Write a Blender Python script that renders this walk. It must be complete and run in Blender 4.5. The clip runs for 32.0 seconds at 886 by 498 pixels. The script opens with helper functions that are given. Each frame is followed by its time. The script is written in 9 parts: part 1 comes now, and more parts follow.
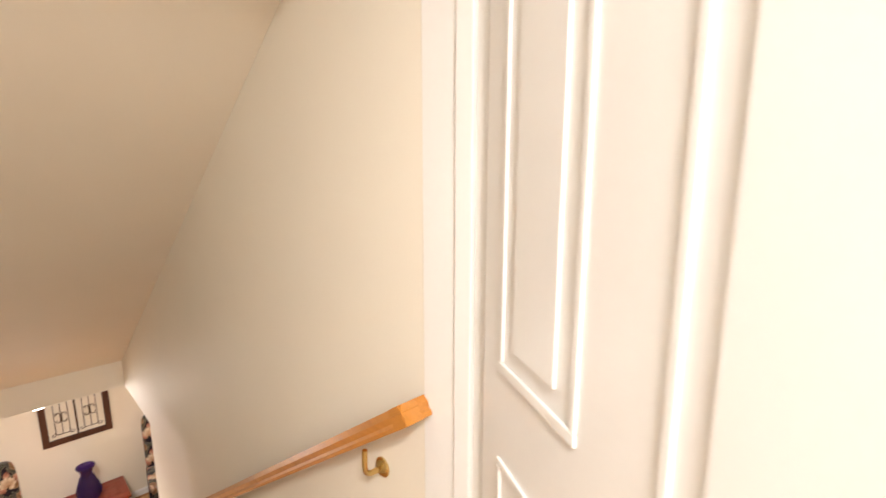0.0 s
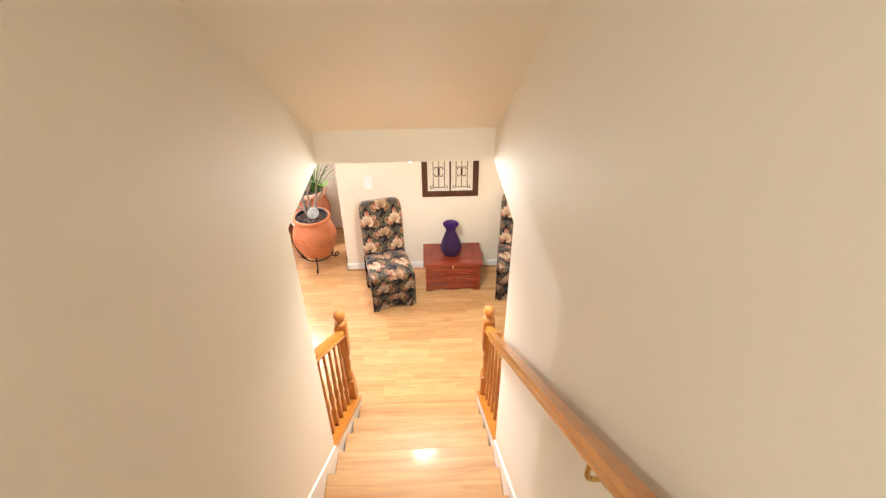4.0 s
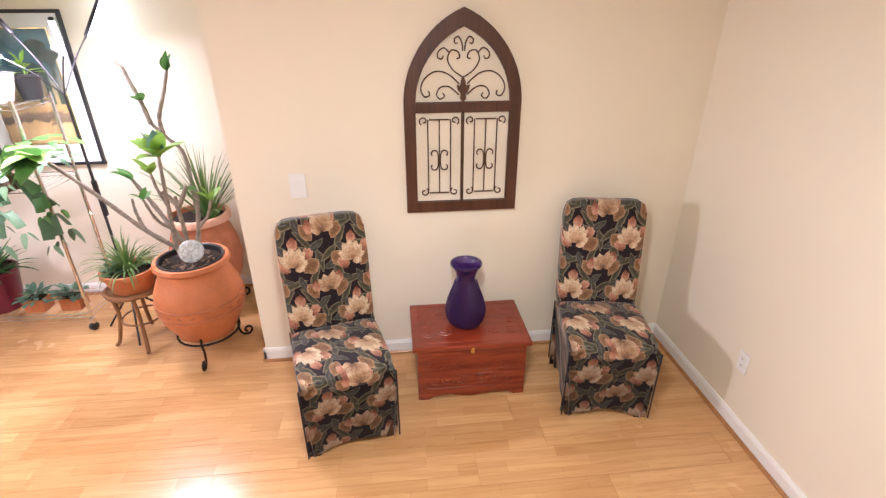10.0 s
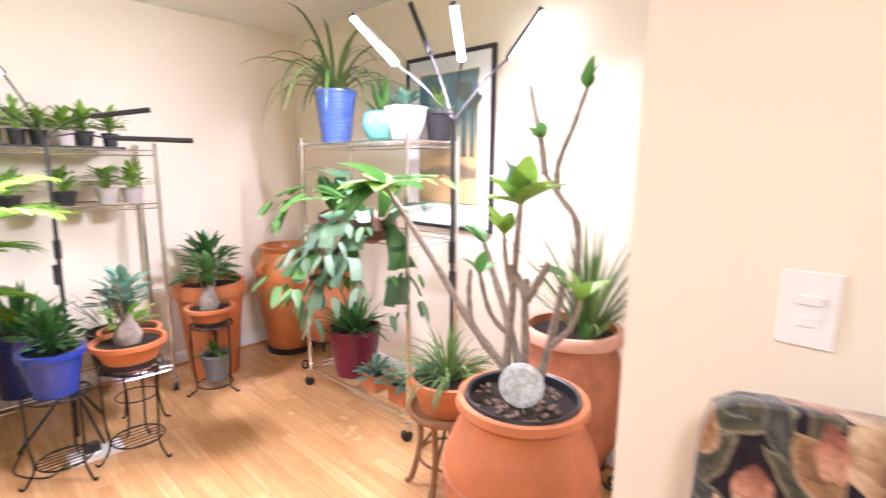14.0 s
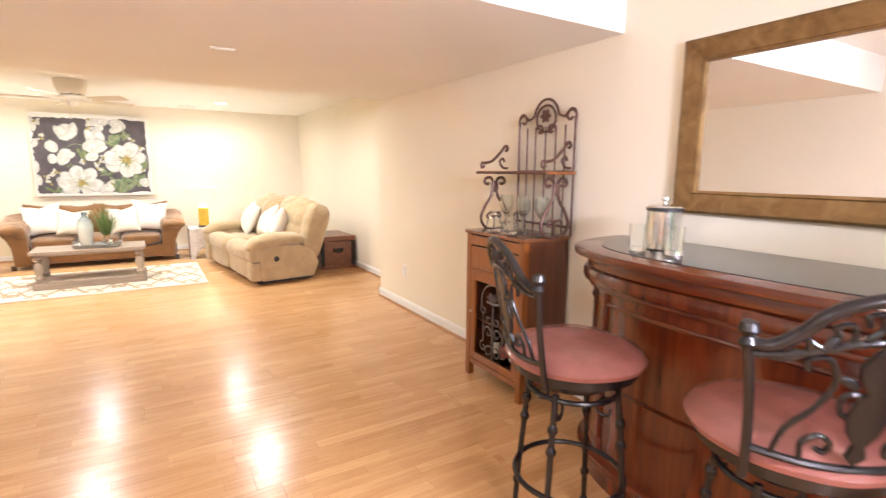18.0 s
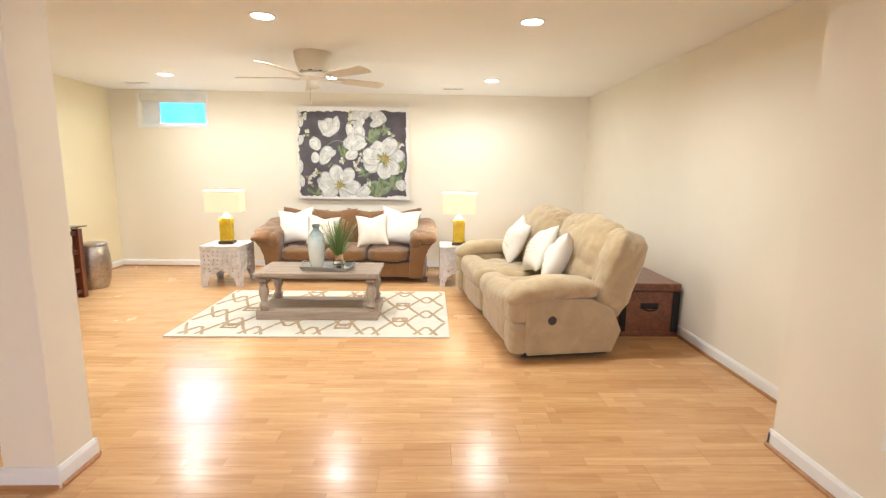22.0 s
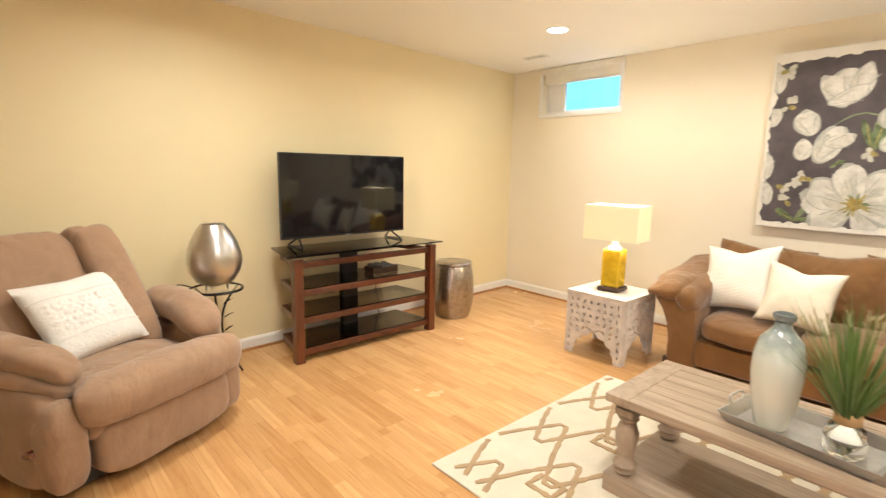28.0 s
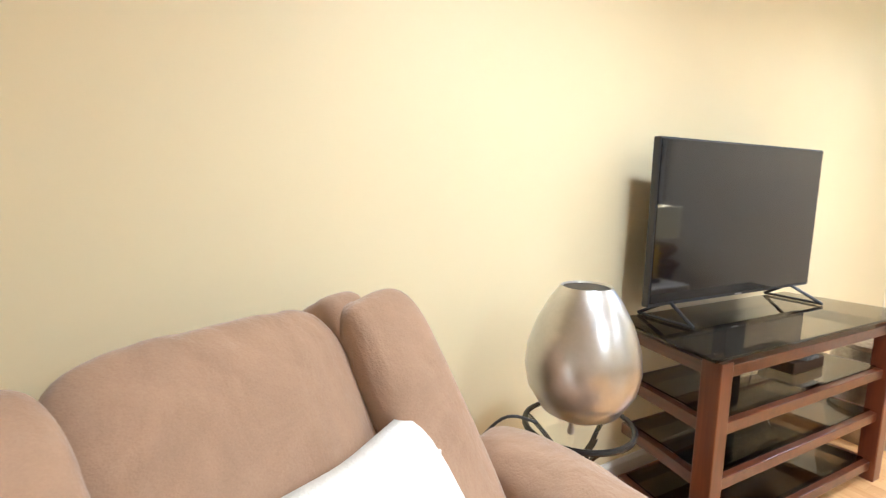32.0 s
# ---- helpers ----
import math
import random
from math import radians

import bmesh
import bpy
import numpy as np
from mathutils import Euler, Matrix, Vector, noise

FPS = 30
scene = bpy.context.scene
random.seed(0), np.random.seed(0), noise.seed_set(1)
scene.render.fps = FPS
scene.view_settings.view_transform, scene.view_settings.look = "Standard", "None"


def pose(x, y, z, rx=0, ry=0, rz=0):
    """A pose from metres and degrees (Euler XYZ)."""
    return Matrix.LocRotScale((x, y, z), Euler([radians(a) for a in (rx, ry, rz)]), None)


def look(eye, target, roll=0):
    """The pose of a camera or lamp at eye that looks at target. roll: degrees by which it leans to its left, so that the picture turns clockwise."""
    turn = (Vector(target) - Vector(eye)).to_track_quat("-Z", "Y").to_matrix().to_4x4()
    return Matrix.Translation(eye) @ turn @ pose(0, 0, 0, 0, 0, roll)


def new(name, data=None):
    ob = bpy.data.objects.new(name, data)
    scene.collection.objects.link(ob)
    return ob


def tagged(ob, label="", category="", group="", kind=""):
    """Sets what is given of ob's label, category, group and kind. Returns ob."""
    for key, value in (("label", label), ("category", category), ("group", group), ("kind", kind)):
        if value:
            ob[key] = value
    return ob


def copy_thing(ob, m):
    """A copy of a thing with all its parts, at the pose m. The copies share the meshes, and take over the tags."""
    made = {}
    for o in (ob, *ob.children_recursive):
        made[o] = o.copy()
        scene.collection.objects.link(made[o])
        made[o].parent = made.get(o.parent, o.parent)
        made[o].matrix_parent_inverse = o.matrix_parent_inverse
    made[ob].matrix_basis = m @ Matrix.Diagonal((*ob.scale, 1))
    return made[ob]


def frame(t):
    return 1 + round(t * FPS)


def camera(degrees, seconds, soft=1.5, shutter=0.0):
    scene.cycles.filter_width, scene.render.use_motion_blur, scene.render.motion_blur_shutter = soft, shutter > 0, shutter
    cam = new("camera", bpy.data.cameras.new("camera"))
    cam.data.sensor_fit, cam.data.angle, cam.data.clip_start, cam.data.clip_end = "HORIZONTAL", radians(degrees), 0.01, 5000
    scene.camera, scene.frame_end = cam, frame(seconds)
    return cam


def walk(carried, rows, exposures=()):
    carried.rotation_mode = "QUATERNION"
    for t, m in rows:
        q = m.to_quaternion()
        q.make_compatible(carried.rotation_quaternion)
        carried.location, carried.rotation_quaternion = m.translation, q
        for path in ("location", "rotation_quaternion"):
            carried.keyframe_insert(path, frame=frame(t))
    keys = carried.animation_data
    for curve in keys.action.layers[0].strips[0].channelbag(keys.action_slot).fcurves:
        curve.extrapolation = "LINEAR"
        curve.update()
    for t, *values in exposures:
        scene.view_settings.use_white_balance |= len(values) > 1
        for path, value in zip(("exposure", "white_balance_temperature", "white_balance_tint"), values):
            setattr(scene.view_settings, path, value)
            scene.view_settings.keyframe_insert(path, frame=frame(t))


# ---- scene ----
cam = camera(84.6, 32.0, soft=1.3, shutter=0.3)
PATH = [
    (0, (0.692, 0.32, 4.091), (2.044, 1.745, 3.717), 0.0),
    (0.5, (0.757, 0.489, 4.021), (1.909, 2.054, 3.547), 0.0),
    (1, (0.832, 0.67, 3.98), (1.768, 2.335, 3.387), 0.3),
    (1.5, (0.875, 0.853, 3.954), (1.583, 2.579, 3.233), 0.6),
    (2, (0.907, 1.018, 3.929), (1.398, 2.772, 3.103), 0.7),
    (2.5, (0.896, 1.273, 3.892), (1.205, 3.018, 2.964), 0.4),
    (3, (0.904, 1.406, 3.772), (1.077, 3.132, 2.777), -0.2),
    (3.5, (0.92, 1.571, 3.657), (1.007, 3.265, 2.597), -0.3),
    (5.5, (0.834, 2.337, 3.175), (0.86, 3.985, 2.043), -0.7),
    (6, (0.859, 2.551, 3.032), (0.878, 4.207, 1.911), -0.7),
    (6.5, (0.85, 2.743, 2.925), (0.866, 4.411, 1.821), -0.7),
    (7, (0.824, 2.938, 2.797), (0.84, 4.624, 1.722), -0.5),
    (7.5, (0.815, 3.14, 2.656), (0.837, 4.842, 1.607), -0.5),
    (8, (0.778, 3.328, 2.509), (0.814, 5.048, 1.489), -0.4),
    (8.5, (0.748, 3.502, 2.376), (0.807, 5.242, 1.392), -0.4),
    (9, (0.759, 3.685, 2.262), (0.852, 5.438, 1.303), -0.4),
    (9.5, (0.773, 3.88, 2.14), (0.905, 5.65, 1.216), -0.4),
    (10, (0.773, 4.062, 2.042), (0.955, 5.851, 1.167), -0.2),
    (10.5, (0.812, 4.235, 1.926), (1.043, 6.049, 1.117), 0.2),
    (11, (0.872, 4.439, 1.79), (1.102, 6.28, 1.041), -0.1),
    (11.5, (0.889, 4.623, 1.651), (1.115, 6.5, 0.997), -0.1),
    (12, (0.916, 4.828, 1.5), (1.028, 6.747, 0.95), -0.7),
    (12.5, (0.833, 5.123, 1.427), (0.729, 7.054, 0.916), -0.6),
    (13, (0.718, 5.37, 1.424), (0.246, 7.265, 0.99), -0.6),
    (13.5, (0.576, 5.559, 1.437), (-0.351, 7.292, 1.068), 0.1),
    (14, (0.341, 5.599, 1.439), (-1.012, 7.033, 1.1), 0.5),
    (14.1, (0.284, 5.588, 1.443), (-1.139, 6.954, 1.112), 0.7),
    (14.5, (0.112, 5.575, 1.438), (-1.589, 6.578, 1.117), 0.7),
    (15, (-0.12, 5.56, 1.465), (-2.032, 6.041, 1.127), 0.9),
    (15.3, (-0.261, 5.51, 1.489), (-2.222, 5.69, 1.139), 1.0),
    (15.5, (-0.34, 5.486, 1.487), (-2.307, 5.448, 1.124), 0.5),
    (17.5, (-1.049, 4.851, 1.389), (-2.33, 3.348, 1.078), 0.5),
    (18, (-1.096, 4.61, 1.415), (-2.125, 2.924, 1.099), 0.4),
    (18.5, (-1.18, 4.326, 1.398), (-1.98, 2.521, 1.082), 0.5),
    (19, (-1.274, 4.004, 1.411), (-1.889, 2.128, 1.09), 0.5),
    (19.5, (-1.338, 3.634, 1.407), (-1.807, 1.717, 1.084), 0.5),
    (20, (-1.391, 3.303, 1.396), (-1.743, 1.361, 1.072), 0.5),
    (20.5, (-1.435, 2.975, 1.41), (-1.696, 1.018, 1.089), 0.5),
    (21, (-1.437, 2.634, 1.403), (-1.627, 0.669, 1.086), 0.7),
    (21.5, (-1.468, 2.273, 1.383), (-1.591, 0.302, 1.066), 0.8),
    (22, (-1.52, 1.902, 1.416), (-1.575, -0.071, 1.095), 0.8),
    (22.5, (-1.575, 1.522, 1.417), (-1.556, -0.451, 1.094), 0.5),
    (23, (-1.588, 1.185, 1.389), (-1.505, -0.788, 1.071), 0.4),
    (23.5, (-1.612, 0.864, 1.402), (-1.457, -1.105, 1.087), 0.4),
    (24, (-1.567, 0.582, 1.399), (-1.338, -1.379, 1.083), 0.5),
    (24.5, (-1.514, 0.334, 1.405), (-1.194, -1.615, 1.088), 0.5),
    (26.5, (-1.225, -0.419, 1.368), (-0.343, -2.189, 1.07), 0.6),
    (27, (-1.104, -0.508, 1.372), (-0.026, -2.163, 1.06), 0.8),
    (27.5, (-0.989, -0.618, 1.376), (0.294, -2.12, 1.061), 1.0),
    (28, (-0.873, -0.692, 1.373), (0.597, -2.009, 1.05), 1.1),
    (28.5, (-0.682, -0.71, 1.369), (0.941, -1.831, 1.038), 1.3),
    (29, (-0.391, -0.727, 1.354), (1.346, -1.663, 1.027), 1.2),
    (29.5, (-0.103, -0.786, 1.32), (1.719, -1.546, 0.997), 1.1),
    (30, (0.191, -0.827, 1.327), (2.068, -1.44, 1.005), 1.1),
    (30.5, (0.514, -0.778, 1.333), (2.419, -1.296, 1.011), 1.0),
    (31, (0.831, -0.726, 1.295), (2.743, -1.237, 1.007), 0.6),
    (31.5, (1.169, -0.673, 1.364), (3.016, -1.36, 1.022), 0.9),
    (32, (1.317, -0.641, 1.292), (3.069, -1.567, 1.021), 1.1),
]
LAND_W, GROW_W, TABLE_W = 18, 11.5, 11
GROW_A = [((-1.09, 7.18, 0.02), (-1.09, 7.17, 1.62)),
          [((-1.26, 6.78, 2.0), (-1.22, 6.97, 1.84), 1), ((-0.93, 6.99, 2.02), (-0.99, 7.11, 1.845), 1), ((-0.97, 7.63, 2.15), (-1.05, 7.49, 1.92), 1), ((-1.47, 7.28, 2.19), (-1.30, 7.24, 1.94), 0)]]
REC = (1.965, -0.975, 115.0)
EXPO = [(0, 0.47, 6150, 15), (1, 0.60, 6100, 15), (2, 0.93, 5950, 12), (4, 1.08, 5850, 8), (7, 0.88, 5450, 10), (9, 0.68, 5450, 14), (12, 0.88, 6000, 12), (14, 0.98, 5500, 14), (15, 1.0, 5800, 18), (16.5, 1.28, 5800, 15), (18, 1.45, 5650, 12), (20, 1.40, 5750, 8),
        (22, 1.01, 5400, 8), (24, 0.92, 5350, 5), (27, 0.86, 6300, 11), (30, 1.10, 5850, 7), (31, 1.28, 5100, 8), (32, 1.30, 5050, 8)]
walk(cam, [(t, look(eye, target, roll)) for t, eye, target, roll in PATH], EXPO)

# ---------------------------------------------------------------- light
world = bpy.data.worlds.new("sky_world")
scene.world = world
world.use_nodes = True
wn = world.node_tree
sky = wn.nodes.new("ShaderNodeTexSky")
sky.sky_type, sky.sun_disc = "NISHITA", False
sky.sun_elevation, sky.sun_rotation = radians(35), radians(200)
wn.nodes["Background"].inputs["Strength"].default_value = 0.12
wn.links.new(sky.outputs[0], wn.nodes["Background"].inputs["Color"])

CEIL, SOFFIT, HALL = 2.44, 2.14, 2.604
WARM, SOFT, COOL = (1.0, 0.93, 0.80), (1.0, 0.94, 0.83), (1.0, 0.85, 0.88)


def lamp(name, kind, m, power, color, size=0.1, size_y=None, spread=180):
    data = bpy.data.lights.new(name, kind)
    data.energy, data.color = power, color
    if kind == "AREA":
        data.shape, data.size = ("RECTANGLE", size) if size_y else ("DISK", size)
        if size_y:
            data.size_y = size_y
        data.spread = radians(spread)
    elif kind == "SPOT":
        data.shadow_soft_size, data.spot_size, data.spot_blend = size, radians(spread), 0.7
    else:
        data.shadow_soft_size = size
    ob = new(name, data)
    ob.matrix_world = m
    return ob


CANS = [(x, y) for y in (-1.68, -3.95) for x in (1.50, -0.36, -2.22)]
for cx, cy in CANS:
    lamp("can_lamp", "AREA", pose(cx, cy, CEIL - 0.012), (14 if cx > 1 else 16) if cy > -3 else 11.5, WARM, 0.15, spread=165)

# ---------------------------------------------------------------- materials
MATS = {}


def tree(name):
    m = bpy.data.materials.new(name)
    m.use_nodes = True
    MATS[name] = m
    return m, m.node_tree, m.node_tree.nodes["Principled BSDF"]


def node(nt, kind, **values):
    n = nt.nodes.new(kind)
    for key, value in values.items():
        if key.startswith("i_"):
            n.inputs[key[2:].replace("_", " ")].default_value = value
        elif key == "op":
            n.operation = value
        elif key == "blend":
            n.blend_type = value
    return n


def coords(nt, scale=(1, 1, 1), rot=(0, 0, 0), gen="Object"):
    tc = nt.nodes.new("ShaderNodeTexCoord")
    mp = nt.nodes.new("ShaderNodeMapping")
    mp.inputs["Scale"].default_value, mp.inputs["Rotation"].default_value = scale, [radians(a) for a in rot]
    nt.links.new(tc.outputs[gen], mp.inputs["Vector"])
    return mp.outputs["Vector"]


def ramp(nt, src, stops, mode="LINEAR"):
    r = nt.nodes.new("ShaderNodeValToRGB")
    r.color_ramp.interpolation = mode
    els = r.color_ramp.elements
    while len(els) < len(stops):
        els.new(0.5)
    for e, (p, c) in zip(els, stops):
        e.position, e.color = p, (*c, 1)
    nt.links.new(src, r.inputs[0])
    return r.outputs[0]


def mixed(nt, fac, a, b, blend="MIX"):
    n = nt.nodes.new("ShaderNodeMix")
    n.data_type, n.blend_type = "RGBA", blend
    for sock, v in ((n.inputs[0], fac), (n.inputs[6], a), (n.inputs[7], b)):
        if isinstance(v, bpy.types.NodeSocket):
            nt.links.new(v, sock)
        elif isinstance(v, (int, float)):
            sock.default_value = v
        else:
            sock.default_value = (*v, 1)
    return n.outputs[2]


def noise_tex(nt, vec, scale, detail=4, rough=0.6, distort=0.0):
    n = nt.nodes.new("ShaderNodeTexNoise")
    n.inputs["Scale"].default_value, n.inputs["Detail"].default_value = scale, detail
    n.inputs["Roughness"].default_value, n.inputs["Distortion"].default_value = rough, distort
    nt.links.new(vec, n.inputs["Vector"])
    return n.outputs["Fac"]


def bump(nt, bsdf, height, strength=0.2, dist=0.01):
    b = nt.nodes.new("ShaderNodeBump")
    b.inputs["Strength"].default_value, b.inputs["Distance"].default_value = strength, dist
    nt.links.new(height, b.inputs["Height"])
    nt.links.new(b.outputs[0], bsdf.inputs["Normal"])


def plain(name, color, rough=0.5, metal=0.0, vary=0.08, scale=6.0, grain=120.0, relief=0.08, dist=0.002, spec=0.5, gen="Object"):
    """A surface with slow and fine variation of tone, and fine relief."""
    m, nt, b = tree(name)
    v = coords(nt, gen=gen)
    big, fine = noise_tex(nt, v, scale, 3), noise_tex(nt, v, grain, 3)
    lo = [c * (1 - vary) for c in color]
    hi = [min(1, c * (1 + vary)) for c in color]
    c1 = ramp(nt, big, [(0.3, lo), (0.7, hi)])
    c2 = ramp(nt, fine, [(0.3, [1 - vary * 0.6] * 3), (0.7, [1, 1, 1])])
    nt.links.new(mixed(nt, 1.0, c1, c2, "MULTIPLY"), b.inputs["Base Color"])
    b.inputs["Roughness"].default_value, b.inputs["Metallic"].default_value = rough, metal
    b.inputs["Specular IOR Level"].default_value = spec
    if relief:
        bump(nt, b, fine, relief, dist)
    return m


def wood(name, dark, light, rough=0.35, axis=0, scale=1.0, coat=0.0, random_tone=False):
    """Long grain along one axis, with pores and bands."""
    m, nt, b = tree(name)
    s = [22 * scale] * 3
    s[axis] = 1.6 * scale
    v = coords(nt, s)
    g = noise_tex(nt, v, 1.0, 6, 0.65, 1.2)
    s2 = [160 * scale] * 3
    s2[axis] = 6 * scale
    f = noise_tex(nt, coords(nt, s2), 1.0, 3)
    c = ramp(nt, g, [(0.3, dark), (0.68, light)])
    c = mixed(nt, 0.25, c, ramp(nt, f, [(0.35, dark), (0.6, light)]), "MULTIPLY")
    if random_tone:
        oi = nt.nodes.new("ShaderNodeObjectInfo")
        c = mixed(nt, 1.0, c, ramp(nt, oi.outputs["Random"], [(0, (0.84, 0.82, 0.8)), (1, (1, 1, 1))]), "MULTIPLY")
    nt.links.new(c, b.inputs["Base Color"])
    b.inputs["Roughness"].default_value = rough
    b.inputs["Coat Weight"].default_value, b.inputs["Coat Roughness"].default_value = coat, 0.12
    bump(nt, b, f, 0.08, 0.001)
    return m


def glow(name, color, strength):
    m, nt, b = tree(name)
    b.inputs["Base Color"].default_value = (0.9, 0.9, 0.88, 1)
    b.inputs["Emission Color"].default_value = (*color, 1)
    b.inputs["Emission Strength"].default_value = strength
    return m


def clear(name, color=(1, 1, 1), rough=0.0, ior=1.45):
    m, nt, b = tree(name)
    b.inputs["Base Color"].default_value = (*color, 1)
    b.inputs["Roughness"].default_value, b.inputs["IOR"].default_value = rough, ior
    b.inputs["Transmission Weight"].default_value = 1.0
    return m


def laminate():
    """Three-strip maple laminate: each board carries strips of its own tone."""
    m, nt, b = tree("laminate")
    oi = nt.nodes.new("ShaderNodeObjectInfo")
    geo = nt.nodes.new("ShaderNodeNewGeometry")
    tc = nt.nodes.new("ShaderNodeTexCoord")
    add = nt.nodes.new("ShaderNodeVectorMath")
    add.operation = "ADD"
    comb = nt.nodes.new("ShaderNodeCombineXYZ")
    mul = nt.nodes.new("ShaderNodeMath")
    mul.operation = "MULTIPLY_ADD"
    mul.inputs[1].default_value = 7.3
    nt.links.new(oi.outputs["Random"], mul.inputs[0])
    nt.links.new(geo.outputs["Random Per Island"], mul.inputs[2])
    nt.links.new(mul.outputs[0], comb.inputs[0])
    nt.links.new(tc.outputs["Object"], add.inputs[0])
    nt.links.new(comb.outputs[0], add.inputs[1])
    br = nt.nodes.new("ShaderNodeTexBrick")
    for key, v in (("Scale", 1.0), ("Mortar Size", 0.0006), ("Mortar Smooth", 0.3), ("Brick Width", 0.43), ("Row Height", 0.0655), ("Bias", 0.0)):
        br.inputs[key].default_value = v
    br.offset, br.offset_frequency, br.squash = 0.37, 2, 1.0
    br.inputs["Color1"].default_value = (0.57, 0.325, 0.135, 1)
    br.inputs["Color2"].default_value = (0.68, 0.415, 0.19, 1)
    br.inputs["Mortar"].default_value = (0.40, 0.21, 0.085, 1)
    nt.links.new(add.outputs[0], br.inputs["Vector"])
    mp = nt.nodes.new("ShaderNodeMapping")
    mp.inputs["Scale"].default_value = (2.2, 34, 34)
    nt.links.new(add.outputs[0], mp.inputs["Vector"])
    g = noise_tex(nt, mp.outputs[0], 1.0, 5, 0.6, 1.4)
    c = mixed(nt, 0.42, br.outputs["Color"], ramp(nt, g, [(0.3, (0.60, 0.42, 0.28)), (0.62, (1, 1, 1))]), "MULTIPLY")
    tone = ramp(nt, oi.outputs["Random"], [(0, (0.90, 0.87, 0.84)), (1, (1, 1, 1))])
    nt.links.new(mixed(nt, 1.0, c, tone, "MULTIPLY"), b.inputs["Base Color"])
    sm = noise_tex(nt, tc.outputs["Object"], 2.5, 3)
    r = nt.nodes.new("ShaderNodeMapRange")
    for key, v in (("From Min", 0.3), ("From Max", 0.7), ("To Min", 0.20), ("To Max", 0.28)):
        r.inputs[key].default_value = v
    nt.links.new(sm, r.inputs["Value"])
    nt.links.new(r.outputs[0], b.inputs["Roughness"])
    b.inputs["Specular IOR Level"].default_value = 0.45
    bump(nt, b, g, 0.03, 0.001)
    return m


M_WALL = plain("wall_paint", (0.80, 0.735, 0.595), 0.62, vary=0.02, scale=1.2, grain=240, relief=0.05, dist=0.001)
M_WALLY = plain("yellow_wall_paint", (0.80, 0.705, 0.46), 0.62, vary=0.02, scale=1.2, grain=240, relief=0.05, dist=0.001)
M_CEIL = plain("ceiling_paint", (0.84, 0.825, 0.78), 0.75, vary=0.02, scale=1.0, grain=300, relief=0.06, dist=0.001)
M_STAIRWALL = plain("stairwell_paint", (0.82, 0.77, 0.655), 0.62, vary=0.02, scale=1.2, grain=240, relief=0.05, dist=0.001)
M_TRIM = plain("white_trim", (0.80, 0.79, 0.76), 0.38, vary=0.02, scale=3, grain=80, relief=0.02)
M_DOOR = plain("white_door_paint", (0.84, 0.83, 0.80), 0.35, vary=0.02, scale=3, grain=90, relief=0.03)
M_FLOOR = laminate()
M_SUB = plain("subfloor", (0.30, 0.19, 0.10), 0.7)
M_OAK = wood("honey_oak", (0.48, 0.195, 0.026), (0.64, 0.295, 0.048), 0.28, 1, 1.0, 0.35)
M_OAKV = wood("honey_oak_upright", (0.36, 0.132, 0.025), (0.58, 0.255, 0.055), 0.28, 2, 1.0, 0.35)
M_TREAD = wood("oak_tread", (0.42, 0.22, 0.075), (0.66, 0.40, 0.17), 0.5, 0, 0.8, 0.06)
M_QUARTER = wood("shoe_moulding", (0.36, 0.17, 0.06), (0.52, 0.28, 0.11), 0.35, 0)

# ---------------------------------------------------------------- mesh helpers


def box(bm, x0, x1, y0, y1, z0, z1, bevel=0.0, segs=2, m=None):
    r = bmesh.ops.create_cube(bm, size=1.0)
    vs = r["verts"]
    bmesh.ops.scale(bm, vec=(x1 - x0, y1 - y0, z1 - z0), verts=vs)
    bmesh.ops.translate(bm, vec=((x0 + x1) / 2, (y0 + y1) / 2, (z0 + z1) / 2), verts=vs)
    if bevel:
        es = list({e for v in vs for e in v.link_edges})
        r = bmesh.ops.bevel(bm, geom=es, offset=bevel, segments=segs, profile=0.5, affect="EDGES")
        vs = list({v for f in r["faces"] for v in f.verts} | {v for v in vs if v.is_valid})
    if m is not None:
        bmesh.ops.transform(bm, matrix=m, verts=vs)
    return vs


def boxed(*args, **kw):
    bm = bmesh.new()
    box(bm, *args, **kw)
    return bm


def lathe(profile, segs=32, bm=None, at=(0, 0, 0)):
    """A turned body from (radius, height) pairs."""
    bm = bm or bmesh.new()
    rings = []
    for r, z in profile:
        if r < 1e-5:
            rings.append([bm.verts.new((at[0], at[1], at[2] + z))])
        else:
            rings.append([bm.verts.new((at[0] + r * math.cos(a), at[1] + r * math.sin(a), at[2] + z)) for a in [2 * math.pi * k / segs for k in range(segs)]])
    for a, b in zip(rings, rings[1:]):
        for k in range(segs):
            q = [a[k % len(a)], a[(k + 1) % len(a)], b[(k + 1) % len(b)], b[k % len(b)]]
            q = list(dict.fromkeys(q))
            if len(q) > 2:
                bm.faces.new(q)
    return bm


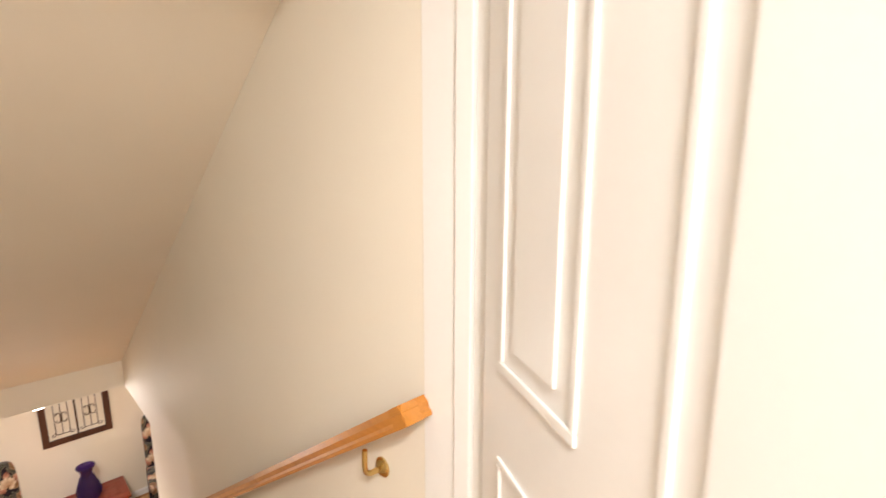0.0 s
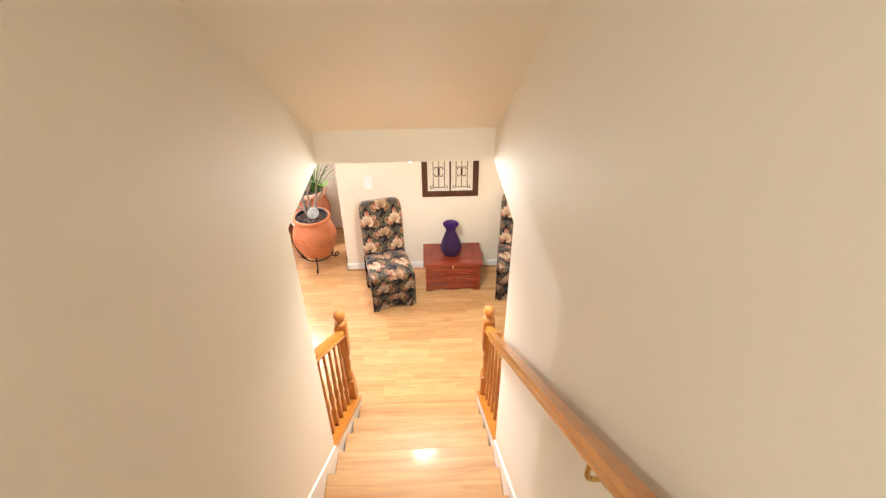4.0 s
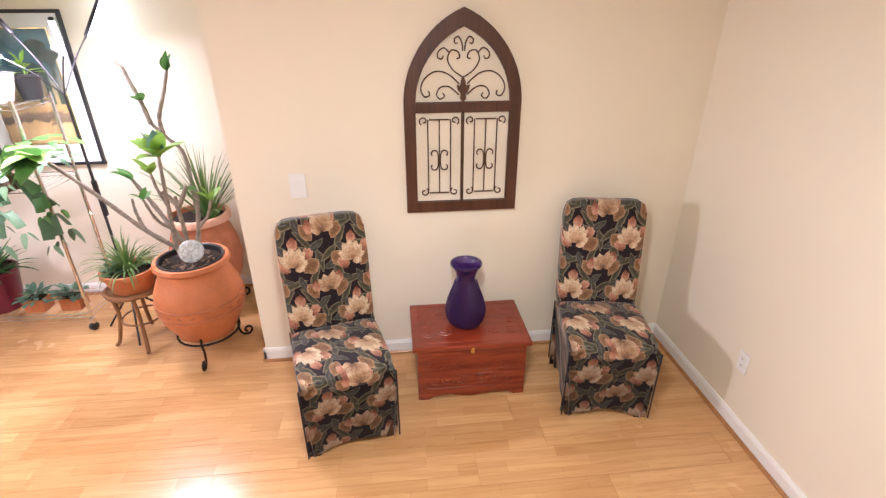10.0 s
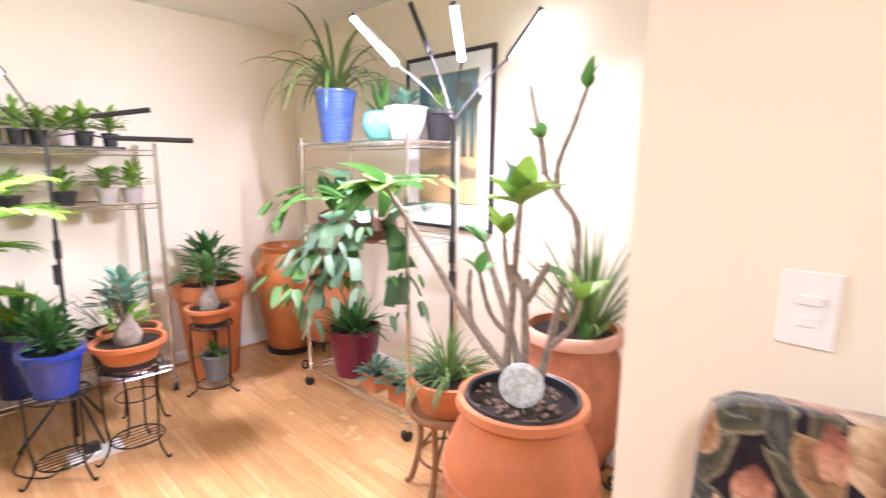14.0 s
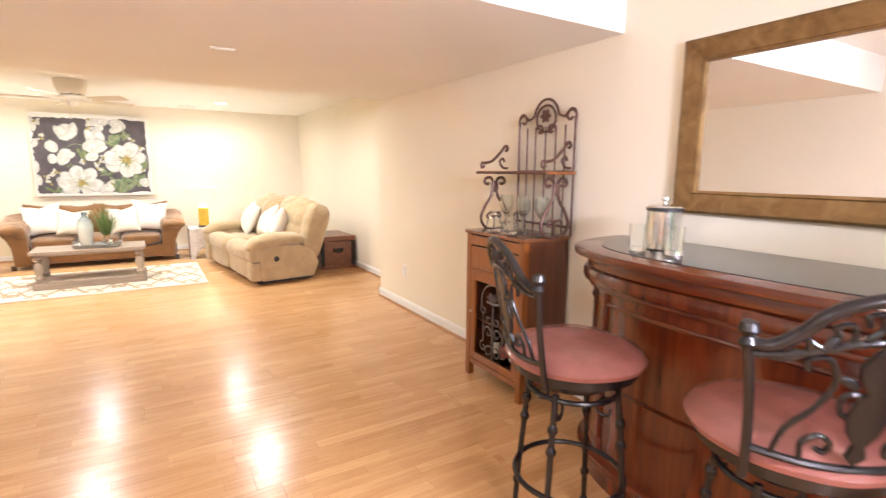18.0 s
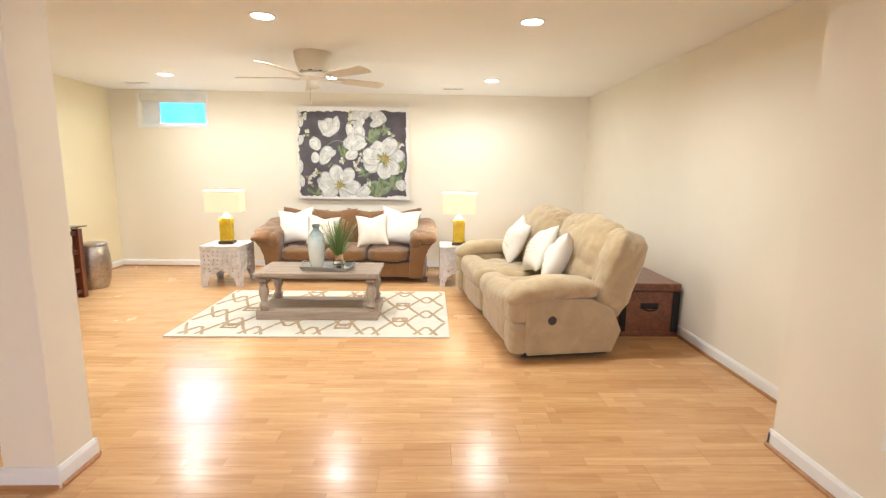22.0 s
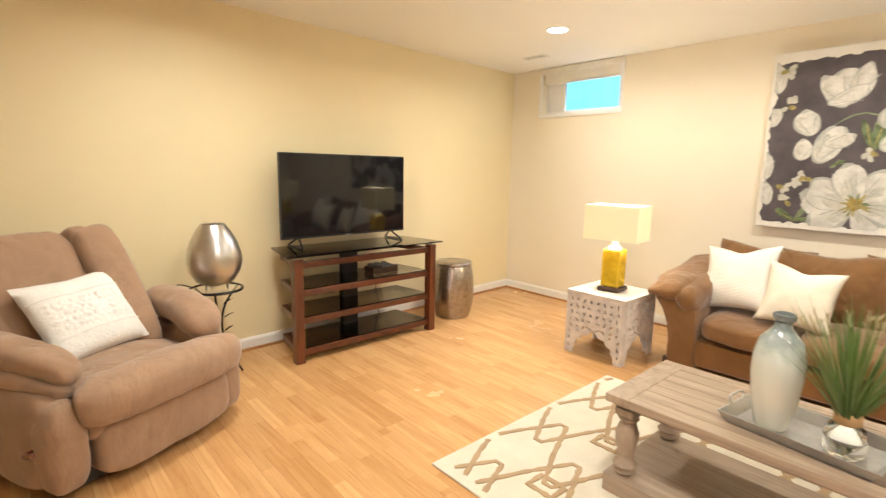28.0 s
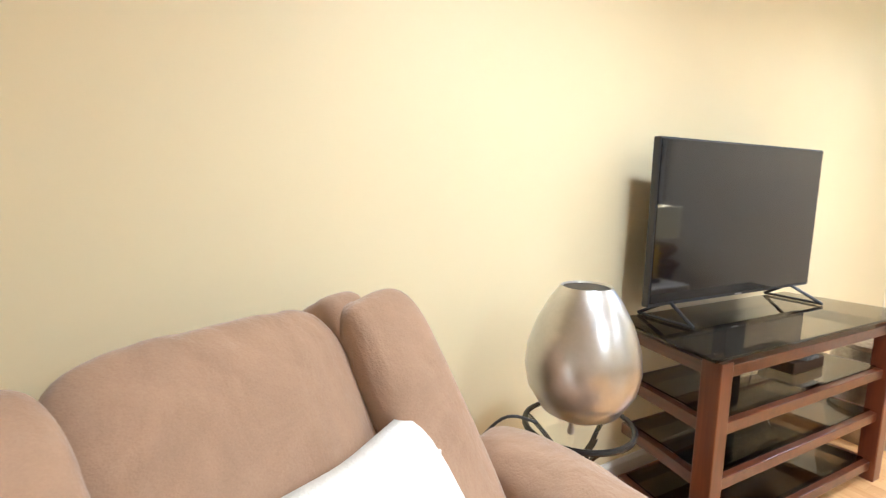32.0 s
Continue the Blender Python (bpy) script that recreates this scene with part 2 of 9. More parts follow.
def tube(points, radius, segs=8, bm=None, closed=False, taper=None):
    """A round rod along points. taper: a radius for each point."""
    bm = bm or bmesh.new()
    pts = [Vector(p) for p in points]
    n = len(pts)
    rings = []
    up = None
    for i, p in enumerate(pts):
        a = pts[(i - 1) % n] if (closed or i > 0) else p
        b = pts[(i + 1) % n] if (closed or i < n - 1) else p
        d = (b - a).normalized()
        if up is None:
            up = Vector((0, 0, 1)) if abs(d.z) < 0.9 else Vector((1, 0, 0))
        side = d.cross(up).normalized()
        up = side.cross(d).normalized()
        r = taper[i] if taper else radius
        rings.append([bm.verts.new(p + side * (r * math.cos(2 * math.pi * k / segs)) + up * (r * math.sin(2 * math.pi * k / segs))) for k in range(segs)])
    pairs = list(zip(rings, rings[1:])) + ([(rings[-1], rings[0])] if closed else [])
    for a, b in pairs:
        for k in range(segs):
            bm.faces.new((a[k], a[(k + 1) % segs], b[(k + 1) % segs], b[k]))
    if not closed:
        bm.faces.new(list(reversed(rings[0])))
        bm.faces.new(rings[-1])
    return bm


def ring_pts(r, z=0.0, n=24, c=(0, 0)):
    return [(c[0] + r * math.cos(2 * math.pi * k / n), c[1] + r * math.sin(2 * math.pi * k / n), z) for k in range(n)]


def arc(cx, cz, r, a0, a1, n=12):
    """Points of an arc in the x-z plane, degrees."""
    return [(cx + r * math.cos(radians(a0 + (a1 - a0) * k / n)), cz + r * math.sin(radians(a0 + (a1 - a0) * k / n))) for k in range(n + 1)]


def spiral(cx, cz, r0, r1, a0, a1, n=20):
    out = []
    for k in range(n + 1):
        t = k / n
        a, r = radians(a0 + (a1 - a0) * t), r0 + (r1 - r0) * t
        out.append((cx + r * math.cos(a), cz + r * math.sin(a)))
    return out


def in_xz(pts, y=0.0):
    return [(x, y, z) for x, z in pts]


def curve(pts, n=8):
    """A smooth line through the points (Catmull-Rom)."""
    p = [Vector(q) for q in pts]
    out = []
    for i in range(len(p) - 1):
        a, b, c, d = p[max(i - 1, 0)], p[i], p[i + 1], p[min(i + 2, len(p) - 1)]
        for k in range(n):
            t = k / n
            out.append(0.5 * ((2 * b) + (c - a) * t + (2 * a - 5 * b + 4 * c - d) * t * t + (3 * b - a - 3 * c + d) * t ** 3))
    out.append(p[-1])
    return out


def extrude_poly(poly, h0, h1, plane="xy", bm=None, bevel=0.0):
    """A prism over a polygon; plane names its two axes, and it runs from h0 to h1 along the third."""
    bm = bm or bmesh.new()
    put = {"xy": lambda a, b, h: (a, b, h), "xz": lambda a, b, h: (a, h, b), "yz": lambda a, b, h: (h, a, b)}[plane]
    lo = [bm.verts.new(put(a, b, h0)) for a, b in poly]
    hi = [bm.verts.new(put(a, b, h1)) for a, b in poly]
    n = len(poly)
    fs = [bm.faces.new(lo), bm.faces.new(list(reversed(hi)))]
    for k in range(n):
        fs.append(bm.faces.new((lo[k], hi[k], hi[(k + 1) % n], lo[(k + 1) % n])))
    bmesh.ops.recalc_face_normals(bm, faces=fs)
    if bevel:
        es = [e for f in fs[:2] for e in f.edges]
        bmesh.ops.bevel(bm, geom=list(set(es)), offset=bevel, segments=2, profile=0.5, affect="EDGES")
    return bm


def part(name, bm, mat, parent=None, label="", smooth=False, m=None, flat_angle=None):
    me = bpy.data.meshes.new(name)
    bmesh.ops.recalc_face_normals(bm, faces=bm.faces)
    if smooth:
        for f in bm.faces:
            f.smooth = True
        lim = radians(flat_angle or 40)
        for e in bm.edges:
            if len(e.link_faces) == 2 and e.calc_face_angle(0) > lim:
                e.smooth = False
    bm.to_mesh(me)
    bm.free()
    me.materials.append(mat)
    ob = new(name, me)
    if parent:
        ob.parent = parent
    if m is not None:
        ob.matrix_basis = m
    if label:
        ob["label"] = label
    return ob


def again(ob, parent, m, name=None):
    """One more part on the same mesh."""
    o = new(name or ob.name.split(".")[0], ob.data)
    o.parent, o.matrix_basis = parent, m
    return o


def thing(name, m, label, category, group="", kind=""):
    e = new(name)
    e.empty_display_size = 0.1
    e.matrix_basis = m
    return tagged(e, label, category, group, kind)


def setting(name, bm, mat, label, category, smooth=False):
    return tagged(part(name, bm, mat, smooth=smooth), label, category, "", "structure")


# ---------------------------------------------------------------- the building
XB, XF, YB, YP = -3.33, -3.72, -5.07, 7.73      # bar wall, far west wall, sofa wall, plant room wall
TV0, TV1 = (2.87, YB), (2.57, 0.85)             # the television wall runs slightly askew
XR, YI, XI = 2.53, 6.715, -0.11                 # landing east wall, panel wall and its free end
SX0, SX1 = 0.27, 1.29                           # stairwell
RISE, RUN, TOP_Y, N = 0.186, 0.27, 0.95, 14
Y1 = TOP_Y + RUN * (N - 1)                      # front of the lowest tread

bm = boxed(-3.95, 3.1, -5.3, 7.95, -0.2, -0.012)
setting("floor_base", bm, M_SUB, "concrete floor slab under the laminate", "floor")

setting("wall_south_left", boxed(TV0[0] + 0.15, 2.46, YB - 0.25, YB, 0, CEIL), M_WALL, "cream painted wall beside the basement window", "wall")
setting("wall_south_right", boxed(XF - 0.15, 1.57, YB - 0.25, YB, 0, CEIL), M_WALL, "cream painted wall behind the brown sofa", "wall")
setting("wall_south_low", boxed(1.57, 2.46, YB - 0.25, YB, 0, 1.97), M_WALL, "cream painted wall under the basement window", "wall")
setting("wall_south_high", boxed(1.57, 2.46, YB - 0.25, YB, 2.405, CEIL), M_WALL, "cream painted strip over the basement window", "wall")
setting("wall_west_far", boxed(XF - 0.15, XF, YB, -0.42, 0, CEIL), M_WALL, "cream painted wall behind the beige recliner sofa", "wall")
setting("wall_west", boxed(XF - 0.15, XB, -0.42, YP + 0.15, 0, CEIL), M_WALL, "cream painted wall behind the bar", "wall")
bm = bmesh.new()
extrude_poly([TV0, TV1, (TV1[0] + 0.15, TV1[1]), (TV0[0] + 0.15, TV0[1])], 0, CEIL, "xy", bm)
setting("wall_television", bm, M_WALLY, "yellow cream painted wall behind the television", "wall")
setting("wall_north_plants", boxed(XB, XI, YP, YP + 0.15, 0, CEIL), M_WALL, "cream painted wall behind the plants", "wall")
setting("wall_panel", boxed(XI, XR + 0.15, YI, YP + 0.15, 0, CEIL), M_WALL, "cream painted wall holding the iron panel", "wall")
setting("wall_landing_east", boxed(XR, XR + 0.15, 3.45, YI, 0, CEIL), M_WALL, "cream painted wall beside the stair foot", "wall")
setting("wall_landing_south", boxed(SX1 + 0.12, XR, 3.45, 3.60, 0, CEIL), M_WALL, "cream painted wall beside the stairs", "wall")
setting("wall_under_hall", boxed(SX0 - 0.12, TV1[0] + 0.15, 0.85, 0.95, 0, CEIL), M_WALL, "cream painted wall under the stair head", "wall")
# stair side walls: full below the ceiling up to the open balustrade, above the ceiling to the header
for nm, xa, xb in (("wall_stair_left", SX0 - 0.12, SX0), ("wall_stair_right", SX1, SX1 + 0.12)):
    poly = [(0.95, 0.0), (3.66, 0.0), (3.66, 2.425), (4.37, 2.425), (4.37, 5.1), (0.95, 5.1)]
    setting(nm, extrude_poly(poly, xa, xb, "yz"), M_STAIRWALL, "off-white painted stairwell wall", "wall")
zs = 3.70 - 0.65 * (4.37 - 2.71)
setting("stair_header", boxed(SX0 - 0.12, SX1 + 0.12, 4.37, 4.49, 2.425, 3.2), M_STAIRWALL, "cream header over the stair foot", "wall")
poly = [(4.37, zs), (0.66, 3.70 - 0.65 * (0.66 - 2.71)), (0.66, 3.70 - 0.65 * (0.66 - 2.71) + 0.12), (4.37, zs + 0.12)]
setting("ceiling_stairs", extrude_poly(poly, SX0, SX1, "yz"), M_STAIRWALL, "sloping off-white ceiling over the stairs", "ceiling")

# ceilings of the basement, round the stairwell
bm = bmesh.new()
for x0, x1, y0, y1 in ((XF - 0.15, 3.1, YB - 0.25, -0.20), (XF - 0.15, SX0 - 0.12, 2.78, YP + 0.15), (SX1 + 0.12, XR + 0.15, 3.45, YP + 0.15), (SX0 - 0.12, SX1 + 0.12, 4.49, YP + 0.15)):
    box(bm, x0, x1, y0, y1, CEIL, CEIL + 0.12)
setting("ceiling", bm, M_CEIL, "off-white painted basement ceiling", "ceiling")
bm = bmesh.new()
box(bm, XF - 0.15, SX0 - 0.12, -0.20, 2.78, SOFFIT, CEIL + 0.12)
box(bm, SX0 - 0.12, 3.1, -0.20, 0.95, SOFFIT, CEIL + 0.12)
setting("ceiling_soffit", bm, M_CEIL, "lowered off-white soffit across the basement", "ceiling")

# upper hall
setting("hall_floor", boxed(-1.2, 1.56, -2.1, TOP_Y - 0.06, HALL - 0.04, HALL - 0.001), M_TREAD, "wooden hall floor at the stair head", "floor")
setting("hall_wall_east", boxed(1.44, 1.56, -2.0, 0.95, HALL, 5.1), M_DOOR, "white painted hall wall behind the open door", "wall")
setting("hall_wall_west", boxed(-1.2, -1.08, -2.0, 0.95, HALL, 5.1), M_DOOR, "white painted hall wall", "wall")
setting("hall_wall_south", boxed(-1.2, 1.56, -2.12, -2.0, HALL, 5.1), M_DOOR, "white painted hall wall", "wall")
setting("hall_wall_north", boxed(-1.2, SX0 - 0.12, 0.85, 0.95, HALL, 5.1), M_DOOR, "white painted hall wall beside the stair head", "wall")
setting("hall_wall_over_door", boxed(SX0, SX1, 0.86, 0.94, HALL + 2.06, 5.1), M_DOOR, "white painted wall over the stair door", "wall")
setting("ceiling_hall", boxed(-1.2, 1.56, -2.12, 0.95, 5.06, 5.16), M_CEIL, "white hall ceiling", "ceiling")

# ---------------------------------------------------------------- trim, stairs, hall door
M_BRASS = plain("brass", (0.72, 0.52, 0.20), 0.25, 1.0, vary=0.06, relief=0.0)
M_CHROME = plain("chrome", (0.75, 0.75, 0.76), 0.16, 1.0, vary=0.03, relief=0.0)
M_STEEL = plain("brushed_steel", (0.60, 0.59, 0.57), 0.3, 1.0, vary=0.08, scale=9, grain=90, relief=0.12, dist=0.002)
M_IRON = plain("wrought_iron", (0.013, 0.010, 0.010), 0.27, 0.15, vary=0.2, scale=20, grain=150, relief=0.15, dist=0.002)
M_BLACK = plain("black_plastic", (0.018, 0.018, 0.02), 0.4, vary=0.1)
M_WHITEPL = plain("white_plastic", (0.82, 0.81, 0.78), 0.35, vary=0.02, relief=0.0)


def strip(p, q, n, depth, z0, z1, bevel):
    """A straight moulding along p to q, standing out by depth on the side n."""
    (ax, ay), (bx, by) = p, q
    L = math.hypot(bx - ax, by - ay)
    ux, uy = (bx - ax) / L, (by - ay) / L
    bm = bmesh.new()
    prof = [(0, z0), (depth, z0), (depth, z1 - bevel), (depth * 0.45, z1), (0, z1)]
    a = [bm.verts.new((ax + n[0] * d, ay + n[1] * d, z)) for d, z in prof]
    b = [bm.verts.new((ax + ux * L + n[0] * d, ay + uy * L + n[1] * d, z)) for d, z in prof]
    bm.faces.new(a), bm.faces.new(list(reversed(b)))
    for k in range(5):
        bm.faces.new((a[k], b[k], b[(k + 1) % 5], a[(k + 1) % 5]))
    return bm


def baseboard(p, q, n):
    L = math.hypot(n[0], n[1])
    n = (n[0] / L, n[1] / L)
    setting("baseboard", strip(p, q, n, 0.014, 0.0, 0.095, 0.02), M_TRIM, "white painted wooden baseboard along the wall", "baseboard")
    o = (n[0] * 0.0145, n[1] * 0.0145)
    setting("shoe_moulding", strip((p[0] + o[0], p[1] + o[1]), (q[0] + o[0], q[1] + o[1]), n, 0.013, 0.0, 0.018, 0.008), M_QUARTER, "brown wooden shoe moulding at the floor", "trim")


tvn = (-(TV1[1] - TV0[1]), TV1[0] - TV0[0])
for p, q, n in (((XF, YB), (TV0[0], YB), (0, 1)), (TV0, TV1, tvn), ((XF, YB), (XF, -0.42), (1, 0)), ((XF, -0.42), (XB + 0.014, -0.42), (0, -1)),
                ((XB, -0.434), (XB, YP), (1, 0)), ((XB, YP), (XI, YP), (0, -1)), ((XI, YI - 0.014), (XI, YP), (-1, 0)), ((XI - 0.014, YI), (XR, YI), (0, -1)),
                ((XR, 3.6), (XR, YI), (-1, 0)), ((SX0 - 0.12, 0.95), (SX0 - 0.12, 3.66), (-1, 0)), ((SX0 - 0.12, 0.85), (TV1[0], 0.85), (0, -1))):
    baseboard(p, q, n)

# the boxed post under the soffit
PX0, PX1, PY0, PY1 = 0.118, 0.352, -0.345, -0.110
setting("post", boxed(PX0, PX1, PY0, PY1, 0, SOFFIT, 0.004), M_WALL, "square cream painted post under the soffit", "post")
for p, q, n in (((PX0 - 0.014, PY0), (PX1 + 0.014, PY0), (0, -1)), ((PX0 - 0.014, PY1), (PX1 + 0.014, PY1), (0, 1)), ((PX0, PY0), (PX0, PY1), (-1, 0)), ((PX1, PY0), (PX1, PY1), (1, 0))):
    baseboard(p, q, n)

# stairs
stairs = tagged(thing("staircase", pose(0, 0, 0), "honey oak staircase between off-white walls", "staircase"), kind="structure")
for k in range(1, N):
    y1 = Y1 - RUN * (k - 1)
    part("tread", boxed(SX0 + 0.012, SX1 - 0.012, y1 - RUN - 0.02, y1 + 0.025, RISE * k - 0.03, RISE * k, 0.008), M_TREAD, stairs)
for k in range(N):
    y1 = Y1 - RUN * k
    part("riser", boxed(SX0 + 0.012, SX1 - 0.012, y1 - 0.018, y1, RISE * k, RISE * (k + 1) - 0.03), M_TREAD, stairs)
part("landing_nosing", boxed(SX0 + 0.012, SX1 - 0.012, TOP_Y - 0.06, TOP_Y + 0.025, HALL - 0.03, HALL, 0.008), M_TREAD, stairs)


def nose(y):
    return RISE + (Y1 - y) * RISE / RUN


for x0, x1 in ((SX0, SX0 + 0.012), (SX1 - 0.012, SX1)):
    poly = [(0.97, nose(0.97) - 0.25), (3.66, nose(3.66) - 0.3), (3.66, nose(3.66) + 0.085), (0.97, nose(0.97) + 0.085)]
    part("skirt_board", extrude_poly(poly, x0, x1, "yz"), M_TRIM, stairs, "white painted skirt board")
for x0, x1 in ((SX0 - 0.11, SX0), (SX1, SX1 + 0.11)):
    poly = [(3.66, 0), (4.62, 0), (4.62, nose(4.62) + 0.05), (3.66, nose(3.66) + 0.05)]
    part("curb", extrude_poly(poly, x0, x1, "yz"), M_TRIM, stairs, "white stair curb")
    poly = [(3.66, nose(3.66) + 0.051), (4.63, nose(4.63) + 0.051), (4.63, nose(4.63) + 0.075), (3.66, nose(3.66) + 0.075)]
    part("curb_cap", extrude_poly(poly, x0 - 0.008, x1 + 0.008, "yz"), M_OAK, stairs, "honey oak curb cap")


def square_turned(blocks, turned, x, y, name, parent, mat):
    bm = bmesh.new()
    for h, z0, z1 in blocks:
        box(bm, -h, h, -h, h, z0, z1, 0.004)
    for prof in turned:
        lathe(prof, 20, bm)
    return part(name, bm, mat, parent, smooth=True, m=pose(x, y, 0))


for nx in (SX0 - 0.065, SX1 + 0.055):
    zb = nose(4.57) + 0.07
    newel = square_turned([(0.043, zb, zb + 0.24), (0.043, 0.74, 1.03)],
                          [[(0.0, zb + 0.24), (0.043, zb + 0.242), (0.03, zb + 0.27), (0.040, zb + 0.29), (0.027, zb + 0.33), (0.034, 0.62), (0.025, 0.67), (0.038, 0.70), (0.038, 0.74), (0, 0.741)],
                           [(0, 1.03), (0.045, 1.03), (0.049, 1.045), (0.03, 1.06), (0.022, 1.068), (0.035, 1.08), (0.044, 1.105), (0.044, 1.12), (0.034, 1.145), (0.016, 1.158), (0, 1.16)]],
                          nx, 4.57, "newel_post", stairs, M_OAKV)
    sl = RISE / RUN
    pr = [(-0.032, 0.0), (0.032, 0.0), (0.036, 0.018), (0.028, 0.028), (0.033, 0.045), (0.022, 0.064), (-0.022, 0.064), (-0.033, 0.045), (-0.028, 0.028), (-0.036, 0.018)]
    bm = bmesh.new()
    ends = []
    for y in (3.655, 4.53):
        zt = 0.93 + (4.53 - y) * sl
        ends.append([bm.verts.new((nx + a, y, zt + b)) for a, b in pr])
    bm.faces.new(ends[0]), bm.faces.new(list(reversed(ends[1])))
    for k in range(len(pr)):
        bm.faces.new((ends[0][k], ends[1][k], ends[1][(k + 1) % len(pr)], ends[0][(k + 1) % len(pr)]))
    part("baluster_rail", bm, M_OAK, stairs)
    for k in range(6):
        y = 3.735 + 0.135 * k
        z0, z1 = nose(y) + 0.07, 0.93 + (4.53 - y) * sl
        h = z1 - z0
        bm = bmesh.new()
        box(bm, -0.016, 0.016, -0.016, 0.016, 0, 0.18, 0.002)
        lathe([(0.016, 0.18), (0.010, 0.20), (0.017, 0.22), (0.019, 0.30), (0.012, 0.36), (0.0155, 0.40), (0.010, h * 0.75), (0.010, h)], 10, bm)
        part("baluster", bm, M_OAKV, stairs, smooth=True, m=pose(nx, y, z0))

# wall handrail with returned ends, on brass brackets
rail = thing("handrail", pose(0, 0, 0), "honey oak handrail on the stairwell wall", "handrail")
ra, rb = Vector((1.24, 0.985, 3.593)), Vector((1.24, 3.74, 1.633))


def rail_piece(pts):
    """A moulded rail through the points."""
    bm = bmesh.new()
    rings = []
    for i, p in enumerate(pts):
        p = Vector(p)
        a = Vector(pts[max(i - 1, 0)])
        b = Vector(pts[min(i + 1, len(pts) - 1)])
        d = (b - a).normalized()
        side = d.cross(Vector((0, 0, 1))).normalized()
        up = side.cross(d)
        if 0 < i < len(pts) - 1:
            c = (p - a).normalized().dot(d)
            side = side / max(c, 0.5)
        rings.append([bm.verts.new(p + side * u * 0.82 + up * v * 0.88) for u, v in ((-0.024, -0.022), (0.024, -0.022), (0.027, -0.012), (0.023, -0.004), (0.028, 0.010), (0.02, 0.026), (-0.02, 0.026), (-0.028, 0.010), (-0.023, -0.004), (-0.027, -0.012))])
    n = 10
    for r0, r1 in zip(rings, rings[1:]):
        for k in range(n):
            bm.faces.new((r0[k], r1[k], r1[(k + 1) % n], r0[(k + 1) % n]))
    bm.faces.new(list(reversed(rings[0]))), bm.faces.new(rings[-1])
    return bm


SLOPE = -0.7117
part("rail", rail_piece([(1.24, 0.985, 3.606), (1.24, 3.74, 3.606 + 2.755 * SLOPE)]), M_OAK, rail)
for y in (1.0035, 3.7215):
    bm = rail_piece([(0.0485, 0, 0), (-0.0225, 0, 0)])
    part("rail_return", bm, M_OAK, rail, m=pose(1.2405, y, 3.607 + (y - 0.985) * SLOPE, math.degrees(math.atan(SLOPE)), 0, 0))
for t in (0.06, 0.5, 0.93):
    p = ra.lerp(rb, t)
    bm = lathe([(0, 0), (0.024, 0), (0.024, 0.004), (0.014, 0.012), (0, 0.013)], 16)
    bmesh.ops.transform(bm, matrix=pose(1.289, p.y, p.z - 0.09, 0, -90, 0), verts=bm.verts)
    tube(curve([(1.28, p.y, p.z - 0.09), (1.250, p.y, p.z - 0.088), (1.239, p.y, p.z - 0.07), (1.24, p.y, p.z - 0.026)]), 0.0065, 8, bm)
    part("bracket", bm, M_BRASS, rail, "brass rail bracket", smooth=True)

# open panelled door at the stair head
DA = -117
hx, hy = 1.250, 0.792
door = tagged(thing("door_1", pose(hx, hy, HALL, 0, 0, DA), "white six-panel door standing open at the stair head", "door"), kind="structure")
part("leaf", boxed(0.004, 0.705, -0.0175, 0.0175, 0.01, 2.03, 0.002), M_DOOR, door)
for u0, u1 in ((0.07, 0.27), (0.39, 0.59)):
    for z0, z1 in ((0.20, 1.05), (1.185, 1.93)):
        for s in (1, -1):
            bm = bmesh.new()
            ys = 0.0175 * s
            for a0, a1, b0, b1 in ((u0, u1, z0, z0 + 0.016), (u0, u1, z1 - 0.012, z1), (u0, u0 + 0.012, z0 + 0.016, z1 - 0.012), (u1 - 0.012, u1, z0 + 0.016, z1 - 0.012)):
                box(bm, a0, a1, min(ys, ys + 0.0045 * s), max(ys, ys + 0.0045 * s), b0, b1, 0.002)
            part("panel_moulding", bm, M_DOOR, door)
            part("panel", boxed(u0 + 0.045, u1 - 0.045, min(ys, ys + 0.005 * s), max(ys, ys + 0.005 * s), z0 + 0.045, z1 - 0.045, 0.002), M_DOOR, door)
for z in (0.25, 1.193, 1.82):
    bm = bmesh.new()
    tube([(-0.004, 0.0195, z - 0.046), (-0.004, 0.0195, z + 0.046)], 0.006, 10, bm)
    h = part("hinge", bm, M_BRASS, door, "brass butt hinge")
    wp = door.matrix_basis.inverted()
    part("hinge_leaf", boxed(SX1 - 0.0065, SX1 - 0.0042, 0.812, 0.832, HALL + z - 0.050, HALL + z + 0.022, 0.001), M_BRASS, h, m=wp)
    for dz in (-0.038, -0.014, 0.010):
        part("screw", lathe([(0, 0), (0.0045, 0), (0.003, 0.0015), (0, 0.0018)], 8), M_STEEL, h, m=wp @ pose(SX1 - 0.0065, 0.826 if dz != -0.014 else 0.818, HALL + z + dz, 0, -90, 0))
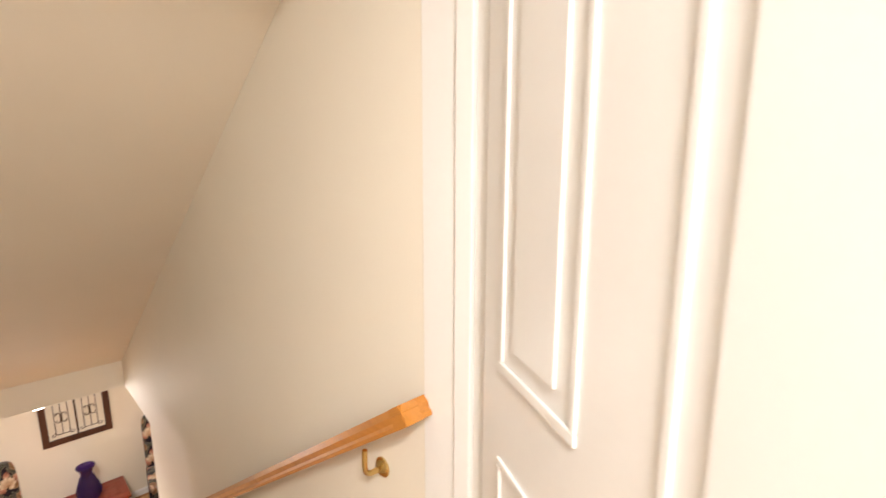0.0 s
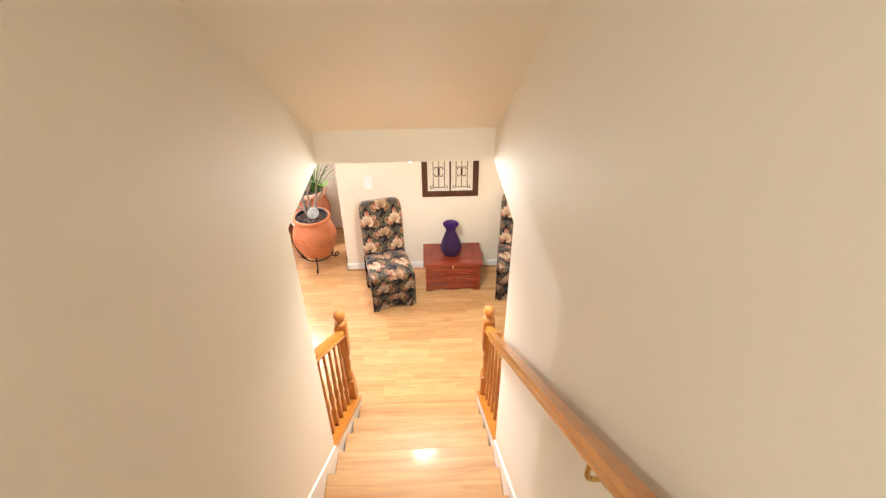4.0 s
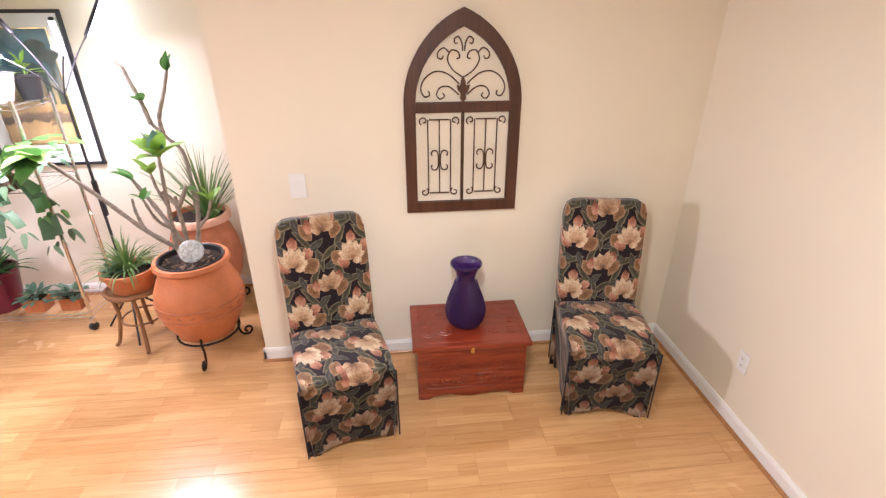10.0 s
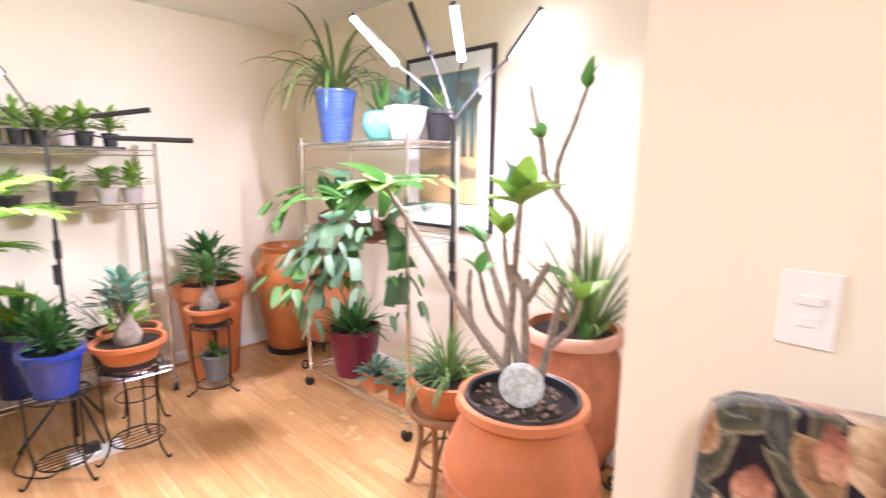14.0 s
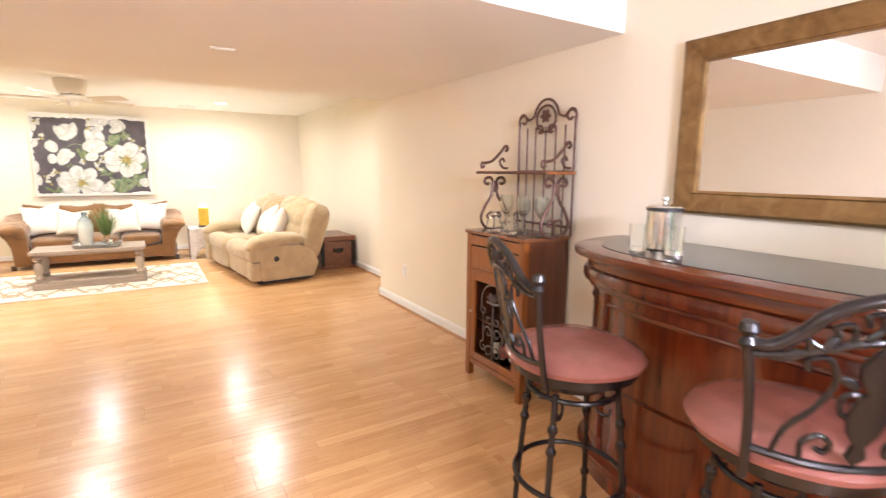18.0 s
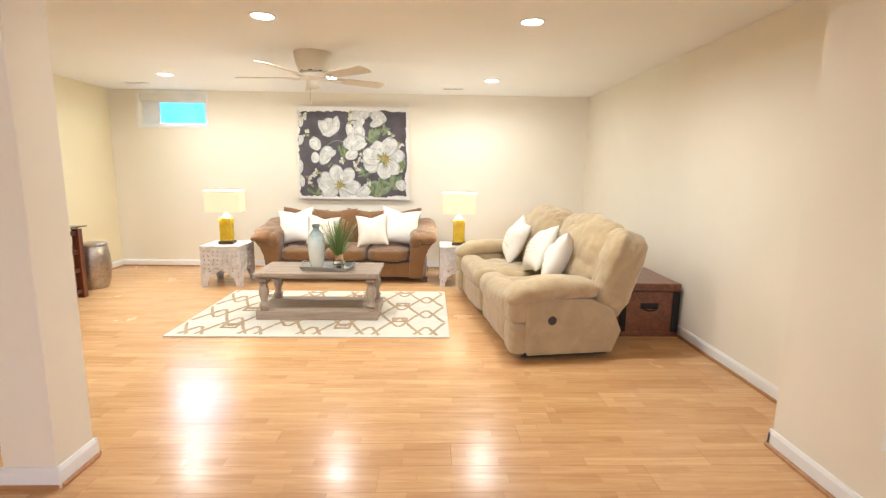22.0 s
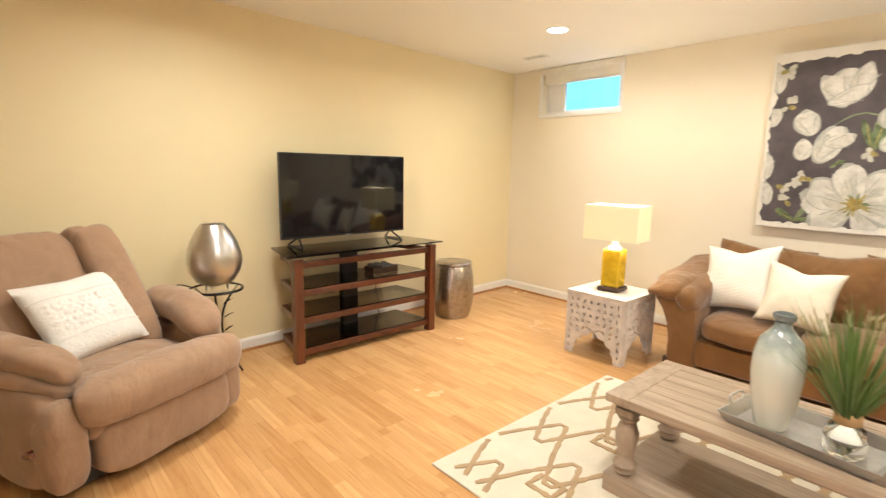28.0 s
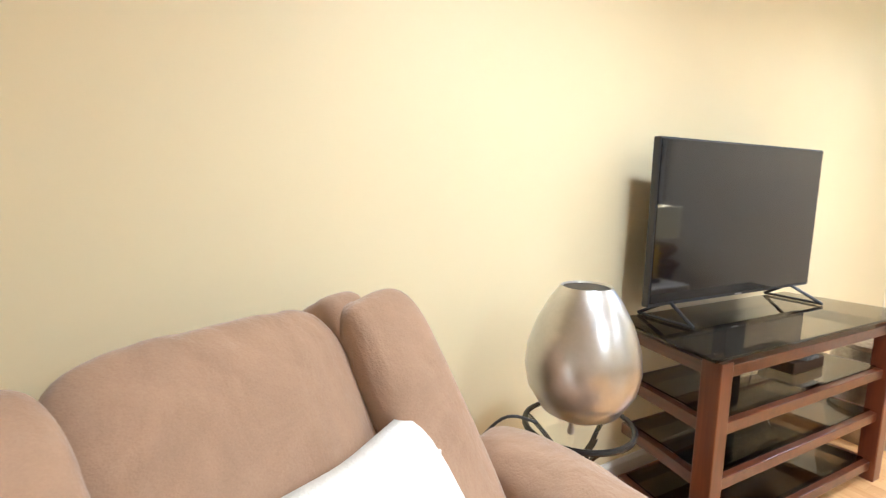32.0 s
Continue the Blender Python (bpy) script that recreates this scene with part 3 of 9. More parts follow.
# jamb and casing of that door
bm = bmesh.new()
box(bm, SX1 - 0.004, SX1, 0.79, 1.0, HALL, HALL + 2.05)
box(bm, SX0, SX0 + 0.006, 0.862, 0.965, HALL, HALL + 2.05)
box(bm, SX0 + 0.006, SX1 - 0.006, 0.862, 0.965, HALL + 2.035, HALL + 2.05)
setting("door_jamb", bm, M_DOOR, "white painted jamb of the stair door", "trim")
setting("door_stop", boxed(SX1 - 0.016, SX1 - 0.0042, 0.866, 0.905, HALL, HALL + 2.05, 0.002), M_DOOR, "white door stop on the jamb", "trim")
setting("door_casing", boxed(SX1, 1.44, 0.845, 0.863, HALL, HALL + 2.11, 0.004), M_DOOR, "white door casing beside the stair head", "trim")
setting("hall_return", boxed(SX1, 1.44, 0.863, 0.95, HALL, 5.1), M_DOOR, "white wall return at the stair head", "wall")

# ---------------------------------------------------------------- window, ceiling fixtures
M_GLASSPANE = clear("window_glass", (0.80, 0.95, 1.0))
M_BLIND = plain("blind_fabric", (0.78, 0.76, 0.68), 0.8, vary=0.04, relief=0.1)
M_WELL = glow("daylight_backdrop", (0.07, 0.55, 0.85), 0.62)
WX0, WX1, WZ0, WZ1 = 1.57, 2.46, 1.97, 2.405
win = tagged(thing("window_1", pose(0, YB, 0), "small white basement window with a raised blind", "window"), kind="structure")
bm = bmesh.new()
for a in ((WX0 - 0.035, WX1 + 0.035, 0.0, 0.016, WZ0 - 0.04, WZ0), (WX0 - 0.035, WX0, 0.0, 0.016, WZ0, WZ1), (WX1, WX1 + 0.035, 0.0, 0.016, WZ0, WZ1)):
    box(bm, *a, 0.003)
part("casing", bm, M_TRIM, win)
bm = bmesh.new()
for a in ((WX0, WX1, -0.13, -0.08, WZ0, WZ0 + 0.035), (WX0, WX1, -0.13, -0.08, WZ1 - 0.035, WZ1), (WX0, WX0 + 0.035, -0.13, -0.08, WZ0 + 0.035, WZ1 - 0.035), (WX1 - 0.035, WX1, -0.13, -0.08, WZ0 + 0.035, WZ1 - 0.035)):
    box(bm, *a, 0.004)
part("window_frame", bm, M_TRIM, win)
part("side_panel", boxed(WX1 - 0.225, WX1 - 0.035, -0.12, -0.085, WZ0 + 0.035, WZ1 - 0.035, 0.004), M_TRIM, win, "pale fixed side panel")
for a, b in ((WX0 + 0.035, WX1 - 0.227),):
    p = part("pane", boxed(a, b, -0.108, -0.102, WZ0 + 0.035, WZ1 - 0.035), M_GLASSPANE, win)
    p.visible_shadow = False
bm = boxed(WX0 + 0.01, WX1 - 0.01, -0.05, -0.012, WZ1 - 0.115, WZ1 - 0.03, 0.006)
box(bm, WX0 + 0.005, WX1 - 0.005, -0.055, -0.008, WZ1 - 0.03, WZ1 - 0.002, 0.004)
box(bm, WX0 + 0.01, WX1 - 0.01, -0.048, -0.014, WZ1 - 0.13, WZ1 - 0.118, 0.003)
box(bm, WX0 - 0.03, WX1 + 0.03, -0.006, 0.022, WZ1 - 0.022, WZ1 + 0.028, 0.004)
part("blind", bm, M_BLIND, win, "raised off-white blind")
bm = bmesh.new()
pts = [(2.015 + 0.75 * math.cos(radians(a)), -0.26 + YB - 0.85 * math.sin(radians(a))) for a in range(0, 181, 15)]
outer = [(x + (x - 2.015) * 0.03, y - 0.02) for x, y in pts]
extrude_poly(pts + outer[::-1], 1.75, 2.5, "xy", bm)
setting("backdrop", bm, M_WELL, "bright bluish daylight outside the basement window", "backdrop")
lamp("window_sky", "AREA", pose(1.96, YB - 0.07, 2.16, 42, 0, 12), 3.2, (0.80, 0.88, 1.0), 0.62, 0.26, 74)
setting("ground", boxed(-60, 60, -120, YB - 1.35, 2.35, 2.42), plain("lawn", (0.06, 0.09, 0.03), 0.9), "lawn outside the basement window", "ground")

M_CANGLOW = glow("can_glow", (1.0, 0.93, 0.80), 14)


def can_light():
    t = thing("recessed_light", pose(0, 0, 0), "white recessed ceiling light switched on", "ceiling light", "recessed lights in the ceiling")
    part("trim_ring", lathe([(0.072, 0.0), (0.074, -0.004), (0.095, -0.006), (0.098, 0.0)], 28), M_WHITEPL, t, smooth=True)
    part("lens", lathe([(0, -0.003), (0.072, -0.003)], 28), M_CANGLOW, t, "glowing lens")
    return t


can = can_light()
can.matrix_basis = pose(*CANS[0], CEIL)
for cx, cy in CANS[1:]:
    copy_thing(can, pose(cx, cy, CEIL))


def ceiling_vent(x, y, w, d):
    t = thing("ceiling_vent", pose(x, y, CEIL), "white slotted metal ceiling vent", "vent", "vents in the ceiling")
    bm = bmesh.new()
    for a in ((-w / 2, w / 2, -d / 2, -d / 2 + 0.012), (-w / 2, w / 2, d / 2 - 0.012, d / 2), (-w / 2, -w / 2 + 0.012, -d / 2 + 0.012, d / 2 - 0.012), (w / 2 - 0.012, w / 2, -d / 2 + 0.012, d / 2 - 0.012)):
        box(bm, *a, -0.007, 0, 0.002)
    part("frame", bm, M_WHITEPL, t)
    part("backing", boxed(-w / 2 + 0.012, w / 2 - 0.012, -d / 2 + 0.012, d / 2 - 0.012, -0.002, -0.0005), M_BLACK, t)
    for k in range(7):
        x0 = -w / 2 + 0.02 + k * (w - 0.04) / 7
        part("slat", boxed(x0, x0 + 0.012, -d / 2 + 0.012, d / 2 - 0.012, -0.006, -0.0025, m=None), M_WHITEPL, t)


ceiling_vent(-1.80, -4.58, 0.26, 0.11)
ceiling_vent(2.18, -4.56, 0.26, 0.11)
d = thing("ceiling_sensor", pose(-1.564, 1.252, SOFFIT), "small white rectangular grille on the soffit", "vent")
part("plate", boxed(-0.07, 0.07, -0.03, 0.03, -0.006, 0, 0.002), M_WHITEPL, d)
part("grille", boxed(-0.055, 0.055, -0.012, 0.012, -0.0085, -0.006, 0.001), M_STEEL, d)

# flush ceiling fan
M_FAN = plain("fan_enamel", (0.74, 0.70, 0.60), 0.35, vary=0.03, relief=0.02)
M_BLADE = plain("fan_blade", (0.66, 0.58, 0.44), 0.4, vary=0.05, relief=0.02)
fan = thing("ceiling_fan", pose(-0.45, -2.74, CEIL), "off-white five-blade ceiling fan at rest", "ceiling fan")
part("canopy", lathe([(0, 0), (0.165, 0), (0.168, -0.012), (0.155, -0.09), (0.13, -0.155), (0.112, -0.17), (0, -0.172)], 36), M_FAN, fan, smooth=True)
part("motor", lathe([(0, -0.172), (0.10, -0.173), (0.125, -0.185), (0.125, -0.215), (0.10, -0.235), (0.06, -0.245), (0.052, -0.28), (0.03, -0.30), (0, -0.302)], 36), M_FAN, fan, smooth=True)
for k in range(8):
    a = 2 * math.pi * k / 8
    part("slot", boxed(-0.016, 0.016, -0.003, 0.003, -0.006, 0.006), M_BLACK, fan, m=pose(0.117 * math.cos(a), 0.117 * math.sin(a), -0.163, 0, 0, math.degrees(a) + 90))
for k in range(5):
    a = -76 + 72 * k
    base = pose(0, 0, -0.222, 0, 0, a)
    bm = bmesh.new()
    tube(curve([(0.10, 0.012, 0), (0.15, 0.03, -0.006), (0.21, 0.034, -0.002), (0.25, 0.02, 0)]), 0.006, 6, bm)
    tube(curve([(0.10, -0.012, 0), (0.15, -0.03, -0.006), (0.21, -0.034, -0.002), (0.25, -0.02, 0)]), 0.006, 6, bm)
    box(bm, 0.20, 0.27, -0.03, 0.03, -0.004, 0.002, 0.002)
    part("blade_iron", bm, M_FAN, fan, smooth=True, m=base)
    w0, w1 = 0.056, 0.074
    poly = [(0.22, -w0), (0.68, -w1), (0.70, -w1 + 0.018), (0.70, w1 - 0.018), (0.68, w1), (0.22, w0)]
    part("blade", extrude_poly(poly, 0.003, 0.010, "xy", None, 0.002), M_BLADE, fan, m=base @ pose(0, 0, 0, -12, 0, 0))
part("pull_chain", tube([(0.03, 0, -0.295), (0.03, 0, -0.42)], 0.002, 6), M_BRASS, fan)
part("chain_pull", lathe([(0, -0.45), (0.006, -0.445), (0.007, -0.43), (0.003, -0.42), (0, -0.42)], 8, at=(0.03, 0, 0)), M_FAN, fan)

# ---------------------------------------------------------------- landing
M_BOWL = glow("lit_glass_bowl", (1.0, 0.86, 0.62), 9)
fl = thing("ceiling_light", pose(0.80, 4.70, CEIL), "lit frosted glass bowl ceiling light with brass rim", "ceiling light")
part("pan", lathe([(0, 0), (0.132, 0), (0.136, -0.015), (0.13, -0.035), (0, -0.036)], 36), M_BRASS, fl, "brass pan", smooth=True)
part("bowl", lathe([(0.12, -0.036), (0.127, -0.045), (0.12, -0.08), (0.096, -0.112), (0.056, -0.134), (0, -0.142)], 36), M_BOWL, fl, "glowing frosted bowl", smooth=True)
part("finial", lathe([(0, -0.14), (0.010, -0.143), (0.011, -0.150), (0.005, -0.156), (0, -0.157)], 12), M_BRASS, fl, smooth=True)
lamp("landing_lamp", "POINT", pose(0.80, 4.70, CEIL - 0.225), LAND_W * 0.8, SOFT, 0.15)
lamp("landing_lamp", "AREA", pose(0.80, 4.70, CEIL - 0.160), LAND_W * 1.1, SOFT, 0.20)

# slipcovered side chairs
def floral():
    """Printed tapestry: lilies, tulips, buds and curling leaves on near-black, in a half-drop repeat."""
    m, nt, b = tree("floral_tapestry")
    L = nt.links
    tc = nt.nodes.new("ShaderNodeTexCoord")
    sep = nt.nodes.new("ShaderNodeSeparateXYZ")
    L.new(tc.outputs["Object"], sep.inputs[0])

    def calc(op, a, c, d=0.0):
        n = nt.nodes.new("ShaderNodeMath")
        n.operation = op
        for sock, v in zip(n.inputs, (a, c, d)):
            if isinstance(v, (int, float)):
                sock.default_value = v
            else:
                L.new(v, sock)
        return n.outputs[0]

    cb = nt.nodes.new("ShaderNodeCombineXYZ")
    L.new(calc("MULTIPLY_ADD", sep.outputs[1], 0.25, sep.outputs[0]), cb.inputs[0])
    L.new(calc("MULTIPLY_ADD", sep.outputs[1], -0.95, sep.outputs[2]), cb.inputs[1])
    warp = nt.nodes.new("ShaderNodeTexNoise")
    warp.inputs["Scale"].default_value, warp.inputs["Detail"].default_value = 16.0, 3.0
    L.new(cb.outputs[0], warp.inputs["Vector"])
    w2 = nt.nodes.new("ShaderNodeVectorMath")
    w2.operation = "MULTIPLY_ADD"
    L.new(warp.outputs["Color"], w2.inputs[0])
    w2.inputs[1].default_value = (0.030, 0.030, 0)
    L.new(cb.outputs[0], w2.inputs[2])
    sc = nt.nodes.new("ShaderNodeVectorMath")
    sc.operation = "MULTIPLY"
    sc.inputs[1].default_value = (1 / 0.30, 1 / 0.315, 0)
    L.new(w2.outputs[0], sc.inputs[0])
    fr = nt.nodes.new("ShaderNodeVectorMath")
    fr.operation = "FRACTION"
    L.new(sc.outputs[0], fr.inputs[0])
    tile = fr.outputs[0]
    streak = noise_tex(nt, w2.outputs[0], 70, 3, 0.6, 1.0)
    dull = ramp(nt, streak, [(0.34, (0.50, 0.42, 0.36)), (0.62, (1, 1, 1))])

    def shape(under, x, y, ang, half, wide, stops, along):
        """One pointed oval laid over what is under it; along: the tone runs from root to tip."""
        for ox in (-1, 0, 1):
            for oy in (-1, 0, 1):
                cx, cy = x + ox, y + oy
                if not (-half < cx < 1 + half and -half < cy < 1 + half):
                    continue
                mp = nt.nodes.new("ShaderNodeMapping")
                mp.vector_type = "TEXTURE"
                mp.inputs["Location"].default_value = (cx, cy, 0)
                mp.inputs["Rotation"].default_value = (0, 0, radians(ang))
                mp.inputs["Scale"].default_value = (half, wide, 1)
                L.new(tile, mp.inputs["Vector"])
                sx = nt.nodes.new("ShaderNodeSeparateXYZ")
                L.new(mp.outputs[0], sx.inputs[0])
                # a lens: wide in the middle, pointed at both ends
                d = calc("MULTIPLY_ADD", sx.outputs[0], sx.outputs[0], calc("ABSOLUTE", sx.outputs[1], 0))
                src = calc("MULTIPLY_ADD", sx.outputs[0], 0.5, 0.5) if along else d
                under = mixed(nt, calc("LESS_THAN", d, 1.0), under, ramp(nt, src, stops))
        return under

    CREAM = [(0.0, (0.20, 0.10, 0.055)), (0.30, (0.55, 0.36, 0.22)), (0.75, (0.74, 0.60, 0.42)), (1.0, (0.62, 0.44, 0.30))]
    TAN = [(0.0, (0.12, 0.065, 0.04)), (0.4, (0.42, 0.26, 0.15)), (1.0, (0.64, 0.49, 0.33))]
    ROSE = [(0.0, (0.16, 0.055, 0.035)), (0.45, (0.44, 0.20, 0.13)), (1.0, (0.62, 0.37, 0.25))]
    BROWN = [(0.0, (0.20, 0.11, 0.055)), (0.75, (0.30, 0.17, 0.085)), (0.88, (0.40, 0.27, 0.16))]
    GREEN = [(0.0, (0.050, 0.050, 0.036)), (0.70, (0.105, 0.10, 0.066)), (0.84, (0.23, 0.20, 0.13))]
    TEAL = [(0.0, (0.10, 0.095, 0.085)), (0.70, (0.055, 0.055, 0.052)), (0.86, (0.16, 0.16, 0.12))]
    c = (0.018, 0.012, 0.018)
    for x, y, a, h, w in ((0.30, 0.05, 60, 0.20, 0.035), (0.22, 0.50, 115, 0.22, 0.04), (0.80, 0.46, 70, 0.22, 0.04), (0.68, 0.05, 130, 0.20, 0.035), (0.92, 0.72, 100, 0.20, 0.035), (0.08, 0.80, 35, 0.17, 0.04), (0.45, 0.30, 20, 0.20, 0.035), (0.62, 0.90, 160, 0.18, 0.035)):
        c = shape(c, x, y, a, h * 1.2, w * 1.7, GREEN, False)
    for x, y, a, h, w in ((0.36, 0.86, 150, 0.15, 0.05), (0.14, 0.62, 20, 0.13, 0.045), (0.88, 0.94, 40, 0.15, 0.045), (0.60, 0.30, 110, 0.14, 0.04), (0.34, 0.36, 160, 0.12, 0.035)):
        c = shape(c, x, y, a, h * 1.25, w * 1.5, TEAL, False)
    for x, y, a, h, w in ((0.27, 0.68, 140, 0.14, 0.085), (0.76, 0.62, 40, 0.13, 0.08), (0.24, 0.17, 60, 0.12, 0.07), (0.74, 0.18, 120, 0.12, 0.07)):
        c = shape(c, x, y, a, h * 1.35, w * 1.5, BROWN, False)
    for x, y, a in ((0.21, 0.42, 250, ), (0.80, 0.30, 285), (0.70, 0.78, 60), (0.33, 0.56, 120), (0.50, 0.06, 265)):
        for da, k in ((0, 1.0), (24, 0.9), (-24, 0.9)):
            q = radians(a + da)
            c = shape(c, x + 0.045 * math.cos(q), y + 0.045 * math.sin(q), a + da, 0.12 * k, 0.066, ROSE, True)
    for fx, fy, lean, tone, petals in ((0.50, 0.66, 92, CREAM, ((-84, 0.13), (62, 0.16), (-125, 0.10), (-46, 0.15), (30, 0.18), (-22, 0.17), (8, 0.19))),
                                       (0.02, 0.20, 84, TAN, ((-70, 0.12), (88, 0.10), (-40, 0.16), (52, 0.14), (-14, 0.18), (20, 0.15)))):
        for da, ln in petals:
            q = radians(lean + da)
            c = shape(c, fx + ln * 0.80 * math.cos(q), fy + ln * 0.80 * math.sin(q), lean + da, ln * 0.98, 0.078, tone, True)
    c = mixed(nt, 0.8, c, dull, "MULTIPLY")
    weave = noise_tex(nt, tc.outputs["Object"], 420, 2)
    c = mixed(nt, 0.35, c, ramp(nt, weave, [(0.3, (0.6, 0.6, 0.6)), (0.65, (1, 1, 1))]), "MULTIPLY")
    L.new(c, b.inputs["Base Color"])
    b.inputs["Roughness"].default_value = 0.8
    b.inputs["Sheen Weight"].default_value = 0.25
    b.inputs["Specular IOR Level"].default_value = 0.12
    bump(nt, b, weave, 0.25, 0.002)
    return m


M_FLORAL = floral()
M_PIPING = plain("dark_piping", (0.02, 0.018, 0.025), 0.8)
M_LEG = wood("dark_leg_wood", (0.03, 0.015, 0.008), (0.09, 0.045, 0.02), 0.4, 2)


def rounded_box(bm, x0, x1, y0, y1, z0, z1, p=5.0, cuts=7, puff=(0, 0, 0), wob=0.0, seed=0.0, m=None, freq=5.0):
    """A soft upholstered block: rounded edges, faces swollen by puff, surface uneven by wob."""
    tmp = bmesh.new()
    bmesh.ops.create_cube(tmp, size=2.0)
    bmesh.ops.subdivide_edges(tmp, edges=tmp.edges, cuts=cuts, use_grid_fill=True)
    c = Vector(((x0 + x1) / 2, (y0 + y1) / 2, (z0 + z1) / 2))
    h = Vector(((x1 - x0) / 2, (y1 - y0) / 2, (z1 - z0) / 2))
    for v in tmp.verts:
        u = v.co.copy()
        n = (abs(u.x) ** p + abs(u.y) ** p + abs(u.z) ** p) ** (1 / p)
        s = u / n
        f = [1 + puff[0] * (1 - u.y ** 2) * (1 - u.z ** 2), 1 + puff[1] * (1 - u.x ** 2) * (1 - u.z ** 2), 1 + puff[2] * (1 - u.x ** 2) * (1 - u.y ** 2)]
        q = Vector((s.x * h.x * f[0], s.y * h.y * f[1], s.z * h.z * f[2])) + c
        if wob:
            q += noise.noise_vector((q + Vector((seed, seed * 2, seed * 3))) * freq) * wob
        v.co = m @ q if m is not None else q
    me = bpy.data.meshes.new("tmp")
    tmp.to_mesh(me)
    tmp.free()
    bm.from_mesh(me)
    bpy.data.meshes.remove(me)
    return bm


def soft(*args, **kw):
    return rounded_box(bmesh.new(), *args, **kw)


def creased(bm, amp=0.012, freq=6.0, stretch=(1, 1, 1), seed=0.0, power=7):
    """Draws gathered folds into an upholstered skin: narrow valleys that wander over it."""
    bm.normal_update()
    for v in bm.verts:
        q = Vector((v.co.x * stretch[0], v.co.y * stretch[1], v.co.z * stretch[2])) * freq + Vector((seed, seed * 1.7, seed * 0.6))
        a = 1 - min(1, abs(noise.noise(q)))
        b = 1 - min(1, abs(noise.noise(q * 2.3 + Vector((9, 4, 2)))))
        v.co -= v.normal * (amp * (a ** power * (0.5 + 0.5 * noise.noise(q * 0.6)) + 0.35 * b ** power))
    return bm


def slip_chair(m, label, seed):
    t = thing("slipcovered_chair", m, label, "chair", "floral chairs by the chest")
    # local frame: the sitter looks along -y
    part("seat", soft(-0.235, 0.235, -0.25, 0.23, 0.40, 0.495, 7, 8, (0, 0, 0.15), 0.004, seed), M_FLORAL, t, smooth=True)
    bm = bmesh.new()
    rounded_box(bm, -0.232, 0.232, -0.045, 0.045, 0.0, 0.70, 9, 9, (0, 0.25, 0), 0.004, seed + 1)
    part("backrest", bm, M_FLORAL, t, smooth=True, m=pose(0, 0.235, 0.40, -8, 0, 0))

    def skirt(p, q, sag, name="skirt_panel"):
        bm = bmesh.new()
        rows = []
        for j in range(9):
            s = j / 8
            row = []
            for i in range(17):
                r = i / 16
                x, y = p[0] + (q[0] - p[0]) * r, p[1] + (q[1] - p[1]) * r
                nx, ny = (q[1] - p[1]), -(q[0] - p[0])
                nl = math.hypot(nx, ny)
                off = (0.004 + 0.03 * s) + 0.010 * s * math.sin(r * 9 + seed * 3 + p[0] * 20)
                hem = 0.012 + sag * math.sin(math.pi * r) ** 2 * (1 + 0.3 * math.sin(seed + r * 5))
                row.append(bm.verts.new((x + nx / nl * off, y + ny / nl * off, 0.46 - (0.46 - hem) * s)))
            rows.append(row)
        for a, b in zip(rows, rows[1:]):
            for k in range(16):
                bm.faces.new((a[k], a[k + 1], b[k + 1], b[k]))
        bmesh.ops.solidify(bm, geom=bm.faces[:], thickness=0.006)
        sk = part(name, bm, M_FLORAL, t, smooth=True)
        part("piping", tube([rows_pt for rows_pt in [(p[0], p[1], 0.03), (p[0], p[1], 0.25), (p[0], p[1], 0.46)]], 0.004, 6), M_PIPING, t)
        return sk

    skirt((0.235, -0.25), (-0.235, -0.25), 0.03)
    skirt((-0.235, -0.25), (-0.235, 0.25), 0.02)
    skirt((0.235, 0.25), (0.235, -0.25), 0.02)
    skirt((-0.235, 0.25), (0.235, 0.25), 0.02)
    for x in (-0.19, 0.19):
        for y in (-0.2, 0.2):
            part("leg", boxed(x - 0.02, x + 0.02, y - 0.02, y + 0.02, 0, 0.42, 0.003), M_LEG, t)
    return t


slip_chair(pose(0.445, 6.155, 0, 0, 0, 14), "floral slipcovered side chair turned slightly beside the chest", 1.3)
slip_chair(pose(1.90, 6.225, 0, 0, 0, -9), "floral slipcovered side chair in the wall corner", 4.1)

# cedar chest
M_CHERRY = wood("red_cherry", (0.19, 0.022, 0.009), (0.34, 0.056, 0.020), 0.28, 0, 1.0, 0.35)
M_CHERRYB = wood("red_burl", (0.14, 0.016, 0.007), (0.35, 0.060, 0.020), 0.26, 0, 0.9, 0.35)
ch = thing("wooden_chest", pose(1.16, 6.445, 0), "red-stained wooden chest with a brass lock", "chest")
part("lid", boxed(-0.335, 0.335, -0.225, 0.225, 0.352, 0.385, 0.007), M_CHERRY, ch)
poly = [(-0.31, 0), (-0.25, 0), (-0.22, 0.022), (-0.12, 0.03), (-0.06, 0.018), (0, 0.012), (0.06, 0.018), (0.12, 0.03), (0.22, 0.022), (0.25, 0), (0.31, 0), (0.31, 0.352), (-0.31, 0.352)]
part("front_panel", extrude_poly(poly, -0.205, -0.187, "xz"), M_CHERRYB, ch)
part("back_panel", boxed(-0.31, 0.31, 0.187, 0.205, 0.01, 0.352), M_CHERRY, ch)
for s in (-1, 1):
    part("side_panel", boxed(min(s * 0.292, s * 0.31), max(s * 0.292, s * 0.31), -0.187, 0.187, 0.01, 0.352), M_CHERRY, ch)
part("bottom", boxed(-0.292, 0.292, -0.187, 0.187, 0.03, 0.045), M_CHERRY, ch)
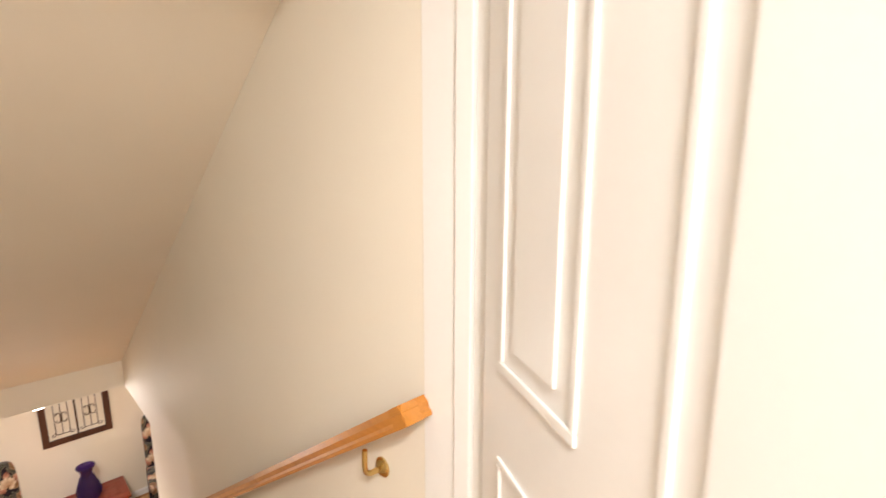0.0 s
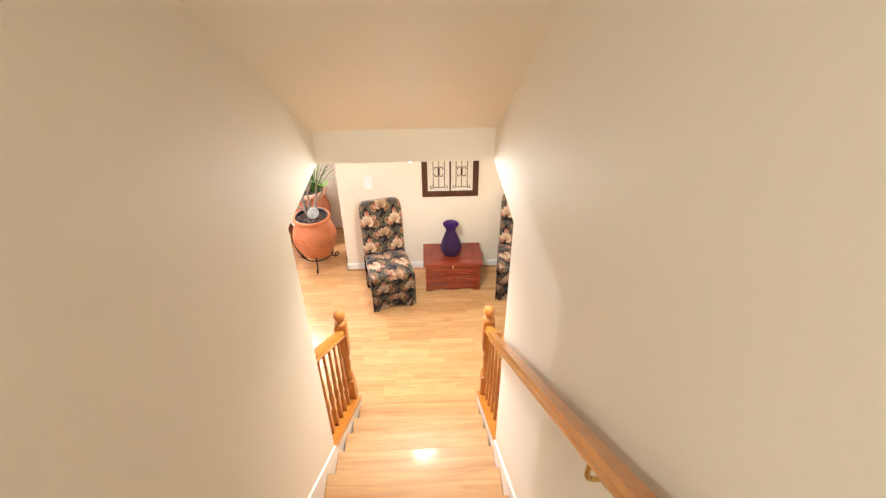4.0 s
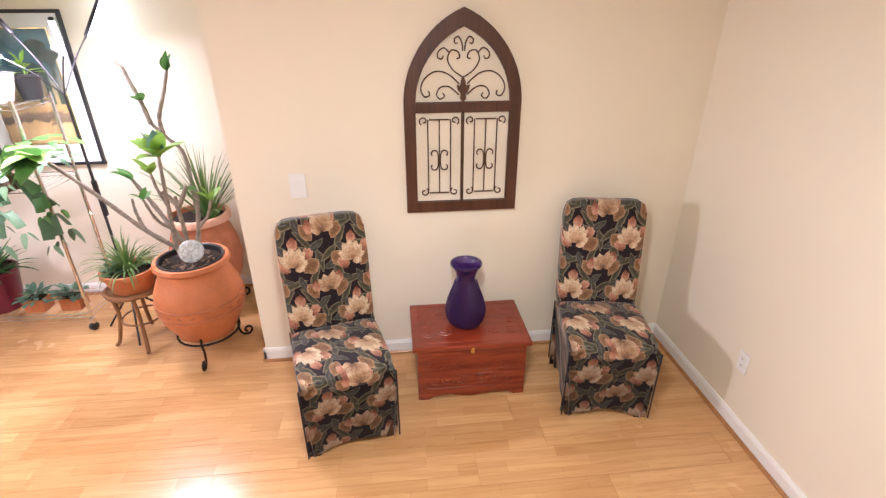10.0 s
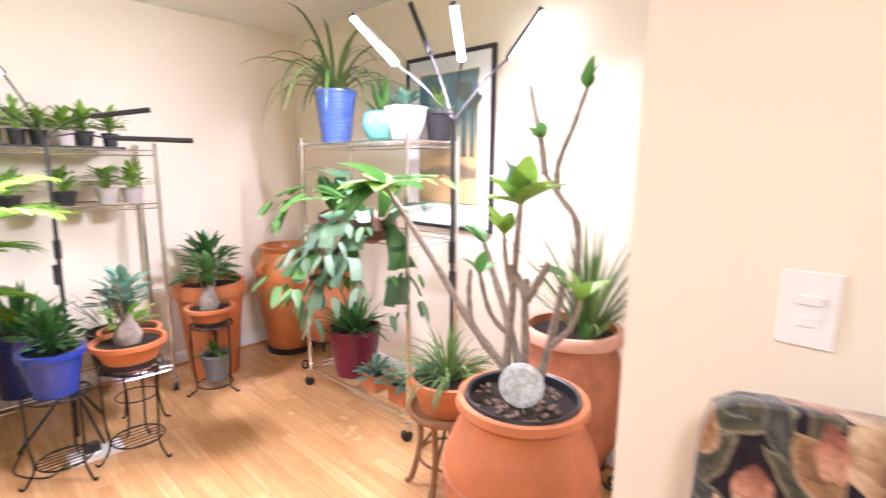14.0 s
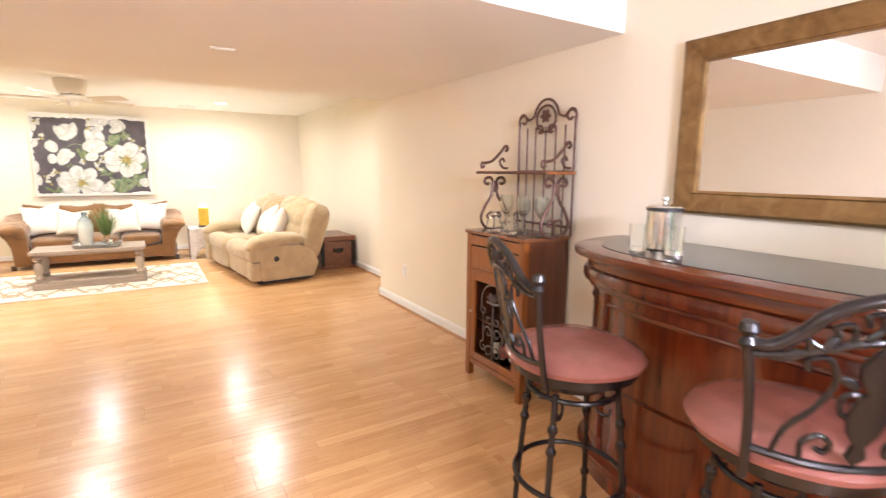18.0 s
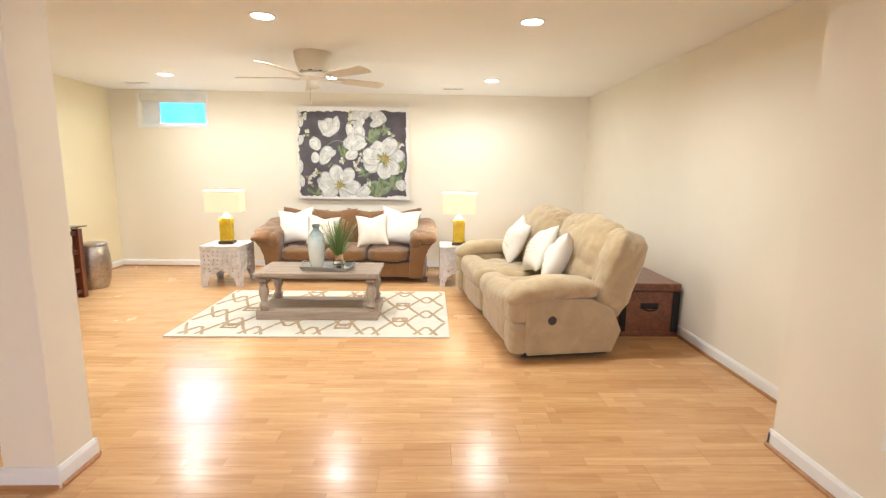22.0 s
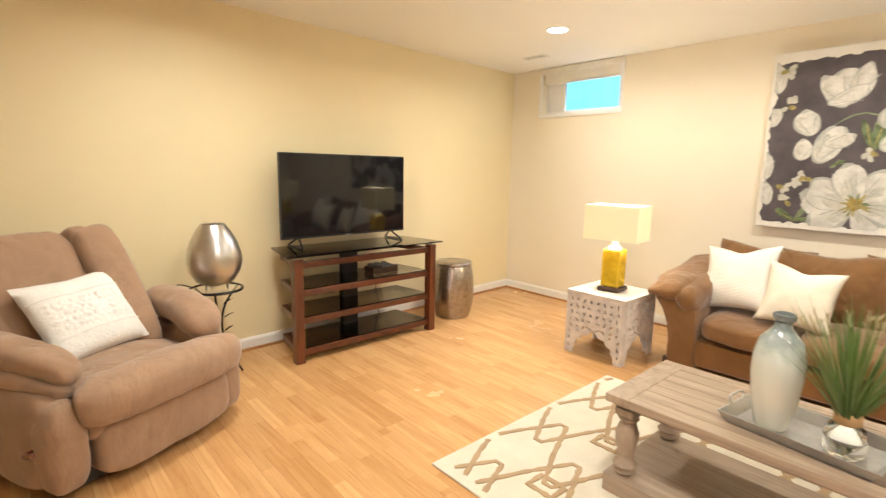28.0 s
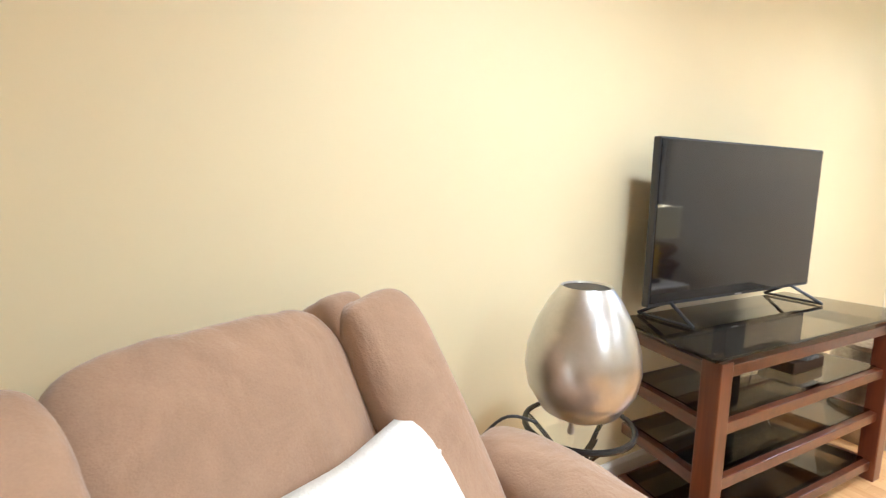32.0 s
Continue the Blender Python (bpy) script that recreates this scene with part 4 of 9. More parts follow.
part("lock_plate", boxed(-0.010, 0.010, -0.209, -0.205, 0.318, 0.346, 0.001), M_BRASS, ch, "small brass lock")
bm = bmesh.new()
for s in (-1, 1):
    for q in (-1, 1):
        for x, z, r in ((0.055, 0.045, 0.036), (0.135, 0.04, 0.042), (0.205, 0.05, 0.034)):
            turn = [(s * (x + r * (1 - k / 22) * math.cos(k * 0.55)), -0.2055, 0.185 + q * (z + r * (1 - k / 22) * math.sin(k * 0.55))) for k in range(20)]
            tube(turn, 0.0042, 5, bm)
        tube([(s * 0.02, -0.2055, 0.185 + q * 0.02), (s * 0.09, -0.2055, 0.185 + q * 0.012), (s * 0.24, -0.2055, 0.185 + q * 0.02)], 0.004, 5, bm)
tube([(-0.26, -0.2055, 0.08), (0.26, -0.2055, 0.08), (0.26, -0.2055, 0.29), (-0.26, -0.2055, 0.29)], 0.0032, 5, bm, True)
part("front_carving", bm, M_CHERRYB, ch, "low carved scrollwork")
bm = bmesh.new()
for s in (-1, 1):
    for q in (-1, 1):
        for x, y, r in ((0.14, 0.075, 0.05), (0.235, 0.09, 0.045), (0.25, 0.0, 0.03)):
            turn = [(s * (x + r * (1 - k / 22) * math.cos(k * 0.55)), q * (y + r * (1 - k / 22) * math.sin(k * 0.55)), 0.3845) for k in range(20)]
            tube(turn, 0.0036, 5, bm)
tube([(-0.295, -0.185, 0.3848), (0.295, -0.185, 0.3848), (0.295, 0.185, 0.3848), (-0.295, 0.185, 0.3848)], 0.0026, 5, bm, True)
part("lid_carving", bm, M_CHERRY, ch, "low carved scrollwork")
part("hasp", boxed(-0.007, 0.007, -0.229, -0.225, 0.345, 0.372, 0.001), M_BRASS, ch)

# hobnail glass vase
m, nt, b = tree("violet_glass")
b.inputs["Base Color"].default_value = (0.085, 0.030, 0.24, 1)
b.inputs["Roughness"].default_value, b.inputs["Transmission Weight"].default_value = 0.06, 0.8
b.inputs["Coat Weight"].default_value = 0.4
M_COBALT = m
va = thing("glass_vase", pose(1.145, 6.44, 0.385) @ Matrix.Scale(1.22, 4), "deep violet hobnail glass vase on the chest", "vase")
prof = [(0, 0), (0.055, 0), (0.07, 0.01), (0.088, 0.05), (0.092, 0.085), (0.08, 0.14), (0.06, 0.20), (0.047, 0.245), (0.046, 0.27), (0.058, 0.30), (0.069, 0.318), (0.074, 0.325), (0.073, 0.331), (0.066, 0.332), (0.050, 0.305), (0.041, 0.27), (0.041, 0.245), (0.055, 0.20), (0.075, 0.14), (0.085, 0.085), (0.06, 0.02), (0, 0.012)]
part("body", lathe(prof, 40), M_COBALT, va, smooth=True, flat_angle=60)
bm = bmesh.new()
for j, z in enumerate([0.022 + 0.0125 * k for k in range(18)]):
    pr = [(0.055, 0), (0.07, 0.01), (0.088, 0.05), (0.092, 0.085), (0.08, 0.14), (0.06, 0.20), (0.047, 0.245)]
    r = np.interp(z, [q[1] for q in pr], [q[0] for q in pr])
    nk = 28
    for k in range(nk):
        a = 2 * math.pi * (k + 0.5 * (j % 2)) / nk
        r_ = bmesh.ops.create_icosphere(bm, subdivisions=1, radius=max(0.0034, r * 0.092), matrix=Matrix.Translation((r * math.cos(a), r * math.sin(a), z)))
tagged(part("hobnail_relief", bm, M_COBALT, va, smooth=True), kind="stuff")

# arched iron wall panel
M_PANELWOOD = wood("dark_brown_panel", (0.055, 0.019, 0.009), (0.12, 0.043, 0.019), 0.45, 2)
M_RUST = plain("rusty_iron", (0.085, 0.042, 0.022), 0.6, 0.4, vary=0.25, scale=25, grain=120, relief=0.2)
pn = thing("iron_wall_panel", pose(1.15, YI, 1.0), "arched dark wooden wall panel with wrought iron scrollwork", "wall decor")
PW, SH, AP = 0.315, 0.60, 1.066


def gothic(w, sh, ap, n=14):
    """Right half of a pointed arch, from the shoulder to the tip."""
    h = ap - sh
    r = (w * w + h * h) / (2 * w)
    out = []
    a1 = math.asin(min(1, h / r))
    for k in range(n + 1):
        a = a1 * k / n
        out.append((w - r + r * math.cos(a), sh + r * math.sin(a)))
    return out


def band(outer, inner, y0, y1):
    bm = bmesh.new()
    lo = [[bm.verts.new((x, y, z)) for x, z in line] for y in (y0, y1) for line in (outer, inner)]
    n = len(outer)
    for k in range(n - 1):
        for q in ((lo[0], lo[1]), (lo[2], lo[3]), (lo[0], lo[2]), (lo[1], lo[3])):
            bm.faces.new((q[0][k], q[0][k + 1], q[1][k + 1], q[1][k]))
    for k in (0, n - 1):
        bm.faces.new((lo[0][k], lo[1][k], lo[3][k], lo[2][k]))
    return bm


fw = 0.062
R_o, R_i = gothic(PW, SH, AP), gothic(PW - fw, SH, AP - 0.088)
for s in (1, -1):
    part("arch_rail", band([(s * x, z) for x, z in R_o], [(s * x, z) for x, z in R_i], -0.028, -0.004), M_PANELWOOD, pn)
    part("stile", boxed(min(s * (PW - fw), s * PW), max(s * (PW - fw), s * PW), -0.028, -0.004, 0.062, SH, 0.002), M_PANELWOOD, pn)
part("bottom_rail", boxed(-PW, PW, -0.028, -0.004, 0, 0.062, 0.002), M_PANELWOOD, pn)
part("crossbar", boxed(-PW + fw, PW - fw, -0.030, -0.004, 0.562, 0.615, 0.002), M_PANELWOOD, pn)
part("mullion", boxed(-0.008, 0.008, -0.026, -0.008, 0.062, 0.562, 0.001), M_RUST, pn)
Q = 0.0038


def scroll(lines, name="scroll"):
    bm = bmesh.new()
    for ln in lines:
        tube(in_xz(ln, -0.016), Q, 6, bm)
    return part(name, bm, M_RUST, pn, smooth=True)


for s in (1, -1):
    cx = s * 0.127
    for dx in (-0.062, 0, 0.062):
        part("bar", tube([(cx + dx, -0.016, 0.113), (cx + dx, -0.016, 0.524)], Q, 6), M_RUST, pn)
    for z in (0.113, 0.524):
        part("bar", tube([(cx - 0.055, -0.016, z), (cx + 0.055, -0.016, z)], Q, 6), M_RUST, pn)
    for q in (-1, 1):
        # C-scrolls in the middle
        half = [(0.040, 0.026), (0.046, 0.038), (0.038, 0.052), (0.022, 0.055), (0.010, 0.042), (0.0065, 0.018)]
        line = [(cx + q * a, 0.302 + c) for a, c in half] + [(cx + q * a, 0.302 - c) for a, c in half[::-1]]
        part("scroll", tube(curve(in_xz(line, -0.016), 3), Q, 6), M_RUST, pn, smooth=True)
        for z, up in ((0.118, -1), (0.518, 1)):
            ex = cx + q * 0.085
            part("scroll", tube(in_xz(spiral(ex, z, 0.008, 0.024, 90 * up + q * 200, 90 * up - q * 150, 14) , -0.016), Q, 6), M_RUST, pn, smooth=True)
    # fan of the arch
    for line in ([(0.02, 0.705), (0.08, 0.755), (0.145, 0.768), (0.20, 0.735), (0.222, 0.685), (0.205, 0.645), (0.178, 0.65), (0.182, 0.672)],
                 [(0.02, 0.65), (0.07, 0.69), (0.118, 0.69), (0.14, 0.655), (0.122, 0.63), (0.098, 0.645), (0.108, 0.66)],
                 [(0.005, 0.74), (0.055, 0.775), (0.082, 0.825), (0.064, 0.868), (0.03, 0.862), (0.02, 0.835), (0.036, 0.828)],
                 [(0.005, 0.865), (0.010, 0.905), (0.028, 0.932), (0.048, 0.920), (0.043, 0.900), (0.031, 0.904)],
                 [(0.072, 0.855), (0.10, 0.880), (0.130, 0.862), (0.132, 0.835), (0.112, 0.828), (0.104, 0.843)]):
        part("scroll", tube(curve(in_xz([(s * x, z) for x, z in line], -0.016), 5), Q, 6), M_RUST, pn, smooth=True)
part("finial", extrude_poly([(0, 0.615), (0.016, 0.630), (0.012, 0.655), (0.028, 0.675), (0.034, 0.700), (0.014, 0.695), (0.012, 0.720), (0, 0.745), (-0.012, 0.720), (-0.014, 0.695), (-0.034, 0.700), (-0.028, 0.675), (-0.012, 0.655), (-0.016, 0.630)], -0.024, -0.010, "xz"), M_RUST, pn)


def wall_plate(m, label, switch):
    t = thing("light_switch" if switch else "wall_outlet", m, label, "switch" if switch else "outlet")
    part("plate", boxed(-0.036, 0.036, -0.006, 0, -0.058, 0.058, 0.002), M_WHITEPL, t)
    if switch:
        part("slider", boxed(-0.017, 0.017, -0.010, -0.006, 0.008, 0.022, 0.001), M_WHITEPL, t)
        part("button", boxed(-0.012, 0.012, -0.009, -0.006, -0.026, -0.010, 0.001), M_WHITEPL, t)
    else:
        for z in (-0.02, 0.02):
            s = part("socket", boxed(-0.016, 0.016, -0.008, -0.006, z - 0.014, z + 0.014, 0.0015), M_WHITEPL, t)
            for x in (-0.006, 0.006):
                part("slot", boxed(x - 0.0012, x + 0.0012, -0.0085, -0.008, z - 0.005, z + 0.005), M_BLACK, s)
    return t


wall_plate(pose(0.235, YI, 1.178) @ Matrix.Scale(1.25, 4), "white dimmer light switch on the cream wall", True)
wall_plate(pose(XR, 5.91, 0.40, 0, 0, -90), "white electrical outlet low on the wall", False)
wall_plate(pose(XB, 0.20, 0.40, 0, 0, 90), "white electrical outlet low on the wall", False)

# ---------------------------------------------------------------- plant room
M_TERRA = plain("terracotta", (0.50, 0.17, 0.06), 0.6, vary=0.14, scale=7, grain=90, relief=0.12, dist=0.003)
M_TERRA_D = plain("terracotta_worn", (0.42, 0.15, 0.065), 0.65, vary=0.22, scale=9, grain=70, relief=0.2, dist=0.003)
M_TERRA_P = plain("terracotta_pale", (0.60, 0.33, 0.22), 0.65, vary=0.12, scale=8)
M_JAR = plain("glazed_jar", (0.55, 0.20, 0.06), 0.3, vary=0.25, scale=4, grain=60, relief=0.06)
M_SOIL = plain("potting_soil", (0.035, 0.020, 0.013), 0.95, vary=0.5, scale=60, grain=160, relief=0.9, dist=0.02)
M_STONEPOT = plain("stone_pot", (0.50, 0.43, 0.37), 0.8, vary=0.10, scale=16, grain=60, relief=0.5, dist=0.008)
M_BLUEPOT = plain("cobalt_glaze", (0.02, 0.05, 0.32), 0.18, vary=0.15, scale=8, relief=0.02)
M_NAVYPOT = plain("navy_glaze", (0.02, 0.03, 0.11), 0.3, vary=0.15, scale=8, relief=0.02)
M_PERI = plain("periwinkle_glaze", (0.10, 0.17, 0.50), 0.3, vary=0.12, scale=10, relief=0.05)
M_AQUA = plain("aqua_glaze", (0.20, 0.50, 0.50), 0.25, vary=0.1, scale=8, relief=0.03)
M_WHITEPOT = plain("white_glaze", (0.62, 0.55, 0.54), 0.3, vary=0.05, scale=8, relief=0.03)
M_MAROON = plain("maroon_glaze", (0.14, 0.012, 0.035), 0.3, vary=0.15, scale=8, relief=0.03)
M_GREYPOT = plain("grey_plastic", (0.16, 0.17, 0.18), 0.5, vary=0.08)
M_GREIGE = plain("greige_pot", (0.42, 0.38, 0.34), 0.6, vary=0.08)
M_RATTAN = wood("rattan", (0.20, 0.09, 0.03), (0.36, 0.19, 0.08), 0.6, 2, 3)
M_DRIFT = wood("driftwood", (0.07, 0.022, 0.014), (0.22, 0.085, 0.05), 0.7, 0, 2)
M_BARK = plain("grey_bark", (0.26, 0.22, 0.17), 0.85, vary=0.3, scale=40, grain=150, relief=0.5, dist=0.006)
M_BARKD = plain("brown_bark", (0.17, 0.11, 0.075), 0.85, vary=0.3, scale=40, grain=150, relief=0.5, dist=0.006)


def leafmat(name, dark, light, rough=0.4):
    m, nt, b = tree(name)
    geo = nt.nodes.new("ShaderNodeNewGeometry")
    v = coords(nt)
    n = noise_tex(nt, v, 30, 3)
    c = ramp(nt, geo.outputs["Random Per Island"], [(0, dark), (1, light)])
    c = mixed(nt, 0.5, c, ramp(nt, n, [(0.3, (0.55, 0.6, 0.5)), (0.7, (1, 1, 1))]), "MULTIPLY")
    nt.links.new(c, b.inputs["Base Color"])
    b.inputs["Roughness"].default_value = rough
    b.inputs["Transmission Weight"].default_value = 0.0
    b.inputs["Subsurface Weight"].default_value = 0.12
    b.inputs["Subsurface Radius"].default_value = (0.02, 0.03, 0.01)
    bump(nt, b, n, 0.15, 0.002)
    tl = nt.nodes.new("ShaderNodeBsdfTranslucent")
    nt.links.new(c, tl.inputs["Color"])
    mx = nt.nodes.new("ShaderNodeMixShader")
    mx.inputs[0].default_value = 0.3
    nt.links.new(b.outputs[0], mx.inputs[1])
    nt.links.new(tl.outputs[0], mx.inputs[2])
    out = next(k for k in nt.nodes if k.type == "OUTPUT_MATERIAL")
    nt.links.new(mx.outputs[0], out.inputs["Surface"])
    return m


M_PALM = leafmat("palm_green", (0.09, 0.22, 0.02), (0.25, 0.42, 0.045))
M_GREEN = leafmat("leaf_green", (0.05, 0.15, 0.03), (0.13, 0.27, 0.06))
M_DEEP = leafmat("deep_green", (0.035, 0.12, 0.03), (0.10, 0.25, 0.06), 0.3)
M_BLUEGR = leafmat("blue_green", (0.10, 0.22, 0.16), (0.20, 0.34, 0.24))
M_SAGE = leafmat("sage_green", (0.09, 0.18, 0.10), (0.19, 0.30, 0.17), 0.5)
M_LIME = leafmat("lime_green", (0.18, 0.36, 0.04), (0.36, 0.56, 0.10))
M_STRAP = leafmat("strap_green", (0.09, 0.17, 0.04), (0.20, 0.28, 0.09))
rng = random.Random(11)


def leaf(bm, base, way, length, width, droop=0.4, segs=5, fold=0.25, tip=1.0, shape="ovate", up=(0, 0, 1)):
    """A folded leaf that leaves base along way and bends down by droop."""
    p = Vector(base)
    d = Vector(way).normalized()
    upv = Vector(up)
    rows = []
    step = length / segs
    for i in range(segs + 1):
        t = i / segs
        if shape == "strap":
            w = width * (0.55 + 0.45 * min(1, t * 4)) * (1 - t ** 3)
        elif shape == "round":
            w = width * math.sqrt(max(0, math.sin(math.pi * min(1, 0.06 + 0.94 * t))))
        else:
            w = width * math.sin(math.pi * min(1, 0.05 + 0.95 * t ** 0.8)) ** 0.8 if t < 1 else 0
        side = d.cross(upv)
        side = side.normalized() if side.length > 1e-4 else Vector((1, 0, 0))
        nrm = side.cross(d).normalized()
        w = max(w, 0.0006)
        rows.append([bm.verts.new(p - side * w + nrm * (w * fold)), bm.verts.new(p), bm.verts.new(p + side * w + nrm * (w * fold))])
        p = p + d * step
        d = (d - Vector((0, 0, droop * (1.2 / segs) * (0.4 + t)))).normalized()
    for a, b in zip(rows, rows[1:]):
        bm.faces.new((a[0], a[1], b[1], b[0]))
        bm.faces.new((a[1], a[2], b[2], b[1]))


def around(tilt_lo, tilt_hi):
    a, e = rng.uniform(0, 2 * math.pi), radians(rng.uniform(tilt_lo, tilt_hi))
    return Vector((math.cos(a) * math.cos(e), math.sin(a) * math.cos(e), math.sin(e)))


def straps(n, length, width, lo, hi, droop, at=(0, 0, 0), spread=0.03, segs=6):
    bm = bmesh.new()
    for _ in range(n):
        d = around(lo, hi)
        leaf(bm, (at[0] + d.x * spread, at[1] + d.y * spread, at[2]), d, length * rng.uniform(0.6, 1.1), width, droop * rng.uniform(0.5, 1.4), segs, 0.3, shape="strap")
    return bm


def bush(n, r, h, size, at=(0, 0, 0), shape="ovate", droop=0.5, flat=0.5):
    """Leaves on short stalks through a low dome."""
    bm = bmesh.new()
    for _ in range(n):
        d = around(5, 85)
        q = rng.uniform(0.35, 1.0)
        b = Vector((at[0] + d.x * r * q, at[1] + d.y * r * q, at[2] + h * (0.15 + d.z * q * 0.85)))
        w = Vector((d.x, d.y, d.z * flat)).normalized()
        L = size * rng.uniform(0.6, 1.15)
        leaf(bm, b, w, L, L * 0.27, droop, 4, 0.22, shape=shape)
        if rng.random() < 0.5:
            tube([(at[0], at[1], at[2]), tuple(b * 0.5 + Vector(at) * 0.5 + Vector((0, 0, 0.02))), tuple(b)], 0.0022, 4, bm)
    return bm


def pot(t, prof, mat, soil_z, soil_r, rim=None, segs=36):
    part("pot", lathe(prof, segs), mat, t, smooth=True)
    bm = lathe([(0, soil_z + 0.006), (soil_r * 0.5, soil_z + 0.004), (soil_r, soil_z)], 24)
    for v in bm.verts:
        v.co.z += noise.noise(v.co * 40) * 0.006
    part("soil", bm, M_SOIL, t, "dark potting soil", smooth=True)


def flared(r0, r1, h, th=0.012, rim=0.02, lip=0.008):
    return [(0, 0), (r0, 0), (r0 + (r1 - r0) * 0.5, h * 0.5), (r1 - 0.002, h - rim), (r1 + lip, h - rim + 0.004), (r1 + lip, h), (r1 - th, h), (r1 - th - 0.004, h - rim * 1.5), (r0 + (r1 - r0) * 0.5 - th, h * 0.5), (0, h * 0.45)]


# areca palm in a stone pot on a rolling caddy
pl = thing("palm_plant", pose(-2.62, 5.42, 0), "bright green feather palm in a textured stone pot", "potted plant", "potted plants on the floor")
part("caddy", lathe([(0, 0.045), (0.198, 0.045), (0.203, 0.05), (0.203, 0.064), (0.196, 0.068), (0, 0.066)], 40), M_WHITEPL, pl, "white rolling plant caddy", smooth=True)
for k in range(4):
    a = radians(45 + 90 * k)
    bm = lathe([(0, -0.012), (0.022, -0.012), (0.022, 0.012), (0, 0.012)], 12)
    part("caster", bm, M_BLACK, pl, m=pose(0.165 * math.cos(a), 0.165 * math.sin(a), 0.0225, 90, 0, 45 + 90 * k))
pot(pl, [(0, 0.067), (0.135, 0.067), (0.140, 0.092), (0.178, 0.108), (0.205, 0.25), (0.212, 0.42), (0.212, 0.545), (0.20, 0.56), (0.222, 0.565), (0.226, 0.575), (0.226, 0.625), (0.216, 0.632), (0.198, 0.628), (0.192, 0.57), (0, 0.55)], M_STONEPOT, 0.585, 0.194)
part("rim", lathe([(0.224, 0.568), (0.2275, 0.574), (0.2275, 0.627), (0.216, 0.6345), (0.197, 0.63)], 40), M_TERRA_P, pl, "pale terracotta rim", smooth=True)
part("trunk", tube(curve([(0, 0, 0.58), (0.01, 0.0, 0.66), (0.0, 0.01, 0.75)]), 0.03, 10, None, False, None), M_BARK, pl, smooth=True)
# each frond: azimuth, elevation, length, bend
for az, el, L, sag in ((268, 60, 1.16, 0.056), (286, 68, 1.08, 0.052), (250, 64, 1.08, 0.054), (276, 76, 0.98, 0.046), (92, 70, 0.90, 0.046), (66, 66, 0.86, 0.050), (116, 60, 0.70, 0.052),
                       (330, 74, 0.84, 0.050), (212, 70, 0.82, 0.050), (264, 38, 0.60, 0.050), (98, 44, 0.56, 0.052), (120, 34, 0.48, 0.050)):
    bm = bmesh.new()
    d = Vector((math.cos(radians(az)) * math.cos(radians(el)), math.sin(radians(az)) * math.cos(radians(el)), math.sin(radians(el))))
    p = Vector((0, 0, 0.66))
    n = 46
    pts = []
    for i in range(n + 1):
        pts.append(p.copy())
        t = i / n
        p = p + d * (L / n)
        d = (d - Vector((0, 0, sag * 0.80 * (0.2 + 1.5 * t)))).normalized()
        if t > 0.20:
            side = d.cross(Vector((0, 0, 1))).normalized()
            up = side.cross(d)
            w = 0.36 * min(1, L / 0.95) * math.sin(math.pi * (0.10 + 0.80 * t)) ** 0.75
            for q in (-1, 1):
                ld = (side * q * 0.80 + d * 0.70 + up * 0.22 + around(-60, 60) * 0.05).normalized()
                leaf(bm, p, ld, w * rng.uniform(0.88, 1.08), 0.0098, 1.0, 5, 0.35, shape="strap", up=up)
    tube(pts, 0.005, 5, bm, taper=[0.010 * (1 - 0.85 * k / n) for k in range(n + 1)])
    part("frond", bm, M_PALM, pl, smooth=True)


# wire stands
def wire_stand(m, label, r, h, low=0.09):
    t = thing("wire_plant_stand", m, label, "plant stand", "black wire plant stands")
    part("top_ring", tube(ring_pts(r, h), 0.005, 6, None, True), M_IRON, t)
    part("low_ring", tube(ring_pts(r * 0.85, low), 0.004, 6, None, True), M_IRON, t)
    bm = bmesh.new()
    for k in range(-3, 4):
        x = k * r * 0.24
        y = math.sqrt(max(0, (r * 0.85) ** 2 - x * x))
        tube([(x, -y, low), (x, y, low)], 0.0025, 5, bm)
    part("low_grid", bm, M_IRON, t)
    bm = bmesh.new()
    for k in range(-2, 3):
        x = k * r * 0.36
        y = math.sqrt(max(0, r * r - x * x))
        tube([(x, -y, h), (x, y, h)], 0.003, 5, bm)
    part("top_grid", bm, M_IRON, t)
    for k in range(3):
        a = radians(120 * k + 30)
        c, s = math.cos(a), math.sin(a)
        pts = curve([(c * r, s * r, h), (c * r * 0.98, s * r * 0.98, h * 0.5), (c * r * 0.9, s * r * 0.9, low), (c * r * 1.15, s * r * 1.15, 0.02), (c * r * 1.3, s * r * 1.3, 0.005), (c * r * 1.38, s * r * 1.38, 0.02)])
        part("leg", tube(pts, 0.0055, 6), M_IRON, t, smooth=True)
    return t


wire_stand(pose(-2.33, 5.90, 0), "black wire stand holding a blue pot", 0.125, 0.41)
wire_stand(pose(-2.30, 6.19, 0), "black wire stand holding a terracotta bowl", 0.135, 0.47)
wire_stand(pose(-2.74, 6.74, 0), "black wire stand holding a shallow bowl", 0.125, 0.44, 0.05)

g = thing("potted_bush", pose(-2.33, 5.90, 0.415), "glossy cobalt blue pot with a small leafy plant", "potted plant", "potted plants on stands")
pot(g, flared(0.085, 0.118, 0.205, 0.012, 0.03, 0.012), M_BLUEPOT, 0.18, 0.106)
part("foliage", bush(150, 0.12, 0.21, 0.06, (0, 0, 0.18), flat=0.7), M_DEEP, g)


